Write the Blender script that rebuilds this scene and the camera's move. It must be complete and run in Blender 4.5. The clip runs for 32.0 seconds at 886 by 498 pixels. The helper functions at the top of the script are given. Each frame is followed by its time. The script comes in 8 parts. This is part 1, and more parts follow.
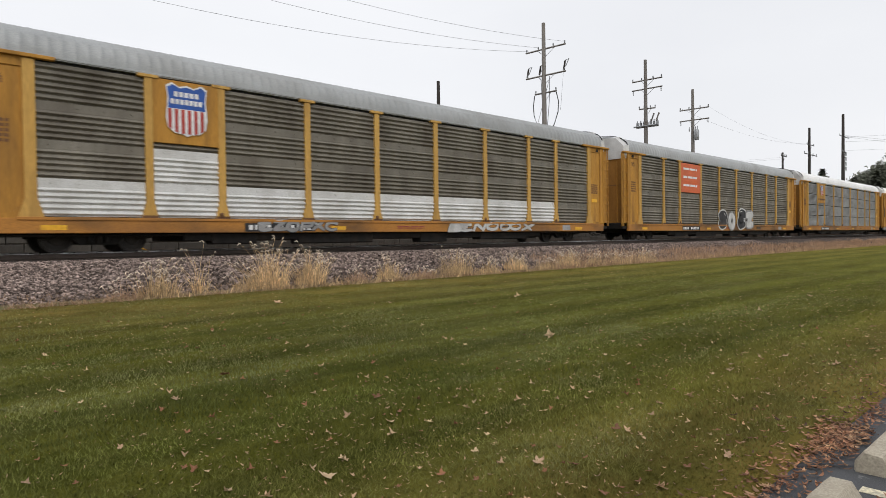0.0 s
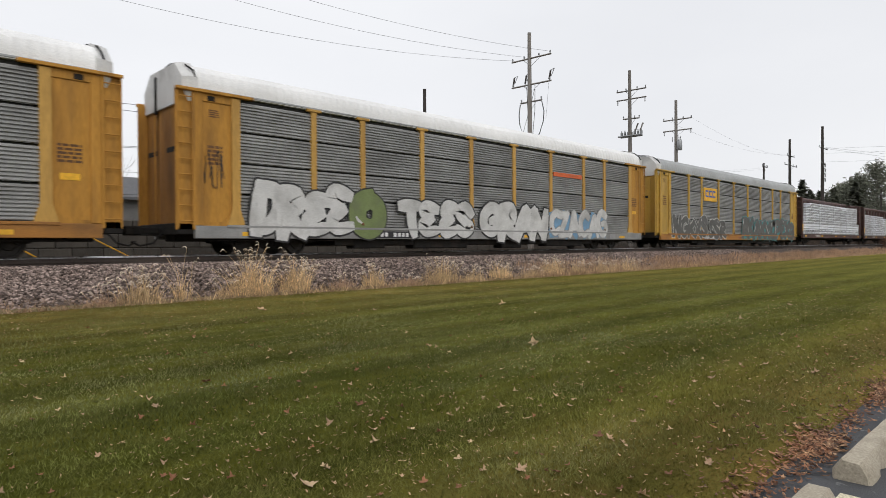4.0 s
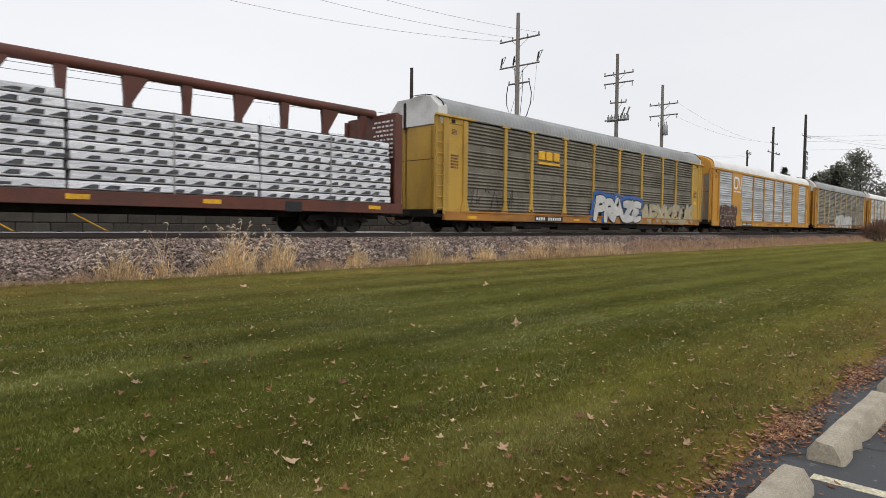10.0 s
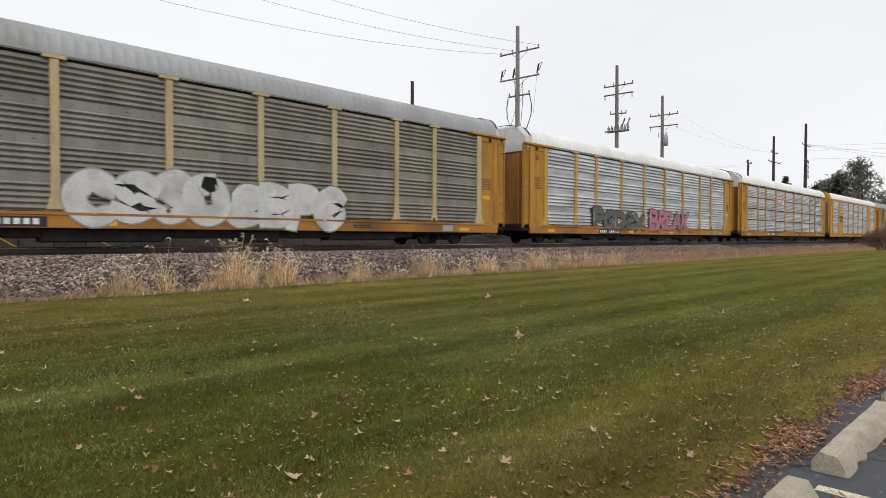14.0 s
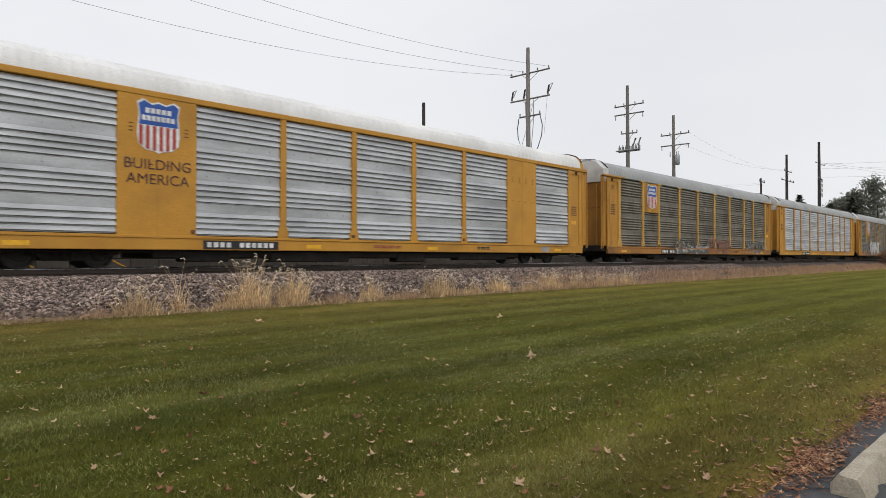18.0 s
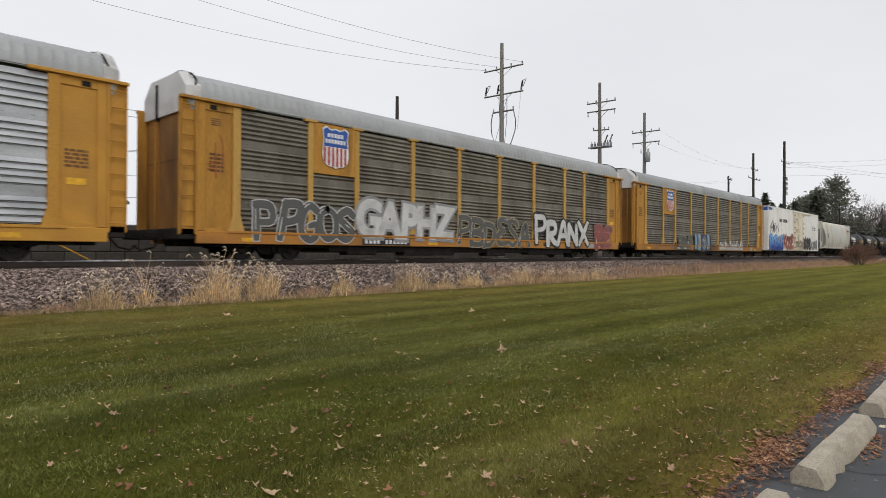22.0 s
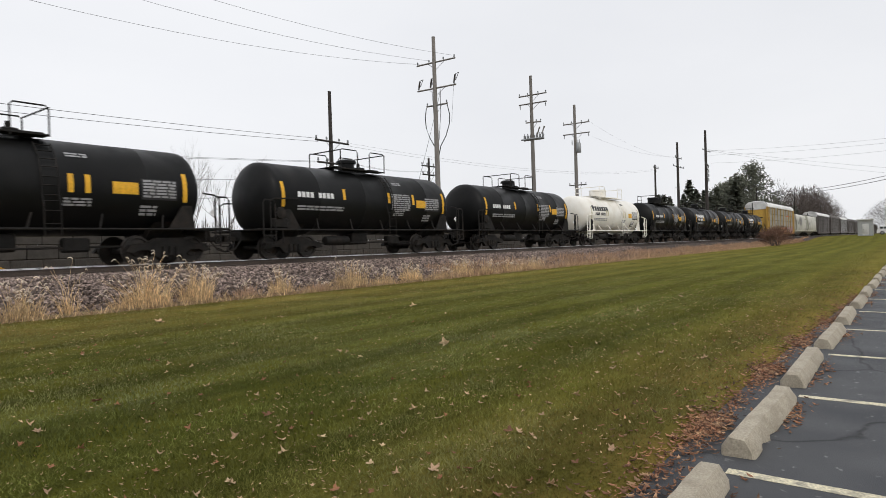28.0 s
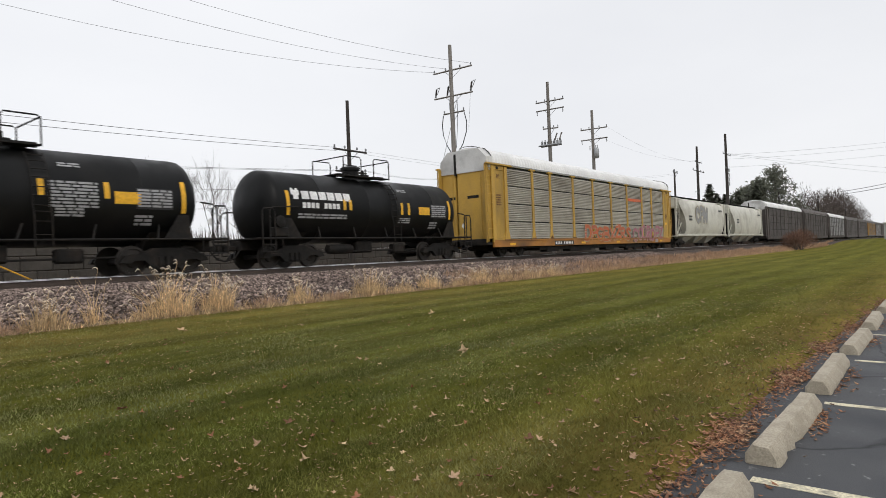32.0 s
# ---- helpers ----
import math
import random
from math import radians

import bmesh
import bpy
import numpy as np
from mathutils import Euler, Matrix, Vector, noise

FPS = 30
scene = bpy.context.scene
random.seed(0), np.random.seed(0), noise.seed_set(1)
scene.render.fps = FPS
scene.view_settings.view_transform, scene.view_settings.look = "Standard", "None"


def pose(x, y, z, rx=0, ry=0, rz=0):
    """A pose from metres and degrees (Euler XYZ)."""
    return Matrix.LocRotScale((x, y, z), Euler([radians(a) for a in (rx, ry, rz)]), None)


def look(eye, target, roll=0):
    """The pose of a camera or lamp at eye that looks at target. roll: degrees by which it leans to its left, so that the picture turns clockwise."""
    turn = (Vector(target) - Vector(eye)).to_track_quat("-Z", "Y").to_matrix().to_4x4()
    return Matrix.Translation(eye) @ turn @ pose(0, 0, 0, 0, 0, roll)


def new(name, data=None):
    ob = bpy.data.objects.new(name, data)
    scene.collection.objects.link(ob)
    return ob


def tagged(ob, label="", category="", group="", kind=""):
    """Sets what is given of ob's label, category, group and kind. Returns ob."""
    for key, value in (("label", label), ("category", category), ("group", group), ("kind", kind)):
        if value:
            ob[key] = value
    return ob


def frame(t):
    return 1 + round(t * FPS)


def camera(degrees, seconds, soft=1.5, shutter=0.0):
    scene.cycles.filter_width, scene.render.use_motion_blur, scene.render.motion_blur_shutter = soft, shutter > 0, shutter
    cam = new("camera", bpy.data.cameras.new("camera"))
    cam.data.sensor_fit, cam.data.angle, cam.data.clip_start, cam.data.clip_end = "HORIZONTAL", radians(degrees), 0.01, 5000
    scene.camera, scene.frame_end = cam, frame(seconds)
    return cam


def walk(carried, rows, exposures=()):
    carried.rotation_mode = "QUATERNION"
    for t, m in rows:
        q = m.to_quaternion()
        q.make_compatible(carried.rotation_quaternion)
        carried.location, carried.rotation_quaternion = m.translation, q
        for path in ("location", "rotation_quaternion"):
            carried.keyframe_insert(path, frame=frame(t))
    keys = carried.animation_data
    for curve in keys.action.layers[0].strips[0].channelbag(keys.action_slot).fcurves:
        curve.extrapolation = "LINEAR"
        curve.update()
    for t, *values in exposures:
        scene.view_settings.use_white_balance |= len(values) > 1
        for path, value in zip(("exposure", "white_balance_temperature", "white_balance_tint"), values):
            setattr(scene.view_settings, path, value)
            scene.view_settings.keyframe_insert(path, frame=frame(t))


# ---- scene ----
# ---- camera ----
cam = camera(71.34, 32.0, soft=0.7, shutter=0.1)
EYE_HEIGHT = 1.458


def view(x, y, z, yaw, pitch, roll):
    """Pose from an offset about the standing place; yaw is measured from the normal of the track towards its far end."""
    eye = Vector((x, y, EYE_HEIGHT + z))
    a, b = radians(yaw), radians(pitch)
    return look(eye, eye + Vector((math.sin(a) * math.cos(b), math.cos(a) * math.cos(b), math.sin(b))), roll)


walk(cam, [
    (0, view(-0.006, 0.002, 0.006, 43.06, -1.11, -0.69)),
    (0.5, view(0.011, 0.011, -0.001, 43.23, -0.97, -1.03)),
    (1, view(0.003, 0.003, 0.002, 43.24, -0.61, -1.08)),
    (1.5, view(0.002, -0.001, 0.007, 43.16, -0.44, -0.88)),
    (2, view(0.003, 0.005, 0.006, 43.15, 0.09, -0.61)),
    (2.5, view(-0.004, -0.001, 0.005, 43.14, 0.34, -0.56)),
    (3, view(-0.002, -0.003, 0.003, 43.20, 0.37, -0.60)),
    (3.5, view(-0.009, -0.005, 0.010, 43.28, 0.26, -0.34)),
    (4, view(-0.002, -0.007, 0.003, 44.42, -0.43, -0.32)),
    (4.5, view(0.021, -0.007, 0.001, 47.48, -0.92, -0.98)),
    (6.5, view(0.046, 0.021, -0.004, 48.15, -1.35, 0.69)),
    (7, view(0.045, 0.019, -0.006, 47.66, -1.58, 0.64)),
    (7.5, view(0.049, 0.025, -0.007, 47.65, -1.85, 0.55)),
    (8, view(0.040, 0.007, -0.004, 49.91, -1.55, 0.59)),
    (8.5, view(0.026, 0.006, -0.010, 49.25, -1.17, 0.70)),
    (9, view(0.025, 0.005, -0.010, 48.27, -1.08, 0.14)),
    (9.5, view(0.016, 0.014, -0.010, 46.82, -1.63, 0.47)),
    (10, view(0.011, 0.014, -0.010, 45.86, -2.18, 0.66)),
    (10.5, view(0.017, 0.007, -0.009, 45.51, -2.13, 0.39)),
    (11, view(0.015, 0.006, -0.007, 45.82, -2.01, 0.26)),
    (11.5, view(0.021, 0.014, -0.010, 46.03, -1.70, 0.05)),
    (12, view(0.021, 0.011, -0.009, 45.98, -1.60, -0.07)),
    (12.5, view(0.013, 0.005, -0.007, 45.91, -1.52, 0.05)),
    (13, view(0.006, 0.006, -0.003, 45.92, -1.42, 0.28)),
    (13.5, view(0.005, -0.003, -0.001, 45.78, -1.25, 0.20)),
    (15.5, view(0.003, -0.003, 0.003, 45.20, -0.45, 0.18)),
    (16, view(0.001, 0.002, -0.002, 44.74, -0.12, -0.07)),
    (16.5, view(-0.007, -0.012, 0.002, 44.59, 0.26, -0.04)),
    (17, view(-0.009, -0.009, 0.001, 44.61, 0.52, 0.21)),
    (17.5, view(-0.011, -0.013, 0.000, 44.62, 0.64, 0.07)),
    (18, view(-0.019, -0.018, 0.003, 44.60, 0.77, -0.00)),
    (18.5, view(-0.018, -0.016, 0.001, 44.22, 0.86, -0.15)),
    (19, view(-0.018, -0.024, 0.003, 44.12, 0.81, -0.28)),
    (19.5, view(-0.021, -0.022, 0.005, 44.12, 0.79, -0.33)),
    (20, view(-0.015, -0.017, -0.002, 44.06, 0.85, -0.22)),
    (20.5, view(-0.016, -0.018, 0.003, 44.08, 0.76, -0.05)),
    (21, view(-0.011, -0.016, 0.002, 44.27, 0.65, -0.06)),
    (21.5, view(0.000, -0.009, -0.004, 44.57, 0.62, 0.01)),
    (22, view(0.025, -0.017, -0.012, 47.07, 0.30, 0.29)),
    (22.5, view(0.029, -0.015, -0.005, 50.12, 0.10, 0.26)),
    (23, view(0.041, -0.027, -0.003, 51.56, 0.11, 0.28)),
    (23.5, view(0.058, -0.018, -0.009, 57.24, -0.24, 0.13)),
    (24, view(0.056, -0.014, -0.007, 57.74, -0.54, -1.72)),
    (24.5, view(0.047, -0.018, -0.007, 57.42, -0.64, -1.91)),
    (25, view(0.041, -0.014, -0.004, 55.93, -0.57, -2.16)),
    (25.5, view(0.039, -0.012, -0.009, 54.92, -0.48, -1.86)),
    (27.5, view(0.035, -0.003, -0.008, 52.85, -0.35, -1.73)),
    (28, view(0.029, -0.006, -0.013, 52.75, -0.29, -1.74)),
    (28.5, view(0.021, -0.012, -0.001, 52.47, -0.16, -2.02)),
    (29, view(0.026, -0.010, -0.006, 52.14, 0.01, -2.16)),
    (29.5, view(0.027, -0.011, -0.011, 51.95, 0.02, -2.27)),
    (30, view(0.026, -0.008, -0.010, 51.81, -0.02, -1.95)),
    (30.5, view(0.028, -0.004, -0.012, 51.64, 0.02, -2.11)),
    (31, view(0.025, -0.011, -0.009, 51.40, 0.03, -2.08)),
    (31.5, view(0.016, -0.017, -0.003, 51.22, 0.19, -2.11)),
    (32, view(0.009, -0.019, -0.008, 51.09, 0.43, -2.23)),
], exposures=[(0.0, 0.02), (7.0, -0.04), (11.0, 0.02), (13.0, 0.06), (16.0, 0.02), (18.0, -0.08), (23.0, -0.10), (25.0, -0.07), (28.0, -0.02), (32.0, 0.0)])

# ---- light ----
SUN_DIR = Vector((-0.35, -0.64, 0.68)).normalized()   # from the ground to the veiled sun
world = bpy.data.worlds.new("overcast")
scene.world = world
world.use_nodes = True
wn, wl = world.node_tree.nodes, world.node_tree.links
wn.clear()
w_sky = wn.new("ShaderNodeTexSky")
w_sky.sky_type, w_sky.sun_disc = "NISHITA", False
w_sky.sun_elevation, w_sky.sun_rotation = math.asin(SUN_DIR.z), math.atan2(SUN_DIR.x, SUN_DIR.y)
w_sky.air_density, w_sky.dust_density = 1.0, 6.0
w_dim = wn.new("ShaderNodeMix")
w_dim.data_type, w_dim.blend_type = "RGBA", "MULTIPLY"
w_dim.inputs[0].default_value = 1.0
w_dim.inputs[7].default_value = (0.075, 0.075, 0.075, 1)
wl.new(w_sky.outputs[0], w_dim.inputs[6])
w_geo = wn.new("ShaderNodeTexCoord")
w_map = wn.new("ShaderNodeMapping")
w_map.inputs["Scale"].default_value = (1.0, 1.0, 2.6)
wl.new(w_geo.outputs["Generated"], w_map.inputs[0])
w_noise = wn.new("ShaderNodeTexNoise")
w_noise.inputs["Scale"].default_value, w_noise.inputs["Detail"].default_value = 1.7, 5.0
wl.new(w_map.outputs[0], w_noise.inputs[0])
w_ramp = wn.new("ShaderNodeValToRGB")
w_ramp.color_ramp.elements[0].position, w_ramp.color_ramp.elements[0].color = 0.28, (0.77, 0.78, 0.81, 1)
w_ramp.color_ramp.elements[1].position, w_ramp.color_ramp.elements[1].color = 0.72, (0.845, 0.852, 0.875, 1)
wl.new(w_noise.outputs[0], w_ramp.inputs[0])
w_mix = wn.new("ShaderNodeMix")
w_mix.data_type = "RGBA"
w_mix.inputs[0].default_value = 0.9       # cloud cover over the clear sky
wl.new(w_dim.outputs[2], w_mix.inputs[6])
wl.new(w_ramp.outputs[0], w_mix.inputs[7])
w_bg = wn.new("ShaderNodeBackground")
w_bg.inputs["Strength"].default_value = 1.195
w_sep = wn.new("ShaderNodeSeparateXYZ")          # the cloud is thicker towards the far end of the line
wl.new(w_geo.outputs["Generated"], w_sep.inputs[0])
w_thick = wn.new("ShaderNodeMapRange")
w_thick.interpolation_type = "SMOOTHSTEP"
for i, v in enumerate((0.45, 1.0, 1.0, 0.97)):
    w_thick.inputs[i + 1].default_value = v
wl.new(w_sep.outputs[0], w_thick.inputs[0])
w_shade = wn.new("ShaderNodeMix")
w_shade.data_type, w_shade.blend_type = "RGBA", "MULTIPLY"
w_shade.inputs[0].default_value = 1.0
wl.new(w_mix.outputs[2], w_shade.inputs[6])
wl.new(w_thick.outputs[0], w_shade.inputs[7])
wl.new(w_shade.outputs[2], w_bg.inputs[0])
w_out = wn.new("ShaderNodeOutputWorld")
wl.new(w_bg.outputs[0], w_out.inputs[0])
sun = new("sun", bpy.data.lights.new("sun", "SUN"))
sun.data.energy, sun.data.angle, sun.data.color = 0.85, radians(25), (1.0, 0.97, 0.93)
sun.matrix_world = look(SUN_DIR * 60, (0, 0, 0))

# ---- building tools ----
RAIL_Z, TRACK_Y = 1.167, 19.04


class Solid:
    """Collects simple solids into one mesh."""

    def __init__(self):
        self.v, self.f = [], []

    def add(self, verts, faces):
        n = len(self.v)
        self.v += [tuple(p) for p in verts]
        self.f += [tuple(i + n for i in f) for f in faces]
        return self

    def box(self, x0, x1, y0, y1, z0, z1):
        return self.add([(x0, y0, z0), (x1, y0, z0), (x1, y1, z0), (x0, y1, z0), (x0, y0, z1), (x1, y0, z1), (x1, y1, z1), (x0, y1, z1)],
                        [(0, 3, 2, 1), (4, 5, 6, 7), (0, 1, 5, 4), (1, 2, 6, 5), (2, 3, 7, 6), (3, 0, 4, 7)])

    def cbox(self, x0, x1, y0, y1, z0, z1, c=0.012):
        """A box with all its edges chamfered."""
        v, xs, ys, zs = [], (x0, x1), (y0, y1), (z0, z1)
        for i in (0, 1):
            for j in (0, 1):
                for k in (0, 1):
                    a, b, d = (1 - 2 * i) * c, (1 - 2 * j) * c, (1 - 2 * k) * c
                    v += [(xs[i], ys[j] + b, zs[k] + d), (xs[i] + a, ys[j], zs[k] + d), (xs[i] + a, ys[j] + b, zs[k])]
        q = lambda i, j, k, w: (i * 4 + j * 2 + k) * 3 + w
        f = [(q(0, 0, 0, 0), q(0, 0, 1, 0), q(0, 1, 1, 0), q(0, 1, 0, 0)), (q(1, 0, 0, 0), q(1, 1, 0, 0), q(1, 1, 1, 0), q(1, 0, 1, 0)),
             (q(0, 0, 0, 1), q(1, 0, 0, 1), q(1, 0, 1, 1), q(0, 0, 1, 1)), (q(0, 1, 0, 1), q(0, 1, 1, 1), q(1, 1, 1, 1), q(1, 1, 0, 1)),
             (q(0, 0, 0, 2), q(0, 1, 0, 2), q(1, 1, 0, 2), q(1, 0, 0, 2)), (q(0, 0, 1, 2), q(1, 0, 1, 2), q(1, 1, 1, 2), q(0, 1, 1, 2))]
        for a in (0, 1):
            for b in (0, 1):
                f += [(q(0, a, b, 1), q(1, a, b, 1), q(1, a, b, 2), q(0, a, b, 2)), (q(a, 0, b, 0), q(a, 1, b, 0), q(a, 1, b, 2), q(a, 0, b, 2)),
                      (q(a, b, 0, 0), q(a, b, 1, 0), q(a, b, 1, 1), q(a, b, 0, 1))]
        f += [tuple(q(i, j, k, w) for w in range(3)) for i in (0, 1) for j in (0, 1) for k in (0, 1)]
        return self.add(v, f)

    def prism(self, outline, a, b, axis="x"):
        """A closed outline drawn out from a to b. x: outline is (y, z); y: (x, z); z: (x, y)."""
        put = {"x": lambda p, s: (s, p[0], p[1]), "y": lambda p, s: (p[0], s, p[1]), "z": lambda p, s: (p[0], p[1], s)}[axis]
        n = len(outline)
        return self.add([put(p, a) for p in outline] + [put(p, b) for p in outline],
                        [tuple(range(n)), tuple(range(2 * n - 1, n - 1, -1))] + [(i, i + n, (i + 1) % n + n, (i + 1) % n) for i in range(n)])

    def sheet(self, line, a, b, axis="x"):
        """An open line drawn out from a to b."""
        put = {"x": lambda p, s: (s, p[0], p[1]), "y": lambda p, s: (p[0], s, p[1])}[axis]
        n = len(line)
        return self.add([put(p, a) for p in line] + [put(p, b) for p in line], [(i, i + 1, i + 1 + n, i + n) for i in range(n - 1)])

    def loft(self, rings, caps=True):
        n = len(rings[0])
        f = [(k * n + i, k * n + (i + 1) % n, (k + 1) * n + (i + 1) % n, (k + 1) * n + i) for k in range(len(rings) - 1) for i in range(n)]
        if caps:
            f += [tuple(range(n - 1, -1, -1)), tuple(range((len(rings) - 1) * n, len(rings) * n))]
        return self.add([p for r in rings for p in r], f)

    def tube(self, pts, r, n=6, r_end=None):
        pts = [Vector(p) for p in pts]
        rings = []
        for i, p in enumerate(pts):
            d = (pts[min(i + 1, len(pts) - 1)] - pts[max(i - 1, 0)]).normalized()
            s = d.orthogonal().normalized() if abs(d.z) > 0.9 else Vector((-d.y, d.x, 0)).normalized()
            u = d.cross(s)
            rad = r if r_end is None else r + (r_end - r) * i / (len(pts) - 1)
            rings.append([p + s * rad * math.cos(2 * math.pi * k / n) + u * rad * math.sin(2 * math.pi * k / n) for k in range(n)])
        return self.loft(rings)

    def lathe(self, line, axis="z", at=(0, 0, 0), n=16):
        """Turns a line of (radius, along) round an axis."""
        put = {"z": lambda c, s, h: (c, s, h), "y": lambda c, s, h: (c, h, s), "x": lambda c, s, h: (h, c, s)}[axis]
        rings = [[Vector(at) + Vector(put(r * math.cos(2 * math.pi * k / n), r * math.sin(2 * math.pi * k / n), h)) for k in range(n)] for r, h in line]
        return self.loft(rings)

    def mesh(self, name, smooth=None):
        me = bpy.data.meshes.new(name)
        me.from_pydata(self.v, [], self.f)
        bm = bmesh.new()
        bm.from_mesh(me)
        bmesh.ops.recalc_face_normals(bm, faces=bm.faces)
        bm.to_mesh(me)
        bm.free()
        if smooth:
            me.shade_smooth()
            me.set_sharp_from_angle(angle=radians(smooth))
        return me


def part(name, solid, material, parent, label="", smooth=None, kind=""):
    """Links a solid, or a ready mesh, as one mesh object under a thing or under a part."""
    me = solid if isinstance(solid, bpy.types.Mesh) else solid.mesh(name, smooth)
    if material and not me.materials:
        me.materials.append(material)
    ob = new(name, me)
    if parent:
        ob.parent = parent
    return tagged(ob, label=label, kind=kind)


def thing(name, m, label, category, group="", kind=""):
    ob = new(name)
    ob.empty_display_size = 0.2
    ob.matrix_basis = m
    return tagged(ob, label, category, group, kind)


KEEP = {}


def kept(key, make, material, smooth=None):
    """A mesh made once and shared by alike parts."""
    if key not in KEEP:
        KEEP[key] = make().mesh(str(key[0]) if isinstance(key, tuple) else key, smooth)
        KEEP[key].materials.append(material)
    return KEEP[key]


# ---- letter shapes ----
def letter_mesh(body, off, depth=0.002):
    """A flat letter or word of unit size from the built-in font, swollen by off."""
    cu = bpy.data.curves.new("letter", "FONT")
    cu.body, cu.size, cu.offset, cu.extrude, cu.align_x, cu.resolution_u = body, 1.0, off, depth, "CENTER", 5
    tmp = new("letter", cu)
    me = bpy.data.meshes.new_from_object(tmp.evaluated_get(bpy.context.evaluated_depsgraph_get()))
    bpy.data.objects.remove(tmp)
    return me


LETTER = {}
for ch in "GAPHZ":
    for off in (0.05, 0.11):
        LETTER[(ch, off)] = letter_mesh(ch, off)
for words in ("BUILDING AMERICA", "BUILDING", "AMERICA"):
    LETTER[words] = letter_mesh(words, 0.0, 0.003)

# ---- materials ----
def surface(name, base, other=None, rough=0.6, metal=0.0, scale=3.0, stretch=(1, 1, 1), amount=0.5, fine=40.0, fine_amount=0.15,
            bump=0.1, bump_scale=60.0, dirt=None, dirt_scale=1.2, dirt_amount=0.0, per_piece=0.0, ribs=0.0, spec=0.5, island=0.0):
    """A painted, weathered or natural surface: two scales of colour change, dirt in patches, fine relief."""
    m = bpy.data.materials.new(name)
    m.use_nodes = True
    n, l = m.node_tree.nodes, m.node_tree.links
    bsdf = n["Principled BSDF"]
    co = n.new("ShaderNodeTexCoord")
    info = n.new("ShaderNodeObjectInfo")
    shift = n.new("ShaderNodeVectorMath")
    shift.operation = "MULTIPLY_ADD"
    shift.inputs[1].default_value = (1, 1, 1)
    l.new(co.outputs["Object"], shift.inputs[0])
    big = n.new("ShaderNodeMath")
    big.operation = "MULTIPLY"
    big.inputs[1].default_value = 37.0
    l.new(info.outputs["Random"], big.inputs[0])
    l.new(big.outputs[0], shift.inputs[2])
    mp = n.new("ShaderNodeMapping")
    mp.inputs["Scale"].default_value = stretch
    l.new(shift.outputs[0], mp.inputs[0])

    def noise_node(sc, detail=4.0, vec=mp):
        t = n.new("ShaderNodeTexNoise")
        t.inputs["Scale"].default_value, t.inputs["Detail"].default_value = sc, detail
        l.new(vec.outputs[0], t.inputs[0])
        return t

    def ramp(src, lo, hi):
        r = n.new("ShaderNodeMapRange")
        r.inputs[1].default_value, r.inputs[2].default_value = lo, hi
        l.new(src.outputs[0], r.inputs[0])
        return r

    def mix(fac, a, b, blend="MIX"):
        x = n.new("ShaderNodeMix")
        x.data_type, x.blend_type = "RGBA", blend
        for s, v in ((x.inputs[0], fac), (x.inputs[6], a), (x.inputs[7], b)):
            if isinstance(v, (float, int)):
                s.default_value = v
            elif isinstance(v, tuple):
                s.default_value = v
            else:
                l.new(v, s)
        return x.outputs[2]

    col = base
    other = other or tuple(0.6 * c for c in base[:3]) + (1,)
    k = ramp(noise_node(scale), 0.35, 0.7)
    k.inputs[4].default_value = amount
    col = mix(k.outputs[0], base, other)
    g = ramp(noise_node(fine, 2.0), 0.3, 0.7)
    g.inputs[3].default_value, g.inputs[4].default_value = 1 - fine_amount, 1 + fine_amount
    col = mix(1.0, col, g.outputs[0], "MULTIPLY")
    if dirt_amount:
        d = ramp(noise_node(dirt_scale, 6.0), 0.48, 0.72)
        d.inputs[4].default_value = dirt_amount
        col = mix(d.outputs[0], col, dirt or (0.05, 0.04, 0.03, 1))
    if per_piece:
        p = n.new("ShaderNodeMapRange")
        p.inputs[3].default_value, p.inputs[4].default_value = 1 - per_piece, 1 + per_piece
        l.new(info.outputs["Random"], p.inputs[0])
        col = mix(1.0, col, p.outputs[0], "MULTIPLY")
    if island:
        geo = n.new("ShaderNodeNewGeometry")
        p = n.new("ShaderNodeMapRange")
        p.inputs[3].default_value, p.inputs[4].default_value = 1 - island, 1 + island
        l.new(geo.outputs["Random Per Island"], p.inputs[0])
        col = mix(1.0, col, p.outputs[0], "MULTIPLY")
    l.new(col, bsdf.inputs["Base Color"])
    rr = ramp(noise_node(scale * 2.3), 0.3, 0.7)
    rr.inputs[3].default_value, rr.inputs[4].default_value = max(0.05, rough - 0.1), min(1, rough + 0.12)
    l.new(rr.outputs[0], bsdf.inputs["Roughness"])
    bsdf.inputs["Metallic"].default_value = metal
    bsdf.inputs["Specular IOR Level"].default_value = spec
    if bump:
        b = n.new("ShaderNodeBump")
        b.inputs["Strength"].default_value, b.inputs["Distance"].default_value = bump, 0.02
        l.new(noise_node(bump_scale, 3.0).outputs[0], b.inputs["Height"])
        l.new(b.outputs[0], bsdf.inputs["Normal"])
        if ribs:
            w = n.new("ShaderNodeTexWave")
            w.bands_direction = "Z"
            w.inputs["Scale"].default_value = ribs
            l.new(co.outputs["Object"], w.inputs[0])
            b2 = n.new("ShaderNodeBump")
            b2.inputs["Strength"].default_value, b2.inputs["Distance"].default_value = 0.8, 0.03
            l.new(w.outputs[1], b2.inputs["Height"])
            l.new(b.outputs[0], b2.inputs["Normal"])
            l.new(b2.outputs[0], bsdf.inputs["Normal"])
    return m


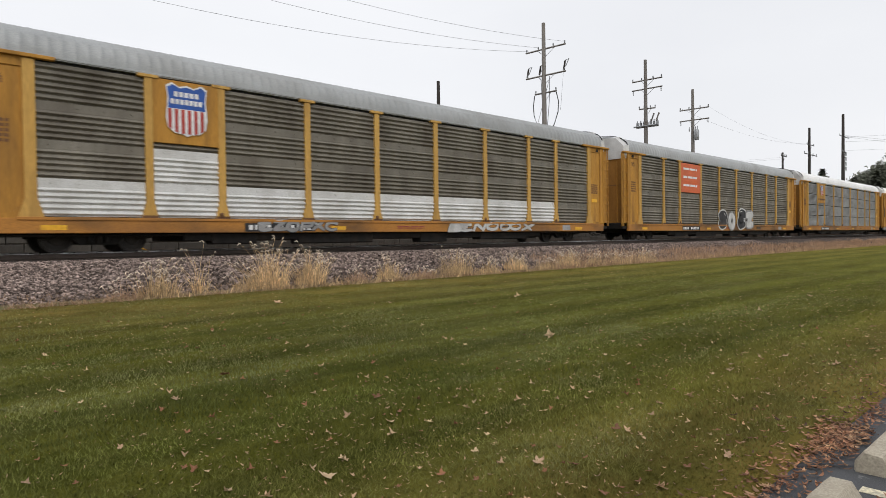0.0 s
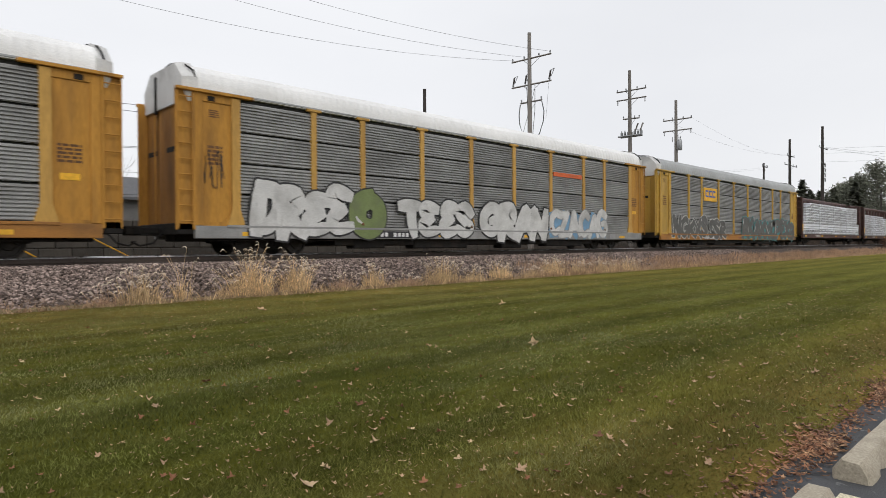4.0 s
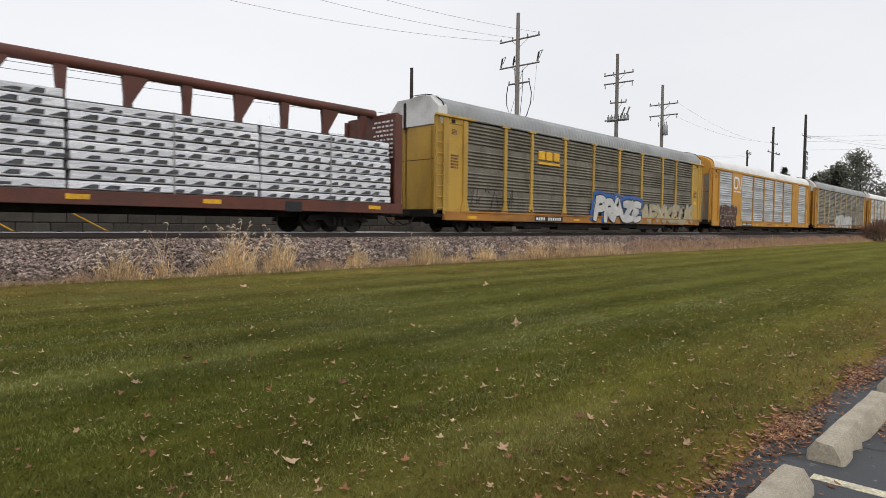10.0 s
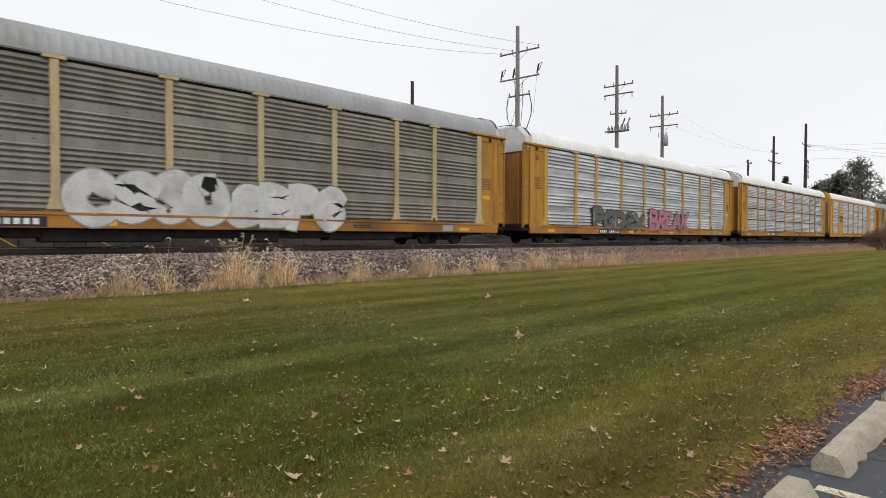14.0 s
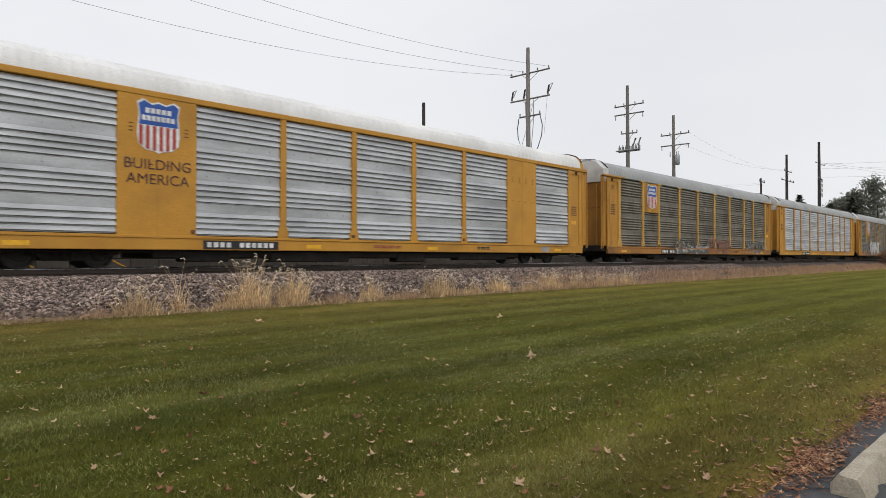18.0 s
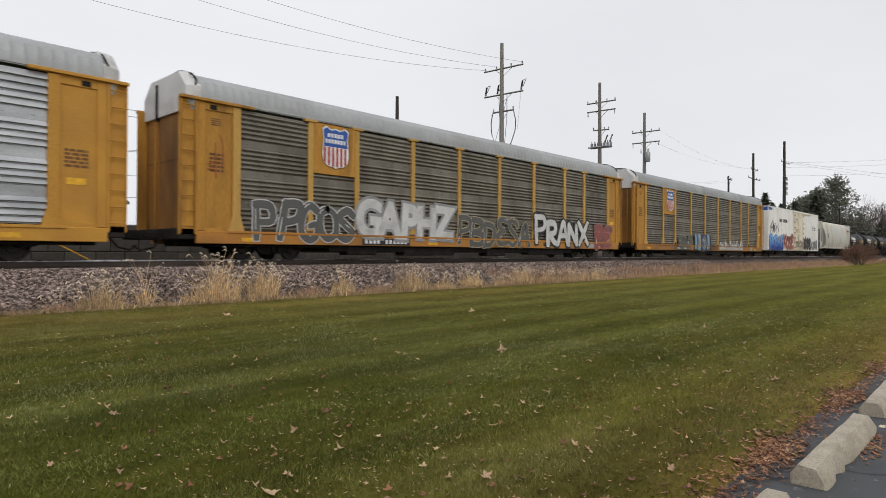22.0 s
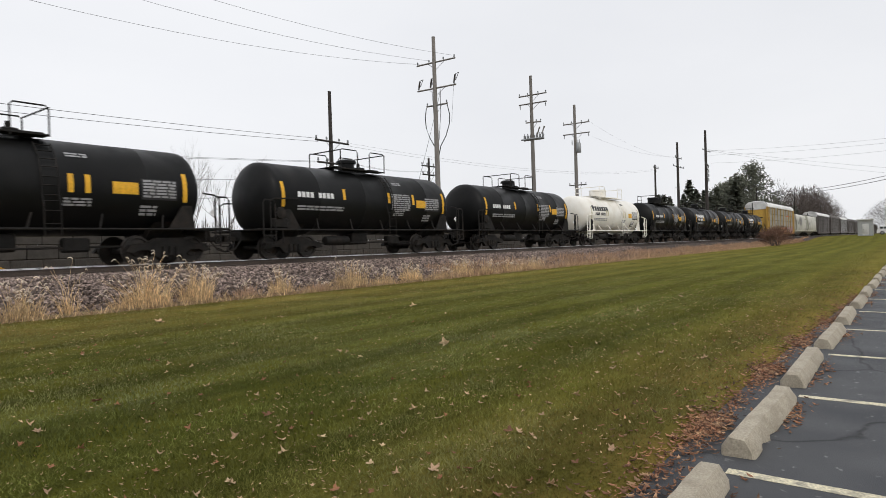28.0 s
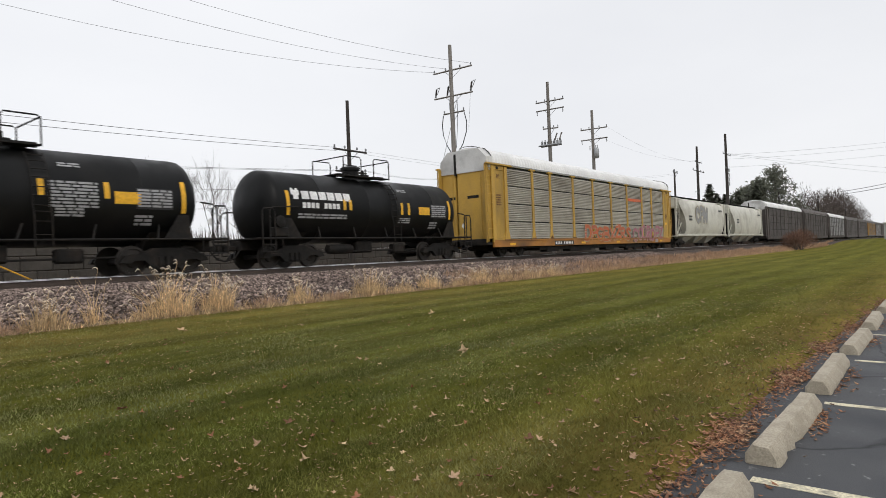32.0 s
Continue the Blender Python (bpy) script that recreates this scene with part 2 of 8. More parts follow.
M = {}
M["yellow"] = surface("railcar_yellow", (0.47, 0.235, 0.042, 1), (0.34, 0.165, 0.032, 1), 0.65, spec=0.25, scale=1.6, stretch=(1.6, 1, 0.22), fine=22, dirt=(0.13, 0.065, 0.025, 1), dirt_scale=1.5, dirt_amount=0.6, per_piece=0.06, bump=0.05)
M["yellow_new"] = surface("railcar_yellow_clean", (0.53, 0.268, 0.042, 1), (0.45, 0.215, 0.032, 1), 0.55, spec=0.3, scale=1.3, dirt=(0.16, 0.08, 0.03, 1), dirt_scale=0.7, dirt_amount=0.3, per_piece=0.05, bump=0.04)
M["yellow_pale"] = surface("railcar_yellow_faded", (0.50, 0.305, 0.05, 1), (0.40, 0.235, 0.04, 1), 0.6, scale=1.3, stretch=(1, 1, 0.4), dirt=(0.13, 0.09, 0.04, 1), dirt_scale=0.9, dirt_amount=0.5, per_piece=0.06, bump=0.05)
# end-door yellow: grime, plus the shade of the end faces put into the colour
M["yellow_grimy"] = surface("railcar_yellow_grimy", (0.36, 0.17, 0.035, 1), (0.22, 0.105, 0.028, 1), 0.7, spec=0.2, scale=1.2, stretch=(1, 1, 0.3), amount=0.8, dirt=(0.09, 0.05, 0.025, 1), dirt_scale=1.1, dirt_amount=0.7, per_piece=0.08, bump=0.05)
M["yellow_post"] = surface("railcar_post_yellow", (0.52, 0.31, 0.085, 1), (0.42, 0.235, 0.055, 1), 0.65, spec=0.25, scale=1.6, stretch=(1.6, 1, 0.22), fine=22, dirt=(0.2, 0.11, 0.04, 1), dirt_scale=1.5, dirt_amount=0.45, per_piece=0.08, bump=0.05)
M["sill"] = surface("railcar_sill_yellow", (0.42, 0.18, 0.025, 1), (0.27, 0.11, 0.025, 1), 0.6, scale=1.0, stretch=(0.5, 1, 1), dirt=(0.045, 0.03, 0.02, 1), dirt_scale=0.8, dirt_amount=0.8, per_piece=0.08, bump=0.06)
M["panel_faded"] = surface("weathered_steel_panel", (0.20, 0.182, 0.148, 1), (0.125, 0.112, 0.088, 1), 0.6, metal=0.25, scale=1.1, stretch=(1.6, 1, 0.5), amount=0.8, dirt=(0.075, 0.06, 0.045, 1), dirt_scale=0.6, dirt_amount=0.6, per_piece=0.10, bump=0.06)
M["panel_grey"] = surface("dull_galvanised_panel", (0.33, 0.33, 0.325, 1), (0.22, 0.22, 0.215, 1), 0.5, metal=0.4, scale=1.1, stretch=(0.8, 1, 1.4), amount=0.7, dirt=(0.10, 0.095, 0.09, 1), dirt_scale=0.8, dirt_amount=0.45, per_piece=0.10, bump=0.05)
M["panel_tan_dark"] = surface("dusty_steel_panel", (0.25, 0.235, 0.205, 1), (0.17, 0.158, 0.135, 1), 0.6, metal=0.2, scale=1.1, stretch=(1.6, 1, 0.5), amount=0.8, dirt=(0.10, 0.085, 0.065, 1), dirt_scale=0.6, dirt_amount=0.5, per_piece=0.10, bump=0.06)
M["post_bleached"] = surface("bleached_post_paint", (0.50, 0.40, 0.24, 1), (0.40, 0.30, 0.16, 1), 0.7, spec=0.2, scale=1.6, stretch=(1.6, 1, 0.3), dirt=(0.2, 0.13, 0.07, 1), dirt_scale=1.5, dirt_amount=0.4, per_piece=0.08)
M["panel_tan"] = surface("sun_bleached_panel", (0.40, 0.375, 0.32, 1), (0.28, 0.26, 0.21, 1), 0.6, metal=0.2, scale=1.1, stretch=(0.8, 1, 1.4), amount=0.7, dirt=(0.15, 0.12, 0.09, 1), dirt_scale=0.8, dirt_amount=0.45, per_piece=0.10, bump=0.05)
M["panel_bright"] = surface("bright_galvanised_panel", (0.56, 0.575, 0.59, 1), (0.29, 0.30, 0.312, 1), 0.42, metal=0.45, scale=0.8, stretch=(0.5, 1, 2.2), amount=0.8, dirt=(0.30, 0.30, 0.30, 1), dirt_scale=0.8, dirt_amount=0.4, per_piece=0.08, bump=0.03)
M["panel_white"] = surface("whitewashed_panel", (0.66, 0.66, 0.65, 1), (0.5, 0.5, 0.48, 1), 0.6, scale=1.5, dirt=(0.2, 0.18, 0.15, 1), dirt_scale=0.9, dirt_amount=0.4, per_piece=0.05, ribs=0)
M["roof_grey"] = surface("grey_roof", (0.36, 0.37, 0.37, 1), (0.27, 0.28, 0.28, 1), 0.55, metal=0.3, scale=0.7, dirt=(0.17, 0.16, 0.14, 1), dirt_scale=0.5, dirt_amount=0.4, per_piece=0.1)
M["roof_white"] = surface("white_roof", (0.82, 0.82, 0.81, 1), (0.6, 0.6, 0.59, 1), 0.5, scale=0.7, dirt=(0.35, 0.33, 0.3, 1), dirt_scale=0.5, dirt_amount=0.3, per_piece=0.04)
M["end_white"] = surface("white_end", (0.62, 0.62, 0.61, 1), (0.45, 0.45, 0.44, 1), 0.6, scale=1.2, dirt=(0.1, 0.09, 0.08, 1), dirt_scale=0.8, dirt_amount=0.5)
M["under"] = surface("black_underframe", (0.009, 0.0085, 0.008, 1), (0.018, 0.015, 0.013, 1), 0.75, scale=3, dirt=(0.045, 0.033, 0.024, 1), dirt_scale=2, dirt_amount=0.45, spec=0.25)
M["rust"] = surface("dark_rust", (0.16, 0.075, 0.03, 1), (0.08, 0.04, 0.02, 1), 0.8, scale=6, per_piece=0.2)
M["wheel"] = surface("worn_steel_wheel", (0.022, 0.019, 0.017, 1), (0.045, 0.037, 0.03, 1), 0.6, metal=0.3, scale=3)
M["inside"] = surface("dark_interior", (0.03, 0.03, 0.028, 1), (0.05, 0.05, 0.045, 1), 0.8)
M["black"] = surface("tank_black", (0.0045, 0.0048, 0.005, 1), (0.008, 0.0082, 0.008, 1), 0.45, scale=0.6, dirt=(0.022, 0.02, 0.018, 1), dirt_scale=0.7, dirt_amount=0.35, per_piece=0.2, bump=0.0, spec=0.17)
M["tank_white"] = surface("tank_white", (0.85, 0.83, 0.77, 1), (0.72, 0.69, 0.61, 1), 0.42, scale=0.8, fine_amount=0.03, dirt=(0.55, 0.45, 0.30, 1), dirt_scale=0.9, dirt_amount=0.4, bump=0.0)
M["reefer"] = surface("boxcar_white", (0.86, 0.85, 0.82, 1), (0.78, 0.77, 0.73, 1), 0.5, scale=0.5, stretch=(1, 1, 0.4), dirt=(0.62, 0.58, 0.50, 1), dirt_scale=0.5, dirt_amount=0.4, bump=0.01)
M["reefer_door"] = surface("boxcar_door_cream", (0.80, 0.74, 0.60, 1), (0.68, 0.60, 0.45, 1), 0.55, scale=0.9, dirt=(0.28, 0.15, 0.07, 1), dirt_scale=1.6, dirt_amount=0.6, bump=0.04)
M["hopper"] = surface("hopper_light_grey", (0.55, 0.55, 0.51, 1), (0.44, 0.44, 0.40, 1), 0.55, scale=0.7, stretch=(1, 1, 0.5), dirt=(0.40, 0.27, 0.09, 1), dirt_scale=0.8, dirt_amount=0.75, bump=0.04)
M["hopper_cream"] = surface("hopper_cream", (0.58, 0.57, 0.50, 1), (0.46, 0.45, 0.40, 1), 0.55, scale=0.7, dirt=(0.2, 0.17, 0.12, 1), dirt_scale=0.7, dirt_amount=0.45, bump=0.04)
M["boxcar_red"] = surface("flatcar_oxide_red", (0.115, 0.036, 0.022, 1), (0.06, 0.022, 0.016, 1), 0.6, scale=1.2, dirt=(0.03, 0.02, 0.018, 1), dirt_scale=0.9, dirt_amount=0.5, per_piece=0.12, bump=0.06)
M["flatcar_brown"] = surface("flatcar_dark_brown_red", (0.07, 0.028, 0.021, 1), (0.035, 0.017, 0.014, 1), 0.6, scale=1.2, dirt=(0.02, 0.015, 0.014, 1), dirt_scale=0.9, dirt_amount=0.6, per_piece=0.12, bump=0.06)
M["brown_car"] = surface("railcar_dark_brown", (0.085, 0.072, 0.066, 1), (0.055, 0.047, 0.042, 1), 0.6, scale=0.8, dirt=(0.04, 0.03, 0.025, 1), dirt_scale=0.8, dirt_amount=0.5, per_piece=0.2)
M["wrap"] = surface("white_lumber_wrap", (0.84, 0.85, 0.89, 1), (0.52, 0.54, 0.60, 1), 0.42, scale=2.2, stretch=(0.5, 1, 7.0), amount=0.9, fine=14, fine_amount=0.2, per_piece=0.1, bump=0.6, bump_scale=9)
M["wrap_print"] = surface("wrap_dark_print", (0.035, 0.037, 0.042, 1), (0.12, 0.125, 0.135, 1), 0.45, scale=6, per_piece=0.3)
M["wood"] = surface("fresh_timber", (0.42, 0.29, 0.16, 1), (0.33, 0.22, 0.12, 1), 0.7, scale=6, per_piece=0.2)
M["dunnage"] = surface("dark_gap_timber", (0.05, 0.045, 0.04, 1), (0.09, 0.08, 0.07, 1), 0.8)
for k, c in dict(paint_white=(0.75, 0.75, 0.75), paint_black=(0.015, 0.015, 0.017), paint_blue=(0.02, 0.09, 0.38), paint_red=(0.42, 0.045, 0.03),
                 paint_orange=(0.62, 0.12, 0.03), paint_teal=(0.03, 0.22, 0.24), paint_pink=(0.50, 0.13, 0.20), paint_grey=(0.33, 0.33, 0.34), paint_yellow=(0.78, 0.42, 0.02),
                 paint_sky=(0.16, 0.34, 0.55), paint_green=(0.16, 0.24, 0.07), paint_purple=(0.12, 0.06, 0.16), paint_brick=(0.28, 0.06, 0.04), paint_cream=(0.6, 0.55, 0.36)).items():
    M[k] = surface(k, c + (1,), None, 0.55, scale=2.5, amount=0.25, fine=12, dirt=tuple(0.4 * x + 0.02 for x in c) + (1,), dirt_scale=1.5, dirt_amount=0.35, bump=0.03)
for k in ("white", "black", "blue", "red", "orange", "teal", "pink", "grey", "sky", "green", "purple", "brick", "cream", "maroon", "smoke"):
    M["spray_" + k] = surface("spray_" + k, {"white": (0.60, 0.60, 0.59), "black": (0.02, 0.02, 0.022), "blue": (0.03, 0.12, 0.42), "red": (0.30, 0.06, 0.05), "orange": (0.5, 0.12, 0.04),
                              "teal": (0.05, 0.24, 0.25), "pink": (0.42, 0.16, 0.21), "grey": (0.30, 0.30, 0.30), "sky": (0.17, 0.33, 0.50), "green": (0.17, 0.22, 0.08),
                              "purple": (0.13, 0.07, 0.15), "brick": (0.26, 0.075, 0.06), "cream": (0.42, 0.36, 0.22), "maroon": (0.075, 0.028, 0.026), "smoke": (0.10, 0.10, 0.095)}[k] + (1,), None, 0.6, scale=1.6, amount=0.45, dirt=(0.1, 0.09, 0.08, 1), dirt_scale=1.3, dirt_amount=0.4)


def fade(name, low, high, z0, z1):
    """Sprayed paint that was faded from one colour at the foot to another at the top of the letters."""
    m = surface(name, low, tuple(0.8 * c for c in low[:3]) + (1,), 0.55, scale=2.0, amount=0.3, bump=0.02)
    n, l = m.node_tree.nodes, m.node_tree.links
    co, sep, r, x = n.new("ShaderNodeTexCoord"), n.new("ShaderNodeSeparateXYZ"), n.new("ShaderNodeMapRange"), n.new("ShaderNodeMix")
    x.data_type = "RGBA"
    l.new(co.outputs["Object"], sep.inputs[0])
    l.new(sep.outputs[2], r.inputs[0])
    r.inputs[1].default_value, r.inputs[2].default_value = z0, z1
    l.new(r.outputs[0], x.inputs[0])
    bsdf = n["Principled BSDF"]
    l.new(bsdf.inputs["Base Color"].links[0].from_socket, x.inputs[6])
    x.inputs[7].default_value = high
    l.new(x.outputs[2], bsdf.inputs["Base Color"])
    return m


M["fade_blue"] = fade("spray_blue_fade", (0.018, 0.085, 0.42, 1), (0.14, 0.38, 0.74, 1), 1.0, 1.7)
M["fade_ground"] = fade("spray_blue_to_rust_fade", (0.012, 0.045, 0.22, 1), (0.30, 0.13, 0.05, 1), 1.35, 1.85)
M["fade_brick"] = fade("spray_brick_fade", (0.34, 0.11, 0.08, 1), (0.26, 0.075, 0.055, 1), 1.0, 2.0)
M["ballast"] = surface("ballast_stone", (0.115, 0.09, 0.078, 1), (0.04, 0.032, 0.028, 1), 0.9, scale=9, amount=0.9, fine=26, fine_amount=0.75, bump=1.0, bump_scale=16, spec=0.15)
M["rail"] = surface("rail_steel", (0.075, 0.056, 0.045, 1), (0.05, 0.038, 0.032, 1), 0.6, metal=0.3, scale=4)
M["rail_top"] = surface("polished_rail_head", (0.80, 0.80, 0.80, 1), (0.7, 0.7, 0.7, 1), 0.32, metal=0.95, scale=4, bump=0.02)
M["tie"] = surface("weathered_tie", (0.05, 0.04, 0.034, 1), (0.03, 0.025, 0.022, 1), 0.85, scale=4, stretch=(1, 0.3, 1), bump=0.4, per_piece=0.25)
M["concrete"] = surface("worn_concrete", (0.40, 0.355, 0.275, 1), (0.28, 0.24, 0.18, 1), 0.85, scale=6, fine=70, fine_amount=0.2, dirt=(0.2, 0.17, 0.12, 1), dirt_scale=4, dirt_amount=0.5, bump=0.35, bump_scale=50, per_piece=0.05)
M["line_paint"] = surface("worn_line_paint", (0.66, 0.60, 0.42, 1), (0.5, 0.46, 0.36, 1), 0.75, scale=14, fine=60, fine_amount=0.3, dirt=(0.09, 0.09, 0.09, 1), dirt_scale=9, dirt_amount=0.75, bump=0.2)
M["pole"] = surface("weathered_pole_wood", (0.20, 0.185, 0.17, 1), (0.12, 0.11, 0.10, 1), 0.85, scale=3, stretch=(6, 6, 0.4), bump=0.4, per_piece=0.25)
M["pole_dark"] = surface("creosoted_pole_wood", (0.035, 0.03, 0.027, 1), (0.06, 0.05, 0.043, 1), 0.85, scale=3, stretch=(6, 6, 0.4), bump=0.4)
M["metal_grey"] = surface("galvanised_fitting", (0.30, 0.31, 0.32, 1), (0.2, 0.21, 0.22, 1), 0.5, metal=0.5, scale=3, per_piece=0.15)
M["wire"] = surface("wire_black", (0.06, 0.06, 0.065, 1), None, 0.6)
M["brush"] = surface("dark_brush", (0.085, 0.062, 0.048, 1), (0.04, 0.032, 0.026, 1), 0.9, island=0.4, scale=0.6, fine=6, fine_amount=0.4)
M["bark"] = surface("bare_bark", (0.13, 0.105, 0.09, 1), (0.08, 0.065, 0.055, 1), 0.9, scale=4, stretch=(3, 3, 0.6), bump=0.5)
# needle green lightened and greyed: the haze of distance is in the colour
M["needles"] = surface("conifer_needles", (0.115, 0.122, 0.088, 1), (0.07, 0.078, 0.06, 1), 0.9, island=0.45, scale=0.7, fine=5, fine_amount=0.4, per_piece=0.25)
M["twigs"] = surface("bare_twigs", (0.095, 0.076, 0.066, 1), (0.065, 0.053, 0.048, 1), 0.9, island=0.25, scale=0.8, per_piece=0.15)
M["dry_grass"] = surface("dry_grass", (0.66, 0.48, 0.265, 1), (0.44, 0.28, 0.145, 1), 0.8, island=0.5, scale=2.0, fine=9, fine_amount=0.3, per_piece=0.15)
M["dry_grass_dark"] = surface("dry_grass_brown", (0.47, 0.31, 0.20, 1), (0.30, 0.185, 0.115, 1), 0.85, island=0.4, scale=1.5, fine=9, fine_amount=0.35)
M["leaf_tan"] = surface("fallen_leaf_tan", (0.42, 0.28, 0.17, 1), (0.26, 0.15, 0.085, 1), 0.75, island=0.35, scale=20, per_piece=0.3)
M["leaf_red"] = surface("fallen_leaf_russet", (0.22, 0.095, 0.045, 1), (0.12, 0.055, 0.03, 1), 0.8, island=0.65, scale=20, per_piece=0.3)
M["leaf_pale"] = surface("fallen_leaf_pale", (0.52, 0.38, 0.23, 1), (0.32, 0.19, 0.10, 1), 0.75, island=0.35, scale=20, per_piece=0.3)
M["shed"] = surface("grey_metal_shed", (0.36, 0.37, 0.37, 1), (0.30, 0.31, 0.31, 1), 0.5, scale=1)
M["car_white"] = surface("car_paint_white", (0.72, 0.72, 0.73, 1), (0.66, 0.66, 0.67, 1), 0.25, scale=1, bump=0.0)
M["glass_dark"] = surface("tinted_glass", (0.02, 0.022, 0.025, 1), None, 0.08, scale=1, bump=0.0)
M["tyre"] = surface("tyre_rubber", (0.02, 0.02, 0.02, 1), None, 0.85)


def lawn_material():
    """Mown grass in late autumn: mowing bands along the track, dry patches, tan edges."""
    m = bpy.data.materials.new("lawn_grass")
    m.use_nodes = True
    n, l = m.node_tree.nodes, m.node_tree.links
    bsdf = n["Principled BSDF"]
    co = n.new("ShaderNodeTexCoord")
    sep = n.new("ShaderNodeSeparateXYZ")
    l.new(co.outputs["Object"], sep.inputs[0])

    def tex(scale, detail=5.0, stretch=(1, 1, 1)):
        mp = n.new("ShaderNodeMapping")
        mp.inputs["Scale"].default_value = stretch
        l.new(co.outputs["Object"], mp.inputs[0])
        t = n.new("ShaderNodeTexNoise")
        t.inputs["Scale"].default_value, t.inputs["Detail"].default_value = scale, detail
        l.new(mp.outputs[0], t.inputs[0])
        return t.outputs[0]

    def span(src, lo, hi, a=0.0, b=1.0):
        r = n.new("ShaderNodeMapRange")
        for i, v in enumerate((lo, hi, a, b)):
            r.inputs[i + 1].default_value = v
        l.new(src, r.inputs[0])
        return r.outputs[0]

    def mix(fac, a, b, blend="MIX"):
        x = n.new("ShaderNodeMix")
        x.data_type, x.blend_type = "RGBA", blend
        for s, v in ((x.inputs[0], fac), (x.inputs[6], a), (x.inputs[7], b)):
            if isinstance(v, (float, tuple)):
                s.default_value = v
            else:
                l.new(v, s)
        return x.outputs[2]

    green, dark, tan = (0.108, 0.108, 0.012, 1), (0.050, 0.058, 0.006, 1), (0.24, 0.165, 0.048, 1)
    wave = n.new("ShaderNodeTexWave")
    wave.bands_direction = "Y"
    wave.inputs["Scale"].default_value, wave.inputs["Distortion"].default_value = 0.24, 1.2
    wave.inputs["Detail"].default_value, wave.inputs["Detail Scale"].default_value = 2.0, 0.6
    l.new(co.outputs["Object"], wave.inputs[0])
    col = mix(span(wave.outputs[1], 0.2, 0.8, 0.0, 0.75), green, dark)
    col = mix(span(tex(0.45, 4, (0.45, 1, 1)), 0.48, 0.75, 0.0, 0.5), col, (0.13, 0.142, 0.045, 1))
    col = mix(span(tex(2.2), 0.45, 0.8, 0.0, 0.45), col, (0.15, 0.13, 0.042, 1))
    col = mix(span(tex(34.0, 3), 0.3, 0.75, 0.0, 0.55), col, (0.045, 0.052, 0.015, 1))
    edge = mix(span(sep.outputs[1], 3.4, 1.5), (0.0, 0.0, 0.0, 1), (1.0, 1.0, 1.0, 1))
    back = mix(span(sep.outputs[1], 9.5, 15.0), (0.0, 0.0, 0.0, 1), (1.0, 1.0, 1.0, 1))
    both = mix(1.0, edge, back, "ADD")
    worn = mix(1.0, both, span(tex(0.8, 5), 0.3, 0.62, 0.15, 0.75), "MULTIPLY")
    col = mix(worn, col, tan)
    col = mix(span(sep.outputs[0], 3.0, 40.0, 0.0, 0.55), col, (0.175, 0.165, 0.032, 1))     # paler and yellower further along
    l.new(col, bsdf.inputs["Base Color"])
    bsdf.inputs["Roughness"].default_value = 0.85
    bsdf.inputs["Specular IOR Level"].default_value = 0.02
    b = n.new("ShaderNodeBump")
    b.inputs["Strength"].default_value, b.inputs["Distance"].default_value = 0.9, 0.04
    l.new(tex(45.0, 3), b.inputs["Height"])
    l.new(b.outputs[0], bsdf.inputs["Normal"])
    return m


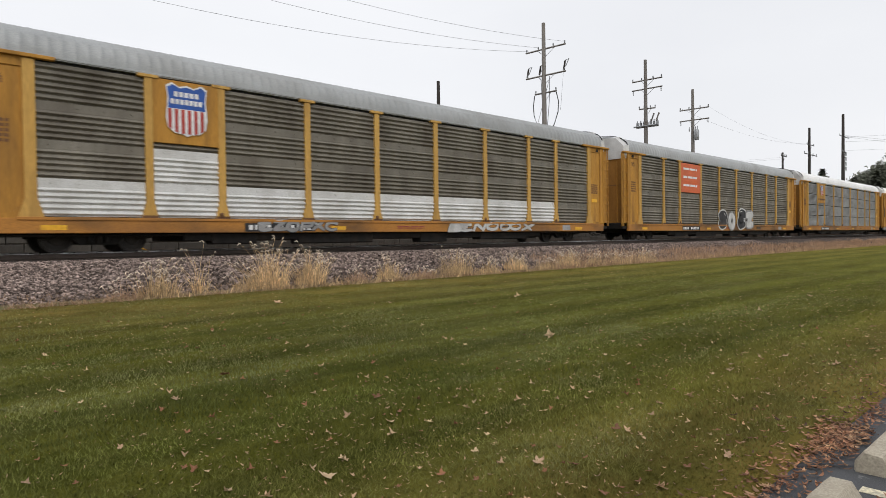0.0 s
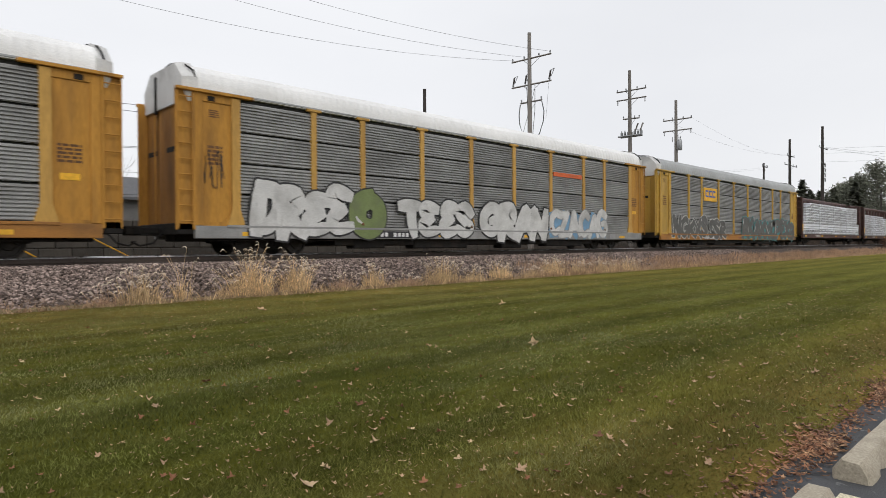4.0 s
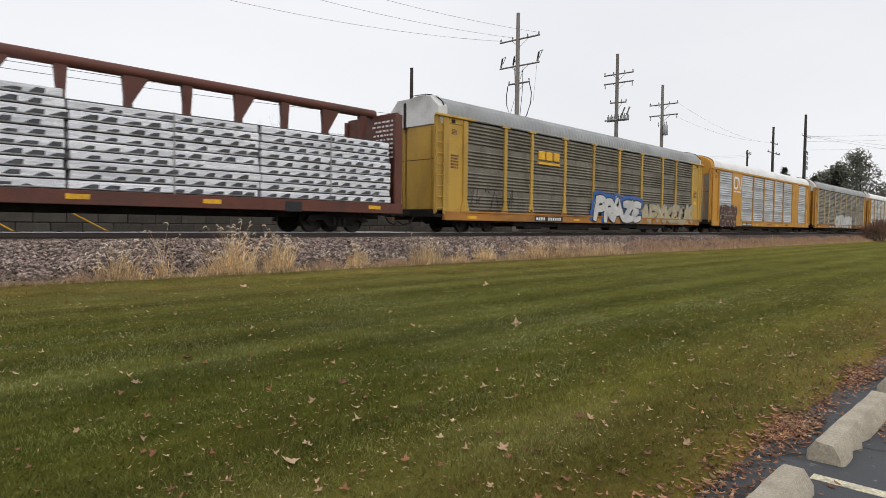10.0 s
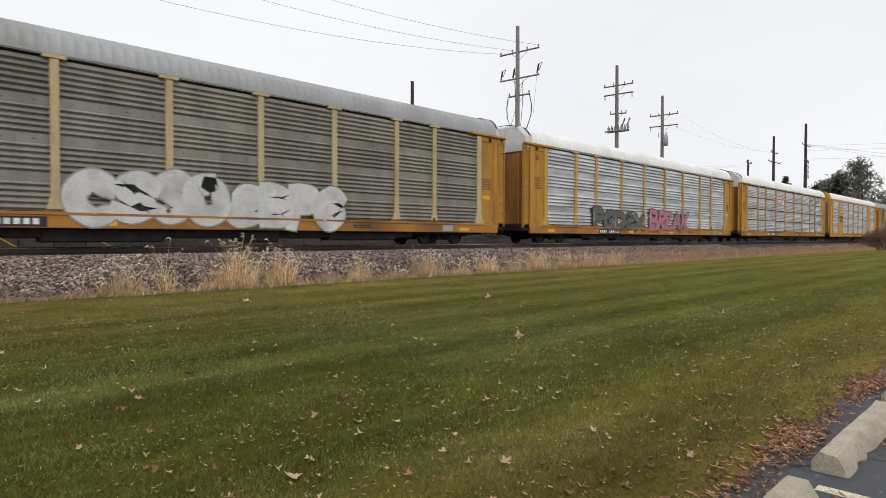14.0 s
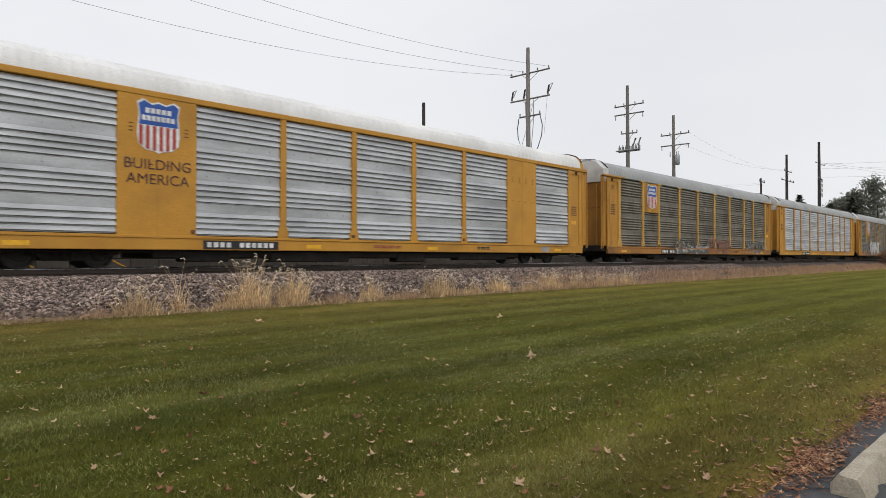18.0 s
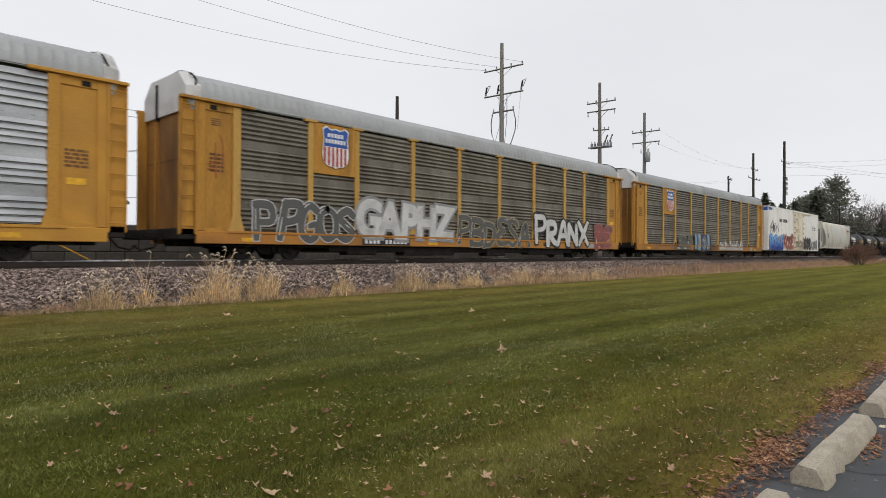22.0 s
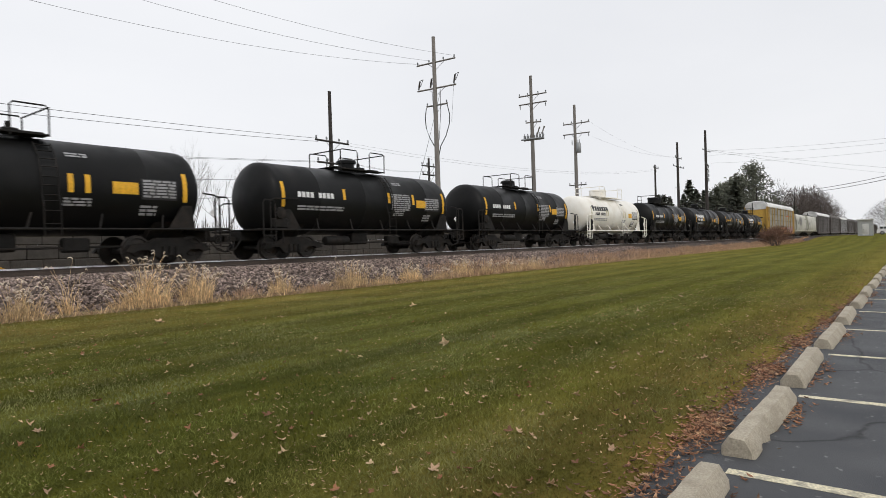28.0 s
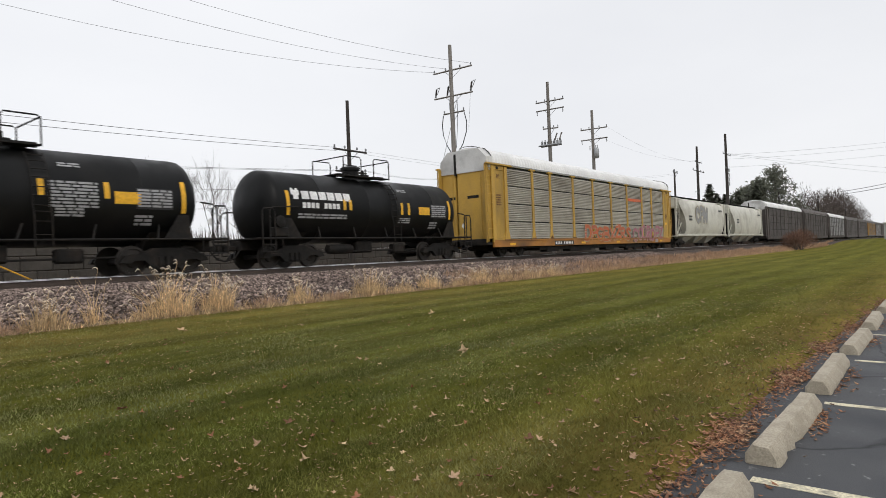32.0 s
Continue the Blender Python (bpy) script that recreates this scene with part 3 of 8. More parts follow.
def asphalt_material():
    """Sealed parking asphalt with pale scuffs and darker crack lines."""
    m = bpy.data.materials.new("lot_asphalt")
    m.use_nodes = True
    n, l = m.node_tree.nodes, m.node_tree.links
    bsdf = n["Principled BSDF"]
    co = n.new("ShaderNodeTexCoord")

    def tex(kind, scale, **kw):
        t = n.new(kind)
        t.inputs["Scale"].default_value = scale
        l.new(co.outputs["Object"], t.inputs[0])
        return t

    def span(src, lo, hi, a=0.0, b=1.0):
        r = n.new("ShaderNodeMapRange")
        for i, v in enumerate((lo, hi, a, b)):
            r.inputs[i + 1].default_value = v
        l.new(src, r.inputs[0])
        return r.outputs[0]

    def mix(fac, a, b):
        x = n.new("ShaderNodeMix")
        x.data_type = "RGBA"
        for s, v in ((x.inputs[0], fac), (x.inputs[6], a), (x.inputs[7], b)):
            if isinstance(v, (float, tuple)):
                s.default_value = v
            else:
                l.new(v, s)
        return x.outputs[2]

    base = mix(span(tex("ShaderNodeTexNoise", 0.7).outputs[0], 0.35, 0.7), (0.047, 0.050, 0.056, 1), (0.074, 0.076, 0.080, 1))
    base = mix(span(tex("ShaderNodeTexNoise", 130.0).outputs[0], 0.45, 0.75, 0.0, 0.5), base, (0.12, 0.12, 0.125, 1))
    scuff = tex("ShaderNodeTexNoise", 11.0)
    scuff.inputs["Detail"].default_value = 9.0
    base = mix(span(scuff.outputs[0], 0.655, 0.71, 0.0, 0.6), base, (0.27, 0.27, 0.265, 1))
    warp = tex("ShaderNodeTexNoise", 1.1)
    warp.inputs["Detail"].default_value = 6.0
    vec = n.new("ShaderNodeMix")
    vec.data_type = "RGBA"
    vec.inputs[0].default_value = 0.35
    l.new(co.outputs["Object"], vec.inputs[6])
    l.new(warp.outputs[1], vec.inputs[7])
    vor = n.new("ShaderNodeTexVoronoi")
    vor.feature = "DISTANCE_TO_EDGE"
    vor.inputs["Scale"].default_value = 0.33
    l.new(vec.outputs[2], vor.inputs[0])
    base = mix(span(vor.outputs[0], 0.0, 0.006, 0.9, 0.0), base, (0.018, 0.018, 0.02, 1))
    l.new(base, bsdf.inputs["Base Color"])
    l.new(span(tex("ShaderNodeTexNoise", 1.3).outputs[0], 0.3, 0.7, 0.62, 0.85), bsdf.inputs["Roughness"])
    bsdf.inputs["Specular IOR Level"].default_value = 0.3
    b = n.new("ShaderNodeBump")
    b.inputs["Strength"].default_value, b.inputs["Distance"].default_value = 0.35, 0.01
    l.new(tex("ShaderNodeTexNoise", 160.0).outputs[0], b.inputs["Height"])
    l.new(b.outputs[0], bsdf.inputs["Normal"])
    return m


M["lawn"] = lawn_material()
M["asphalt"] = asphalt_material()
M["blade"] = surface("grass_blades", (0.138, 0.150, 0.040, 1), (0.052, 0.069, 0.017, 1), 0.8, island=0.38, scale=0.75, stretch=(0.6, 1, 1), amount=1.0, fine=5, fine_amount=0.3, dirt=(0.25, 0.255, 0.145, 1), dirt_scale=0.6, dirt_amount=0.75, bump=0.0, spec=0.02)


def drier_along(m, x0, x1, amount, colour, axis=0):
    """Mixes a paler colour in along one axis of the ground, from x0 to x1."""
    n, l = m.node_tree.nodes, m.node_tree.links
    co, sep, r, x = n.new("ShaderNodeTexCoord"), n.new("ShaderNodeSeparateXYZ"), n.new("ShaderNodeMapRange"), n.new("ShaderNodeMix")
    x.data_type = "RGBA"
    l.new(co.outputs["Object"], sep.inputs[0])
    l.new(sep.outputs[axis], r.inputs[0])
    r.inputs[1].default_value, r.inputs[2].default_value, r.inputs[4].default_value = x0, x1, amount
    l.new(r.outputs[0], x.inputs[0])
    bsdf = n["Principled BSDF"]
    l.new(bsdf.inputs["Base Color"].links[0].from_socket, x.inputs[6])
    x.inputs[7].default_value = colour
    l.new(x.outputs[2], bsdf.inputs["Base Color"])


# paler along the track and towards it; dry yellow by the lot
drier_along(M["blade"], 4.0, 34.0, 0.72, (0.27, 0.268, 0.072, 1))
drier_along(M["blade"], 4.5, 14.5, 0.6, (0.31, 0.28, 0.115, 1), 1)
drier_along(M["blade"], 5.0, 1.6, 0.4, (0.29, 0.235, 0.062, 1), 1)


def mown_bands(m):
    """Paler and darker mowing passes along the track, ragged at their edges."""
    n, l = m.node_tree.nodes, m.node_tree.links
    co, mp, wave = n.new("ShaderNodeTexCoord"), n.new("ShaderNodeMapping"), n.new("ShaderNodeTexWave")
    mp.inputs["Scale"].default_value = (0.3, 1.0, 1.0)
    mp.inputs["Rotation"].default_value = (0, 0, radians(-1.5))
    l.new(co.outputs["Object"], mp.inputs[0])
    l.new(mp.outputs[0], wave.inputs[0])
    wave.bands_direction = "Y"
    for name, v in (("Scale", 0.17), ("Distortion", 2.6), ("Detail", 4.0), ("Detail Scale", 1.5)):
        wave.inputs[name].default_value = v
    r, x = n.new("ShaderNodeMapRange"), n.new("ShaderNodeMix")
    r.inputs[1].default_value, r.inputs[2].default_value, r.inputs[3].default_value, r.inputs[4].default_value = 0.1, 0.9, 0.88, 1.08
    l.new(wave.outputs[1], r.inputs[0])
    x.data_type, x.blend_type = "RGBA", "MULTIPLY"
    x.inputs[0].default_value = 1.0
    bsdf = n["Principled BSDF"]
    l.new(bsdf.inputs["Base Color"].links[0].from_socket, x.inputs[6])
    l.new(r.outputs[0], x.inputs[7])
    for sc, lo, hi, grow in ((0.9, 0.35, 0.68, (0.86, 1.14)), (5.0, 0.3, 0.72, (0.84, 1.16))):       # thin and thick patches of turf
        t, q, y = n.new("ShaderNodeTexNoise"), n.new("ShaderNodeMapRange"), n.new("ShaderNodeMix")
        t.inputs["Scale"].default_value, t.inputs["Detail"].default_value = sc, 5.0
        l.new(mp.outputs[0], t.inputs[0])
        q.inputs[1].default_value, q.inputs[2].default_value, q.inputs[3].default_value, q.inputs[4].default_value = lo, hi, *grow
        l.new(t.outputs[0], q.inputs[0])
        y.data_type, y.blend_type = "RGBA", "MULTIPLY"
        y.inputs[0].default_value = 1.0
        l.new(x.outputs[2], y.inputs[6])
        l.new(q.outputs[0], y.inputs[7])
        x = y
    l.new(x.outputs[2], bsdf.inputs["Base Color"])


mown_bands(M["blade"])
mown_bands(M["lawn"])
M["scrub"] = surface("rough_ground", (0.20, 0.15, 0.085, 1), (0.10, 0.085, 0.045, 1), 0.9, scale=0.4, fine=8, fine_amount=0.4, dirt=(0.09, 0.095, 0.035, 1), dirt_scale=0.12, dirt_amount=0.8, bump=0.8, bump_scale=8)

# ---- ground ----
PROFILE = [(-2600, 0.9), (-420, 0.5), (-26, -0.14), (-24, -0.125), (1.36, -0.125), (1.48, -0.05), (1.66, 0.0), (9, 0.0), (13.5, 0.03), (15.2, 0.10), (16.4, 0.3), (18, 0.4), (22, 0.4), (24, 0.30),
           (27, 0.25), (40, 0.4), (120, 0.8), (500, 0.9), (2600, 0.9)]


def edge_in(x):
    """How far the turf has crept over the asphalt's edge."""
    return np.interp(x, [7, 10, 14, 20, 96], [0.0, 0.04, 0.17, 0.34, 0.67])


def ground_z(x, y):
    z = np.interp(y + edge_in(x) if 0.0 < y < 4.0 else y, [p[0] for p in PROFILE], [p[1] for p in PROFILE])
    k = np.clip((x - 97) / 40, 0, 1)
    if y < 15.2:
        z += (1.05 - z) * k * k * (3 - 2 * k)
    return float(z)


def build_ground():
    xs = [-2600, -800, -300, -120, -60, -30, 0, 7, 10, 14, 20, 30, 60, 90, 97] + [97 + 4 * i for i in range(1, 11)] + [160, 240, 400, 800, 1500, 2600]
    ys = sorted({p[0] for p in PROFILE} | {-200, -90, -50, -12, -4, 3, 5, 7, 11, 15.2, 33, 60, 220, 1200})
    s = Solid()
    at = lambda x, y: y - float(edge_in(x)) if 1.3 < y < 1.7 else y
    s.v = [(x, at(x, y), ground_z(x, at(x, y))) for x in xs for y in ys]
    n = len(ys)
    s.f = [(i * n + j, (i + 1) * n + j, (i + 1) * n + j + 1, i * n + j + 1) for i in range(len(xs) - 1) for j in range(n - 1)]
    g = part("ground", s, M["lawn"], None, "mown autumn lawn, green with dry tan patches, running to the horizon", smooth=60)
    g.data.materials.append(M["scrub"])
    for p in g.data.polygons:
        if p.center.y > 15.4:
            p.material_index = 1
    tagged(g, category="lawn", kind="structure")
    a = Solid().prism([(-70, -26), (96, -26)] + [(x, 1.42 - float(edge_in(x))) for x in (96, 60, 20, 14, 10, 7, -70)], -0.16, -0.10, "z")
    tagged(part("parking_lot", a, M["asphalt"], None, "dark sealed asphalt parking lot with fine cracks and pale scuffs"), category="pavement", kind="structure")


build_ground()


def build_track():
    """Stone bed, ties and the two rails."""
    bed = Solid()
    prof = [(15.35, 0.02), (15.6, 0.16), (16.0, 0.42), (16.6, 0.70), (17.0, 0.85), (17.45, 0.945), (20.6, 0.955), (21.2, 0.85), (22.2, 0.45), (22.9, 0.25)]
    xs = [-900 + 50 * i for i in range(18)] + [-8 + 0.5 * i for i in range(170)] + [80 + 20 * i for i in range(60)]
    xs = sorted({x for x in xs if x <= -9 or -8 <= x <= 76.5 or x >= 80})
    rnd = random.Random(3)
    for x in xs:
        near = -9 < x < 78
        for y, z in prof:
            bed.v.append((x, y + (rnd.uniform(-0.05, 0.05) if near and 15.5 < y < 17.1 else 0), z + (rnd.uniform(-0.03, 0.03) if near and 15.5 < y < 17.2 else 0)))
    n = len(prof)
    bed.f = [(i * n + j, (i + 1) * n + j, (i + 1) * n + j + 1, i * n + j + 1) for i in range(len(xs) - 1) for j in range(n - 1)]
    tagged(part("ballast_bed", bed, M["ballast"], None, "grey and mauve crushed stone ballast bank under the track", smooth=70), category="ballast", kind="structure")
    track = thing("railway_track", pose(0, TRACK_Y, RAIL_Z), "straight railway track with bright-topped steel rails on wooden ties", "railway track", kind="structure")
    for side in (-1, 1):
        y = side * 0.7525
        web = [(-0.07, -0.17), (0.07, -0.17), (0.07, -0.155), (0.012, -0.13), (0.012, -0.045), (0.036, -0.038), (0.036, -0.012), (-0.036, -0.012), (-0.036, -0.038), (-0.012, -0.045), (-0.012, -0.13), (-0.07, -0.155)]
        rail = part("rail", Solid().prism([(y + a, b) for a, b in web], -900, 1250), M["rail"], track, "rusty brown steel rail")
        part("rail_head", Solid().prism([(y + a, b) for a, b in [(-0.0375, -0.016), (-0.034, -0.006), (-0.022, 0.002), (0.022, 0.002), (0.034, -0.006), (0.0375, -0.016)]], -900, 1250), M["rail_top"], rail, "polished bright rail head")
    tie = kept(("tie", 1), lambda: Solid().cbox(-0.11, 0.11, -1.3, 1.3, -0.33, -0.172, 0.01), M["tie"])
    for i in range(150):
        t = part("tie", tie, None, track)
        t.location = (-6 + i * 0.5 + random.uniform(-0.02, 0.02), random.uniform(-0.04, 0.04), 0)


build_track()


def scatter(name, count, place, shapes, material, label, category):
    """Many small loose pieces in one mesh. place() gives (x, y, z, size, turn, tilt)."""
    vs, fs, base = [], [], 0
    for i in range(count):
        x, y, z, size, turn, tilt = place(i)
        sv, sf = shapes[i % len(shapes)]
        rot = Euler((tilt, tilt * 0.7, turn)).to_matrix()
        m = np.array(rot) * size
        p = sv @ m.T + (x, y, z)
        vs.append(p)
        fs += [tuple(k + base for k in f) for f in sf]
        base += len(sv)
    me = bpy.data.meshes.new(name)
    me.from_pydata(np.concatenate(vs).tolist(), [], fs)
    me.materials.append(material)
    ob = new(name, me)
    return tagged(ob, label, category, kind="stuff")


def stone_shape(seed):
    r = random.Random(seed)
    v = np.array([(1, 0, 0), (-1, 0, 0), (0, 1, 0), (0, -1, 0), (0, 0, 0.8), (0, 0, -0.8), (0.7, 0.7, 0.4), (-0.7, -0.6, 0.4)]) * np.array([[r.uniform(0.7, 1.25) for _ in range(3)] for _ in range(8)])
    hull = bmesh.new()
    for p in v:
        hull.verts.new(p)
    bmesh.ops.convex_hull(hull, input=hull.verts)
    hull.verts.ensure_lookup_table()
    hull.verts.index_update()
    out = (np.array([tuple(x.co) for x in hull.verts]), [tuple(x.index for x in f.verts) for f in hull.faces])
    hull.free()
    return out


rs = random.Random(11)


def bank_place(i):
    x = 1.5 + 46 * rs.random() ** 1.6
    y = rs.uniform(15.45, 18.1)
    z = np.interp(y, [15.35, 15.6, 16.0, 16.6, 17.0, 17.45, 20], [0.02, 0.16, 0.42, 0.70, 0.85, 0.945, 0.95])
    return x, y, z + 0.012, rs.uniform(0.024, 0.058), rs.uniform(0, 6.3), rs.uniform(-0.6, 0.6)


M["stones"] = surface("loose_ballast_stone", (0.31, 0.245, 0.215, 1), (0.12, 0.09, 0.078, 1), 0.9, island=0.75, scale=9, amount=1.0, fine=25, fine_amount=0.5, bump=0.4, spec=0.15)
scatter("ballast_stones", 36000, bank_place, [stone_shape(i) for i in range(7)], M["stones"], "loose grey and mauve crushed stones on the track bank", "stones")


# ---- lawn blades, leaves, weeds ----
def build_blades():
    rng = np.random.default_rng(5)
    n = 460000
    d = 2.0 * (60 / 2.0) ** (rng.random(n) ** 1.1)
    a = np.radians(rng.uniform(-12, 91, n))
    x, y = d * np.sin(a), d * np.cos(a)
    ok = (y + edge_in(x) > 1.46 + 0.10 * np.sin(x * 2.3) * np.sin(x * 0.9)) & (y < 15.5)
    x, y = x[ok], y[ok]
    n = len(x)
    patch = 0.82 + 0.25 * np.sin(x * 1.7 + 2 * np.sin(y * 0.9)) * np.sin(y * 2.3 + 1.5 * np.sin(x * 0.6))
    h, w, t = patch * rng.uniform(0.014, 0.046, n), rng.uniform(0.002, 0.0046, n) * (0.6 + 0.14 * np.hypot(x, y)), rng.uniform(0, 6.28, n)
    lx, ly = rng.normal(0, 0.022, n), rng.normal(0, 0.022, n)
    z = np.interp(np.where(y < 4.0, y + edge_in(x), y), [p[0] for p in PROFILE], [p[1] for p in PROFILE])
    v = np.empty((n, 3, 3))
    v[:, 0] = np.stack([x - w * np.cos(t), y - w * np.sin(t), z - 0.004], 1)
    v[:, 1] = np.stack([x + w * np.cos(t), y + w * np.sin(t), z - 0.004], 1)
    v[:, 2] = np.stack([x + lx, y + ly, z + h], 1)
    me = bpy.data.meshes.new("grass")
    me.from_pydata(v.reshape(-1, 3).tolist(), [], np.arange(3 * n).reshape(-1, 3).tolist())
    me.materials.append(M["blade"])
    tagged(new("grass", me), "short mown grass blades, green mixed with dry straw", "grass", kind="stuff")


build_blades()


def leaf_shape(seed, lobes):
    """A dry curled leaf with pointed lobes and a stem."""
    r = random.Random(seed)
    pts = []
    n = lobes * 4
    roll = r.uniform(0.35, 0.95)
    for k in range(n):
        a = 2 * math.pi * k / n
        rad = (1.0, 0.80, 0.55, 0.82)[k % 4] * r.uniform(0.68, 1.2) * (0.75 if k > n * 0.7 else 1.0)
        x, y = rad * math.cos(a) * 0.85, rad * math.sin(a)
        pts.append((x, y * (1 - 0.25 * roll), roll * y * y + 0.22 * x * x * r.uniform(-0.6, 1.2)))
    v = np.array([(0, 0, 0.02)] + pts + [(0, 0, -0.02)] + [(p[0] * 0.98, p[1] * 0.98, p[2] - 0.04) for p in pts])
    m = n + 1
    f = [(0, k + 1, (k + 1) % n + 1) for k in range(n)] + [(m, m + (k + 1) % n + 1, m + k + 1) for k in range(n)]
    f += [(k + 1, m + k + 1, m + (k + 1) % n + 1, (k + 1) % n + 1) for k in range(n)]
    return v, f


def shred_shape(seed):
    """A torn strip of dry leaf."""
    r = random.Random(seed)
    w, up = r.uniform(0.22, 0.4), r.uniform(0.1, 0.45)
    p = [(-1, 0, up), (-0.3, -w, 0), (0.5, -w * 0.7, 0.06), (1, 0.1, up), (0.3, w, 0.04), (-0.5, w * 0.8, 0)]
    return np.array(p + [(x, y, z - 0.05) for x, y, z in p]), [(0, 1, 2, 3, 4, 5), (11, 10, 9, 8, 7, 6)] + [(i, i + 6, (i + 1) % 6 + 6, (i + 1) % 6) for i in range(6)]


SHREDS = [shred_shape(i) for i in range(8)]
LEAVES = [leaf_shape(i, 5 if i % 2 else 4) for i in range(6)]


def leaf_mesh(k, material):
    def make():
        s = Solid()
        return s.add([tuple(p * 0.05) for p in LEAVES[k][0]], LEAVES[k][1])
    return kept(("fallen_leaf", k, material.name), make, material)


def put_leaf(x, y, size, tone, k, stand=0.0):
    ob = new("fallen_leaf", leaf_mesh(k % 6, M[tone]))
    ob.matrix_basis = pose(x, y, ground_z(x, y) + 0.022 + 0.03 * stand, 12 + 70 * stand, 8 - 15 * (k % 3), 47 * k) @ Matrix.Scale(size, 4)
    tagged(ob, {"leaf_tan": "curled tan fallen leaf lying on the lawn", "leaf_red": "russet red fallen leaf lying on the lawn", "leaf_pale": "pale buff fallen leaf lying on the lawn"}[tone], "leaf", "fallen leaves on the lawn")


k = 0
for x, y, size, tone in ((2.03, 5.77, 1.1, "leaf_tan"), (2.07, 6.08, 1, "leaf_tan"), (2.77, 6.42, 1.5, "leaf_red"), (3.01, 5.8, 0.8, "leaf_red"), (3.73, 6.04, 1.1, "leaf_pale"),
                         (3.76, 5.21, 0.7, "leaf_tan"), (3.36, 4.5, 1.2, "leaf_red"), (2.83, 4.2, 1.0, "leaf_tan"), (2.97, 3.82, 1.1, "leaf_tan"), (3.18, 3.61, 1.1, "leaf_pale"),
                         (3.67, 3.67, 0.9, "leaf_pale"), (3.84, 3.74, 0.8, "leaf_pale"), (3.65, 3.43, 0.7, "leaf_tan"), (11.43, 9.63, 2.0, "leaf_pale"), (6.69, 12.56, 2.6, "leaf_tan"),
                         (8.41, 10.73, 1.5, "leaf_tan"), (5.99, 6.4, 1.0, "leaf_tan"), (7.13, 5.43, 1.7, "leaf_pale"), (4.04, 3.15, 1.0, "leaf_pale"), (3.58, 3.12, 0.8, "leaf_tan"),
                         (3.1, 2.46, 1.1, "leaf_tan"), (4.06, 2.47, 1.1, "leaf_red"), (4.06, 1.66, 0.9, "leaf_tan"), (7.72, 3.72, 0.9, "leaf_pale"), (4.93, 2.59, 0.9, "leaf_pale"),
                         (5.33, 2.52, 1.0, "leaf_tan"), (6.65, 2.69, 1.2, "leaf_tan"), (7.85, 2.54, 1.1, "leaf_tan"), (7.71, 1.99, 1.2, "leaf_tan"), (12.19, 4.38, 1.6, "leaf_pale"),
                         (15.74, 4.58, 2.0, "leaf_tan"), (10.49, 3.18, 1.2, "leaf_pale"), (11.16, 2.39, 1.3, "leaf_tan"), (9.4, 1.41, 1.8, "leaf_tan"), (6.05, 3.47, 0.7, "leaf_red"),
                         (5.39, 3.49, 0.6, "leaf_tan"), (4.32, 3.87, 0.6, "leaf_pale"), (4.23, 7.72, 0.8, "leaf_tan"), (12.58, 12.39, 1.6, "leaf_tan"), (2.01, 3.22, 1.5, "leaf_pale"),
                         (2.24, 3.37, 0.8, "leaf_pale"), (7.05, 5.35, 1.3, "leaf_pale")):
    k += 1
    put_leaf(x, y, size, tone, k, 0.8 if (x, y) == (7.13, 5.43) else 0.0)
rl = random.Random(21)
for i in range(430):
    d, a = 2.6 + 11 * rl.random() ** 1.25, radians(rl.uniform(8, 84))
    x, y = d * math.sin(a), d * math.cos(a)
    if 1.7 < y < 15 and x > 0.6:
        k += 1
        put_leaf(x, y, rl.uniform(0.35, 0.9), rl.choice(("leaf_tan", "leaf_pale", "leaf_tan", "leaf_red", "leaf_red")), k)


def crumb_place(i):
    d, a = 2.2 + 24 * rl.random() ** 1.2, radians(rl.uniform(4, 88))
    x, y = d * math.sin(a), d * math.cos(a)
    if y < 1.7 or y > 15:
        y = rl.uniform(1.7, 5)
    return x, y, ground_z(x, y) + 0.012, rl.uniform(0.006, 0.017) * (0.85 + 0.04 * math.hypot(x, y)), rl.uniform(0, 6.3), rl.uniform(-0.9, 0.9)


M["leaf_bits"] = surface("fallen_leaf_bits", (0.46, 0.33, 0.19, 1), (0.28, 0.16, 0.085, 1), 0.8, island=0.5, scale=3, amount=0.9)
scatter("leaf_crumbs", 6500, crumb_place, SHREDS, M["leaf_bits"], "scattered small pale leaf fragments in the grass", "leaf litter")


def litter_place(i):
    """Drifts along the asphalt edge and in front of the stops, thinning out over the lawn's edge."""
    size, turn, tilt = rl.uniform(0.012, 0.034), rl.uniform(0, 6.3), rl.uniform(-0.5, 0.5)
    if i % 7 == 0:
        k = int(len(STOP_X) * rl.random() ** 2.0)
        x, y = STOP_X[k] + (rl.gauss(1.35, 0.3) if k % 2 else rl.gauss(0.9, 0.45)), 0.90 - 0.0042 * STOP_X[k] - abs(rl.gauss(0, 0.07))
        return x, y, -0.092, size, turn, tilt
    if i % 11 == 0:
        x = 1.5 + 26 * rl.random() ** 1.5
        y = 1.46 + abs(rl.gauss(0, 0.22))
    else:
        while True:
            x = 1.5 + 17 * rl.random() ** 1.9
            if rl.random() < 0.16 + 0.84 * max(0.0, math.sin((x - 2.2) * 2.55)) ** 1.5 * (1 if x < 10 else 0.5):
                break
        y = 1.43 + rl.gauss(0, 0.05) - 0.20 * rl.random() ** 1.5
    y -= float(edge_in(x))
    return x, y, max(ground_z(x, y), -0.1) + 0.012 + 0.014 * rl.random(), size, turn, tilt


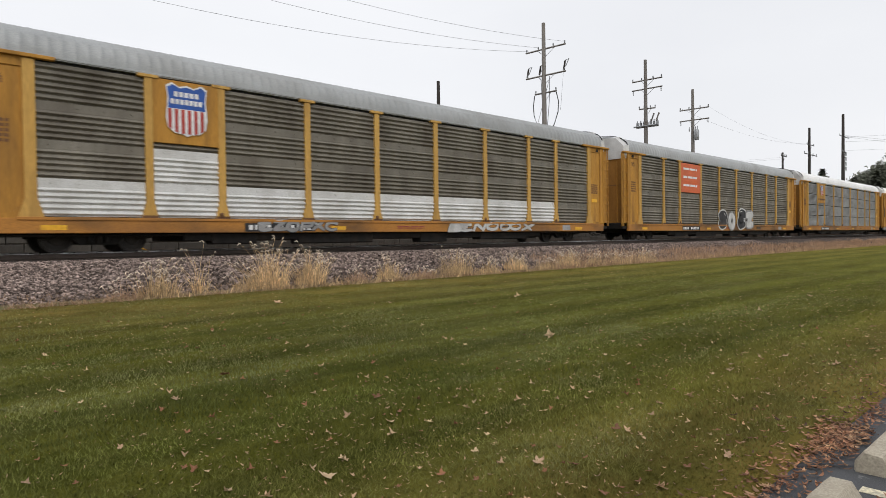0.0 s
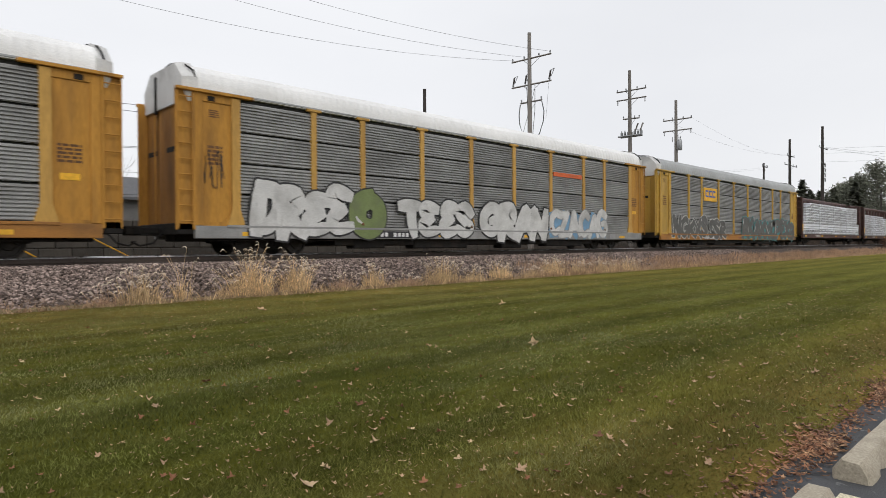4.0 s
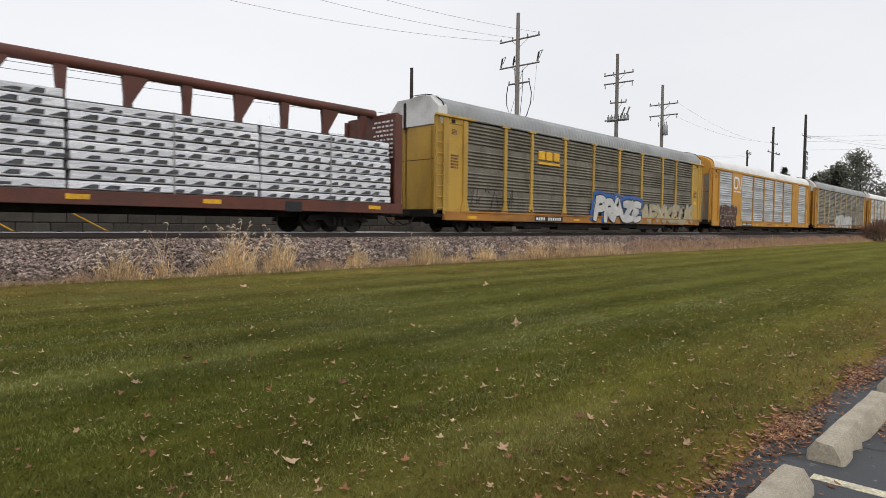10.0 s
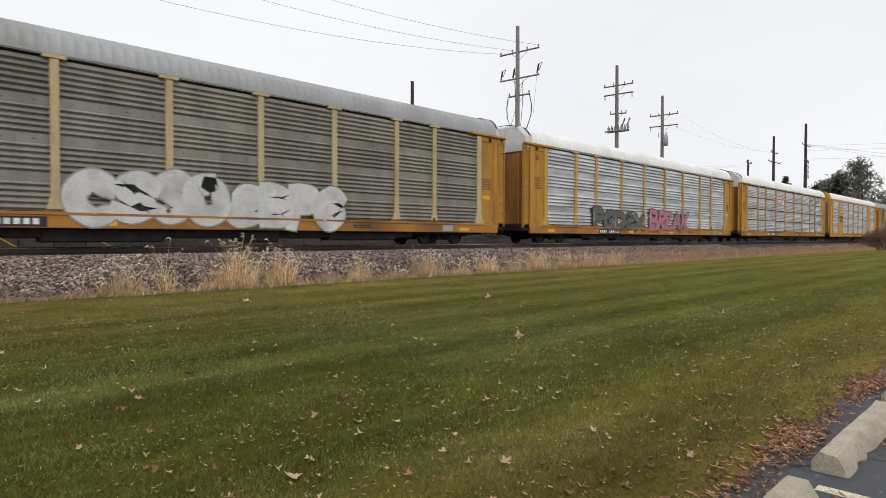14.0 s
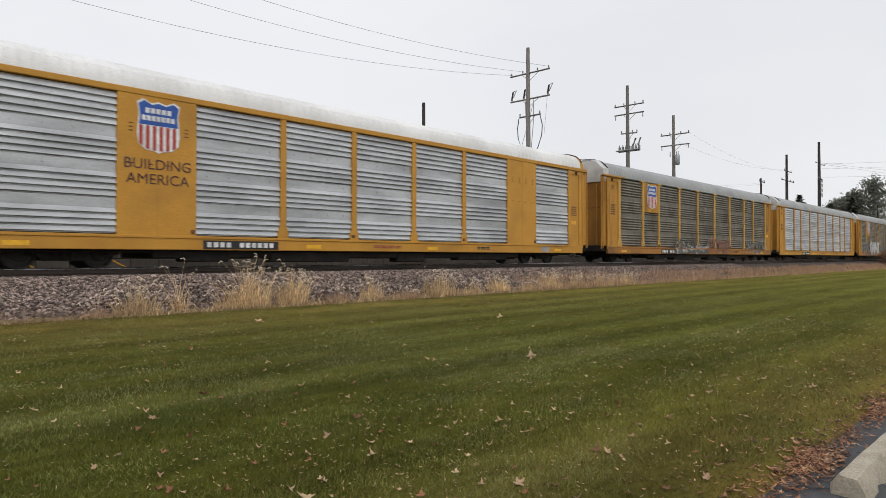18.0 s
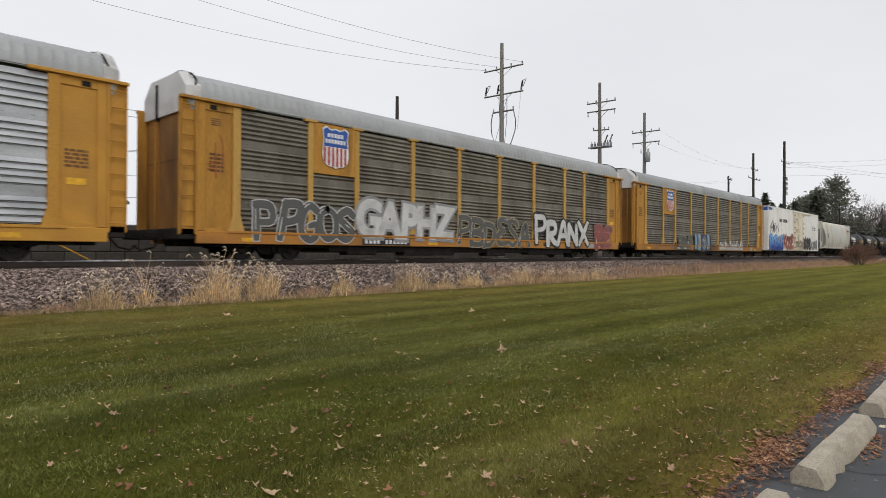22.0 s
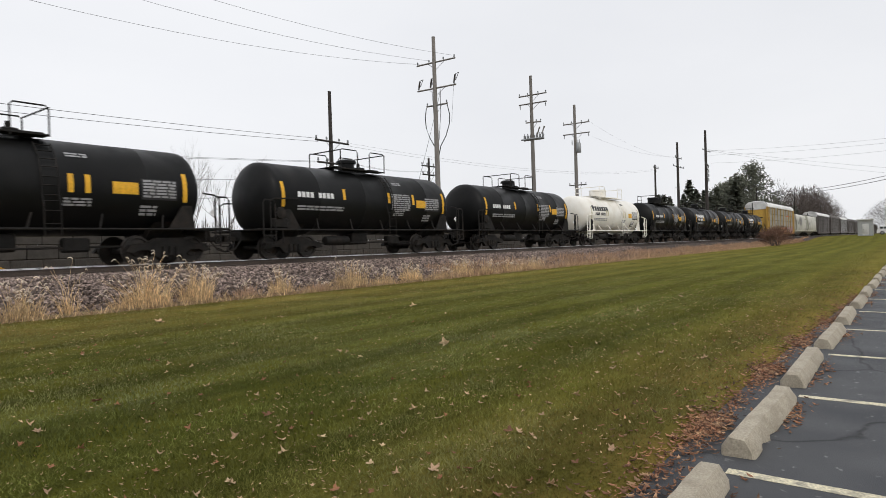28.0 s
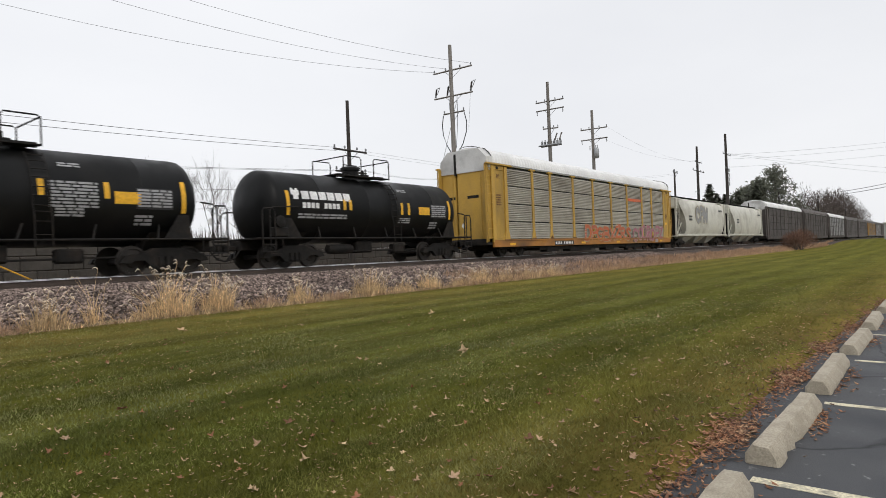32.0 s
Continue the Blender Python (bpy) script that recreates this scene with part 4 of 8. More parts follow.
STOP_X = [2.27, 4.68, 7.12, 9.72, 12.42, 15.2, 18.0, 20.8] + [23.6 + 2.85 * i for i in range(25)]
M["litter"] = surface("dry_leaf_litter", (0.255, 0.118, 0.06, 1), (0.13, 0.062, 0.038, 1), 0.85, island=0.75, scale=2.5, amount=1.0, dirt=(0.42, 0.28, 0.16, 1), dirt_scale=14.0, dirt_amount=0.8)
scatter("leaf_litter", 9500, litter_place, SHREDS, M["litter"], "drift of russet leaves along the edge of the asphalt", "leaf litter")


def build_stops():
    """Concrete wheel stops and the painted bay lines."""
    prof = [(-0.115, 0), (0.115, 0), (0.112, 0.06), (0.055, 0.145), (-0.055, 0.145), (-0.112, 0.06)]

    def make(seed):
        r = random.Random(seed)
        rings = []
        xs = [0, 0.03] + [0.13 * i for i in range(1, 14)] + [1.80, 1.83]
        for j, x in enumerate(xs):
            c = 0.82 if j in (0, len(xs) - 1) else 1.0
            rings.append([(x, y * c + r.uniform(-0.004, 0.004), max(0, z * (0.9 if c < 1 else 1) + r.uniform(-0.004, 0.004))) for y, z in prof])
        if seed == 1:
            for j in (4, 6):
                rings[j] = [(p[0], p[1] + (0.035 if p[1] < -0.1 else 0.008 if p[1] < -0.04 else 0), p[2]) for p in rings[j]]
        return Solid().loft(rings)
    for i, x in enumerate(STOP_X):
        me = kept(("wheel_stop", i if i < 4 else 3 + i % 2), lambda: make(i), M["concrete"], 35)
        st = new("wheel_stop", me)
        st.matrix_basis = pose(x, 1.02 - 0.0042 * x, -0.1, 0, 0, (-1) ** i * 0.6)
        tagged(st, "worn buff concrete wheel stop with a broken side" if i == 1 else "worn buff concrete wheel stop on the asphalt", "wheel stop", "wheel stops along the lot")
    lines = [4.38, 6.78, 9.3, 11.87, 14.66, 17.5, 20.4, 23.3] + [26.15 + 2.85 * i for i in range(24)]
    for i, x in enumerate(lines):
        ob = part("bay_line", Solid().box(x - 0.05, x + 0.05, -4.6, (1.02 if i == 0 else 0.92) - 0.0042 * x, -0.099, -0.096), M["line_paint"], None, "worn cream painted parking bay line")
        tagged(ob, category="road marking", group="bay lines of the lot", kind="structure")
    tagged(part("grass_edge", Solid().cbox(96.0, 96.2, -26, 1.4, -0.16, 0.02), M["concrete"], None, "low concrete kerb at the end of the lot"), category="kerb", kind="structure")


build_stops()


M["seed_head"] = surface("pale_seed_head", (0.72, 0.62, 0.50, 1), (0.55, 0.43, 0.30, 1), 0.85, island=0.3, scale=6)


def weed_clump(x, y, height, stems, spread, seed, dark=False):
    r = random.Random(seed)
    c = thing("weed_clump", pose(x, y, ground_z(x, y) + (0.0 if y < 15.4 else np.interp(y, [15.35, 15.6, 16.0], [0.0, 0.1, 0.3]))), "dry straw-coloured weed clump at the foot of the ballast", "weed", "dry weeds by the track")
    stalk, heads = Solid(), Solid()
    for i in range(int(stems * 2.0)):
        a, d = r.uniform(0, 6.28), spread * 1.15 * r.random() ** 0.7
        tall = i % 5 == 0
        h = height * ((0.55 + 0.45 * r.random()) if tall else (0.12 + 0.45 * r.random() ** 1.4)) * (1.1 - 0.4 * d / spread)
        bx, by = d * math.cos(a), 0.6 * d * math.sin(a)
        lean = (0.45 * math.cos(a) * d / spread + r.gauss(0, 0.26)) * h
        mid = Vector((bx + lean * 0.35, by + r.gauss(0, 0.03), h * 0.55))
        top = Vector((bx + lean, by + r.gauss(0, 0.05), h * 0.94))
        hook = Vector((r.choice((-1, 1)) * r.uniform(0.03, 0.10), r.uniform(-0.04, 0.04), r.uniform(-0.03, 0.05)))
        stalk.tube([(bx, by, -0.05), mid, top], 0.006, 3, 0.003)
        if tall:
            q = top + hook * 0.5 + Vector((0, 0, 0.03))
            heads.tube([top, q, top + hook, top + hook * 1.3 - Vector((0, 0, 0.02))], 0.013, 4, 0.006)
        for j in range(2 if tall else 3):
            b = r.uniform(0.05, 0.7) * h
            t = r.gauss(0, 0.10)
            stalk.add([(bx - 0.006, by, b), (bx + 0.006, by, b), (bx + t, by + r.uniform(-0.1, 0.1), b + r.uniform(-0.06, 0.10))], [(0, 1, 2)])
    part("stalk_mass", stalk, M["dry_grass_dark" if dark else "dry_grass"], c, kind="stuff")
    if heads.v:
        part("seed_mass", heads, M["seed_head"], c, "pale curled seed heads", kind="stuff")


for i, (x, y, h, n, s) in enumerate(((5.1, 15.4, 0.9, 120, 0.45), (6.1, 15.45, 1.38, 26, 0.18), (7.2, 15.4, 0.7, 30, 0.25), (7.95, 15.45, 1.42, 190, 0.5), (9.27, 15.5, 1.22, 150, 0.42), (4.3, 15.3, 0.5, 40, 0.4),
                                     (10.9, 15.5, 0.5, 40, 0.4), (12.1, 15.5, 0.8, 90, 0.35), (13.4, 15.4, 0.4, 50, 0.5), (15.1, 15.5, 1.0, 170, 0.6), (16.6, 15.4, 0.6, 80, 0.5), (18.3, 15.5, 0.75, 130, 0.5),
                                     (20.2, 15.4, 0.5, 80, 0.6), (21.7, 15.5, 0.85, 150, 0.6), (23.4, 15.4, 0.8, 90, 0.6), (25.4, 15.4, 0.7, 120, 0.8), (27.6, 15.4, 0.75, 130, 0.9))):
    weed_clump(x, y, h, n, s, 100 + i, i in (5, 6, 8))


def verge(name, x0, x1, y0, y1, count, h, seed, material, label):
    """A strip of dry unmown grass."""
    rng = np.random.default_rng(seed)
    x, y = rng.uniform(x0, x1, count), rng.uniform(y0, y1, count)
    hh = h * rng.uniform(0.35, 1.0, count) * (0.75 + 0.25 * np.sin(x * 0.8) * np.sin(x * 0.23 + 1))
    w, t = rng.uniform(0.006, 0.014, count) * (1 + x / 60).clip(1, 4), rng.uniform(0, 6.28, count)
    z = np.array([ground_z(a, b) for a, b in zip(x, y)])
    z = np.where(y > 15.35, np.interp(y, [15.35, 15.6, 16.0, 16.6, 17.0], [0.02, 0.16, 0.42, 0.70, 0.81]), z)
    z = np.where(y > 22, np.maximum(z, np.interp(y, [21.2, 22.2, 22.9, 24], [0.82, 0.45, 0.25, 0.2])), z)
    v = np.empty((count, 3, 3))
    v[:, 0] = np.stack([x - w * np.cos(t), y - w * np.sin(t), z - 0.02], 1)
    v[:, 1] = np.stack([x + w * np.cos(t), y + w * np.sin(t), z - 0.02], 1)
    v[:, 2] = np.stack([x + rng.normal(0, 0.12, count), y + rng.normal(0, 0.08, count), z + hh], 1)
    me = bpy.data.meshes.new(name)
    me.from_pydata(v.reshape(-1, 3).tolist(), [], np.arange(3 * count).reshape(-1, 3).tolist())
    me.materials.append(material)
    tagged(new(name, me), label, "dry grass", kind="stuff")


verge("dry_verge", 20, 130, 15.0, 16.3, 26000, 0.5, 7, M["dry_grass_dark"], "strip of brown dry grass along the ballast")
verge("low_dead_leaves", 2, 40, 15.05, 15.75, 14000, 0.16, 18, M["leaf_tan"], "low brown dead growth at the foot of the ballast")
verge("dry_verge_light", 4, 110, 15.0, 15.7, 9000, 0.32, 8, M["dry_grass"], "sparse straw-coloured grass at the lawn's edge")
verge("far_scrub", -40, 130, 24.5, 27.5, 14000, 0.8, 9, M["brush"], "rough brown grass beyond the track")


# ---- poles and wires ----
def crossarm(s, x, y, z, half, turn, size=0.06):
    c, d = math.cos(turn) * half, math.sin(turn) * half
    s.tube([(x - c, y - d - 0.14, z), (x + c, y + d - 0.14, z)], size, 4)
    return s


def utility_pole(x, y, top, radius, arms, label, material="pole", lean=0.0, extras=()):
    """arms: (height, half length, turn, insulators up or down)."""
    g = ground_z(x, y)
    p = thing("utility_pole", pose(x, y, g), label, "utility pole", "utility poles by the railway")
    h = top - g
    part("shaft", Solid().tube([(0.0, 0, -0.3), (lean * 0.5, 0, h * 0.5), (lean, 0, h)], radius * 1.3, 10, radius * 0.75), M[material], p, smooth=50)
    for z, half, turn, up in arms:
        zz = z - g
        arm = part("crossarm", crossarm(Solid(), lean * zz / h, 0, zz, half, turn), M[material], p)
        brace = Solid()
        for e in (-1, 1):
            brace.tube([(lean * zz / h + e * half * 0.45 * math.cos(turn), e * half * 0.45 * math.sin(turn) - 0.2, zz), (lean * zz / h, -0.14, zz - 0.55)], 0.018, 4)
        part("arm_brace", brace, M["metal_grey"], p)
        for e in ((-0.95, -0.35, 0.4, 0.95) if abs(up) < 2 else (-0.92, 0.92)):
            q = Vector((lean * zz / h + e * half * math.cos(turn), e * half * math.sin(turn) - 0.14, zz))
            s = Solid().lathe([(0.018, 0.0), (0.018, 0.09), (0.055, 0.1), (0.06, 0.15), (0.035, 0.17), (0.055, 0.19), (0.05, 0.24), (0.02, 0.26)] if up > 0 else [(0.02, 0.0), (0.05, -0.08), (0.03, -0.12), (0.055, -0.2), (0.03, -0.25), (0.05, -0.34), (0.02, -0.42)], at=q, n=8)
            part("insulator", s, M["metal_grey"], arm)
    ax, ay = math.cos(arms[0][2]), math.sin(arms[0][2])      # the way the arms run
    for kind, z in extras:
        zz = z - g
        lx = lean * zz / h
        P = lambda u, v, w: (lx + u * ax + v * ay, u * ay - v * ax, w)      # along the arm, beside it, up
        if kind == "bank":          # row of switch cans on a rack
            for v in (-0.31, 0.2):
                part("equipment_rack", Solid().tube([P(-1.0, v, zz - 0.1), P(1.0, v, zz - 0.1)], 0.07, 4), M["metal_grey"], p)
            for i in range(7):
                part("switch_can", Solid().lathe([(0.1, -0.05), (0.11, 0.0), (0.11, 0.3), (0.06, 0.34), (0.03, 0.36), (0.05, 0.44), (0.02, 0.5)], at=P(-0.9 + 0.3 * i, -0.31, zz), n=8), M["metal_grey"], p)
            for u in (0.35, 0.8):
                part("cut_out", Solid().tube([P(u, -0.3, zz + 0.3), P(u + 0.22, -0.35, zz + 1.0)], 0.06, 6).tube([P(u - 0.05, -0.3, zz + 0.4), P(u + 0.3, -0.33, zz + 0.95)], 0.03, 6), M["pole"], p)
        if kind == "can":
            part("transformer_can", Solid().lathe([(0.2, -0.55), (0.24, -0.5), (0.24, 0.35), (0.2, 0.42), (0.05, 0.46)], at=P(0.38, 0.1, zz), n=12), M["metal_grey"], p, smooth=40)
            for u, v in ((0.30, 0.05), (0.5, 0.15), (-0.3, 0.1)):
                part("bushing", Solid().lathe([(0.03, 0.3), (0.06, 0.5), (0.03, 0.6), (0.05, 0.7), (0.02, 0.78)], at=P(u, v, zz), n=8), M["metal_grey"], p)
        if kind == "loops":          # slack cable loops from an arm down to the shaft
            for e in (-1, 1):
                pts = [P(e * 0.9, -0.15, zz + 0.1), P(e * 1.05, -0.2, zz - 0.6), P(e * 1.0, -0.2, zz - 1.3), P(e * 0.7, -0.2, zz - 2.1), P(e * 0.25, -0.15, zz - 2.8), P(0.05, -0.14, zz - 3.6)]
                part("cable_loop", Solid().tube(pts, 0.035, 5), M["wire"], p, smooth=60)
                part("drop_cable", Solid().tube([P(e * 0.35, -0.15, zz + 1.3), P(e * 0.3, -0.2, zz - 0.4), P(e * 0.12, -0.16, zz - 2.4)], 0.02, 5), M["wire"], p)
            part("jumper_wire", Solid().tube([P(1.5, -0.15, zz + 1.5), P(1.35, -0.2, zz + 0.2), P(1.2, -0.2, zz - 1.2)], 0.008, 4), M["wire"], p)
        if kind == "hooks":
            for e in (-0.95, -0.3, 0.95):
                q = e * 1.6
                hook = part("cut_out", Solid().tube([P(q, -0.15, zz), P(q + 0.06, -0.15, zz + 0.3), P(q + 0.12, -0.15, zz + 0.6)], 0.07, 6), M["pole_dark"], p, "dark porcelain cut-out")
                part("fuse_tube", Solid().tube([P(q + 0.1, -0.15, zz + 0.62), P(q + 0.42, -0.15, zz + 0.7), P(q + 0.15, -0.15, zz + 0.2)], 0.03, 5), M["metal_grey"], hook)
        if kind == "street":
            part("lamp_arm", Solid().tube([(lx, -0.1, zz), (lx - 1.4, -0.2, zz + 0.25), (lx - 2.4, -0.3, zz + 0.2)], 0.04, 6), M["metal_grey"], p)
        if kind == "stack":
            for i in range(4):
                part("insulator_stack", crossarm(Solid(), lx + 0.3, 0, zz - 0.75 * i, 0.75, 0.1, 0.07), M["pole_dark"], p)
                part("insulator_string", Solid().tube([(lx + 0.9, -0.15, zz - 0.75 * i), (lx + 0.95, -0.15, zz - 0.75 * i - 0.5)], 0.1, 6), M["metal_grey"], p)
    return p


utility_pole(35.2, 27, 16.43, 0.17, [(14.6, 1.65, -1.5, 1), (12.75, 1.65, -1.5, 3), (11.53, 0.9, -1.5, 3)], "tall grey wooden utility pole with three crossarms and cable loops", lean=-0.05, extras=[("loops", 11.4), ("hooks", 12.9)])
utility_pole(49.4, 27, 16.49, 0.17, [(14.75, 1.35, -1.5, 1), (14.0, 1.35, -1.5, -3), (12.3, 0.7, -1.3, 1)], "tall grey wooden utility pole carrying a rack of switch cans", lean=-0.1, extras=[("bank", 10.9)])
utility_pole(58.3, 27, 15.34, 0.17, [(13.45, 1.4, -1.5, 1), (12.4, 1.4, -1.5, -3), (7.2, 0.9, -1.5, 1)], "grey wooden utility pole with a transformer can", lean=-0.05, extras=[("can", 11.0)])
utility_pole(25.0, 27, 10.7, 0.13, [(7.72, 1.3, 0.0, 1), (6.46, 1.2, 0.0, 1)], "short dark wooden signal pole with two crossarms", "pole_dark")
utility_pole(39.25, 31, 8.6, 0.11, [(7.9, 1.1, 0.0, 1), (7.2, 1.0, 0.0, 1)], "small distant wooden pole with crossarms", "pole_dark")
utility_pole(82.6, 27, 11.36, 0.14, [(10.9, 0.9, 0.0, 1)], "short dark wooden utility pole", "pole_dark")
utility_pole(92.7, 27, 15.5, 0.19, [(13.2, 1.5, 0.0, 3), (11.9, 2.6, 0.0, 1)], "dark wooden utility pole with a lamp arm", "pole_dark", extras=[("street", 8.6)])
utility_pole(108.4, 27, 19.3, 0.24, [(15.9, 2.4, 0.0, 3), (13.5, 1.9, 0.1, 1)], "tall black wooden utility pole with stacked insulators", "pole_dark", extras=[("stack", 13.6)])
utility_pole(100, -1.9, 17.3, 0.15, [(12.6, 1.6, 1.5, 1)], "tall dark wooden utility pole beyond the lot", "pole_dark")
utility_pole(99, -1.2, 13.4, 0.11, [(12.7, 1.6, 1.5, 3)], "dark wooden utility pole beyond the lot", "pole_dark")
utility_pole(92, -0.5, 9.2, 0.12, [(8.4, 0.5, 1.5, 1)], "short dark pole with a cable head beyond the lot", "pole_dark")
utility_pole(150, 27, 12, 0.16, [(10.9, 1.2, 0.0, 1)], "distant dark wooden pole", "pole_dark")
utility_pole(205, 27, 14, 0.18, [(12.9, 1.2, 0.0, 1)], "distant dark wooden pole", "pole_dark")
utility_pole(270, 27, 13, 0.18, [(12.0, 1.2, 0.0, 1)], "distant dark wooden pole", "pole_dark")


def wire(a, b, sag, r, label="thin black overhead wire"):
    a, b = Vector(a), Vector(b)
    pts = [a.lerp(b, i / 20) - Vector((0, 0, 4 * sag * (i / 20) * (1 - i / 20))) for i in range(21)]
    tagged(part("overhead_wire", Solid().tube(pts, r, 4), M["wire"], None, label), category="wire", group="overhead wires")


for ay, az, bx, bz in ((28.4, 14.75, -0.5, 15.97), (27.4, 14.8, 1.1, 18.35), (25.4, 14.8, 3.1, 19.9)):      # three wires from the first pole to the far left
    wire((35.2, ay, az), (bx, 38.3, bz), 1.32, 0.009)
for dx in (-1.2, 1.2):
    wire((58.3, 26.85 - dx, 13.6), (92.7 + dx * 0.8, 26.85, 13.3), 0.9, 0.006)
    wire((108.4 + dx, 26.85, 16.0), (260, -40 + 6 * dx, 17.0), 2.0, 0.014)
for z, s in ((7.8, 0.35), (7.62, 0.45)):                              # signal pole line
    wire((25.0 - 1.1, 26.85, z), (-14, 26.85, z - 0.55), s, 0.010)
    wire((26.1, 26.85, z), (82.6, 26.85, z + 3.0), 1.0, 0.005)
for z in (6.65, 6.6, 5.6, 4.7):
    wire((25.0 - 1.0, 26.85, z - 0.15), (-14, 26.85, z - 2.2), 0.15, 0.008)
    wire((26.0, 26.85, z), (39.25, 30.85, z + 0.9), 0.25, 0.006)
for dz in (0.0, 0.45):                                                # heavy cables across the far road
    wire((150, 26.85, 11.1 - dz), (92, -0.6, 8.9 - dz), 0.9, 0.035, "heavy black cable across the road")
for dz in (0.0, -1.9, -5.2):
    wire((108.4, 26.85, 15.9 + dz * 0.4), (100, -1.9, 13.8 + dz * 0.3), 0.35, 0.01)
wire((35.6, 26.85, 12.6), (41.5, 34, 7.0), 0.1, 0.014, "thin guy wire of the first pole")


# ---- trees ----
def conifer(x, y, height, width, seed, label="dense dark evergreen tree"):
    r = random.Random(seed)
    g = ground_z(x, y)
    t = thing("evergreen_tree", pose(x, y, g, 0, 0, seed * 37), label, "tree", "evergreens beyond the track")
    part("trunk", Solid().tube([(0, 0, -0.2), (0, 0, height * 0.9)], width * 0.05, 6, 0.03), M["bark"], t)
    s = Solid()
    for i in range(1500):
        f = r.random() ** 1.15
        z = height * (0.03 + 0.95 * f)
        rad = width * 0.5 * (1 - f) ** 0.8 * (0.8 + 0.2 * math.sin(f * 31 + seed)) * r.uniform(0.35, 1.08)
        a = r.uniform(0, 6.28)
        c, d = math.cos(a), math.sin(a)
        q = Vector((rad * c, rad * d, z))
        ln, w = height * r.uniform(0.03, 0.06), height * r.uniform(0.012, 0.03)
        out = Vector((c, d, r.uniform(-0.6, 0.25))).normalized()
        side = Vector((-d, c, r.uniform(-0.3, 0.3))) * w
        s.add([q - out * ln, q + side, q + out * ln, q - side], [(0, 1, 2, 3)])
    part("crown", s, M["needles"], t)


def pine(x, y, height, width, seed):
    r = random.Random(seed)
    g = ground_z(x, y)
    t = thing("pine_tree", pose(x, y, g), "broad ragged dark pine tree", "tree", "evergreens beyond the track")
    part("trunk", Solid().tube([(0, 0, -0.2), (0.2, 0, height * 0.5), (0, 0.1, height * 0.93)], width * 0.035, 7, 0.05), M["bark"], t)
    limbs, s = Solid(), Solid()
    for b in range(34):
        f = 0.2 + 0.78 * b / 33
        a = b * 2.4 + r.uniform(-0.4, 0.4)
        reach = width * 0.5 * math.sin(math.pi * min(1, 0.32 + 0.66 * f)) ** 0.8 * r.uniform(0.6, 1.1)
        z0 = height * f * 0.93
        tip = Vector((reach * math.cos(a), reach * math.sin(a), z0 + r.uniform(0.3, 1.6)))
        limbs.tube([(0, 0, z0), tip], 0.07, 4, 0.02)
        for i in range(150):
            q = Vector((0, 0, z0)).lerp(tip, r.uniform(0.1, 1.08)) + Vector((r.gauss(0, 0.8), r.gauss(0, 0.8), r.gauss(0, 0.6)))
            w = r.uniform(0.2, 0.5)
            u = Vector((r.uniform(-1, 1), r.uniform(-1, 1), r.uniform(-0.3, 1))).normalized()
            v = u.orthogonal().normalized()
            s.add([q - u * w, q + v * w * 0.5, q + u * w, q - v * w * 0.5, q + u.cross(v) * w * 0.4], [(0, 1, 4), (1, 2, 4), (2, 3, 4), (3, 0, 4), (3, 2, 1, 0)])
    part("limbs", limbs, M["bark"], t)
    part("crown", s, M["needles"], t)


def bare_tree(x, y, height, width, seed, label="leafless tree with fine upright twigs", depth=5, spread=0.5, thick=None, dense=0, mid=0.55, up=0.42):
    r = random.Random(seed)
    g = ground_z(x, y)
    t = thing("bare_tree", pose(x, y, g), label, "tree", "leafless trees")
    big, fine = Solid(), Solid()

    def grow(p, d, ln, rad, lv):
        q = p + d * ln
        (big if lv < 2 else fine).tube([p, p.lerp(q, 0.5) + Vector((r.gauss(0, 0.03), r.gauss(0, 0.03), 0)) * ln, q], rad, 5 if lv < 2 else 3, rad * 0.6)
        if lv >= depth:
            return
        for _ in range(3 if lv else 5):
            e = (d + Vector((r.gauss(0, spread), r.gauss(0, spread), r.uniform(-0.05, 0.35)))).normalized()
            grow(p.lerp(q, r.uniform(0.55, 1.0)), e, ln * r.uniform(0.55, 0.85), rad * 0.55, lv + 1)
    grow(Vector((0, 0, -0.2)), Vector((0, 0, 1)), height * 0.3, thick or height * 0.016, 0)
    for _ in range(dense):
        a, e = r.uniform(0, 6.28), r.uniform(-0.5 if mid > 0.5 else -1.0, 1.0)
        k = r.random() ** 0.4
        q = Vector((width * 0.5 * k * math.cos(a) * math.sqrt(max(0, 1 - e * e * 0.8)), width * 0.5 * k * math.sin(a) * math.sqrt(max(0, 1 - e * e * 0.8)), height * (mid + up * k * e)))
        o = (q - Vector((0, 0, height * 0.3))).normalized() * height * r.uniform(0.03, 0.08)
        v = Vector((r.gauss(0, 1), r.gauss(0, 1), r.gauss(0, 0.5))) * height * 0.0022
        fine.add([q - v, q + v, q + o + v * 3 * r.uniform(-1, 1)], [(0, 1, 2)])
    part("trunk", big, M["bark"], t)
    part("twig_mass", fine, M["twigs"], t, kind="stuff")


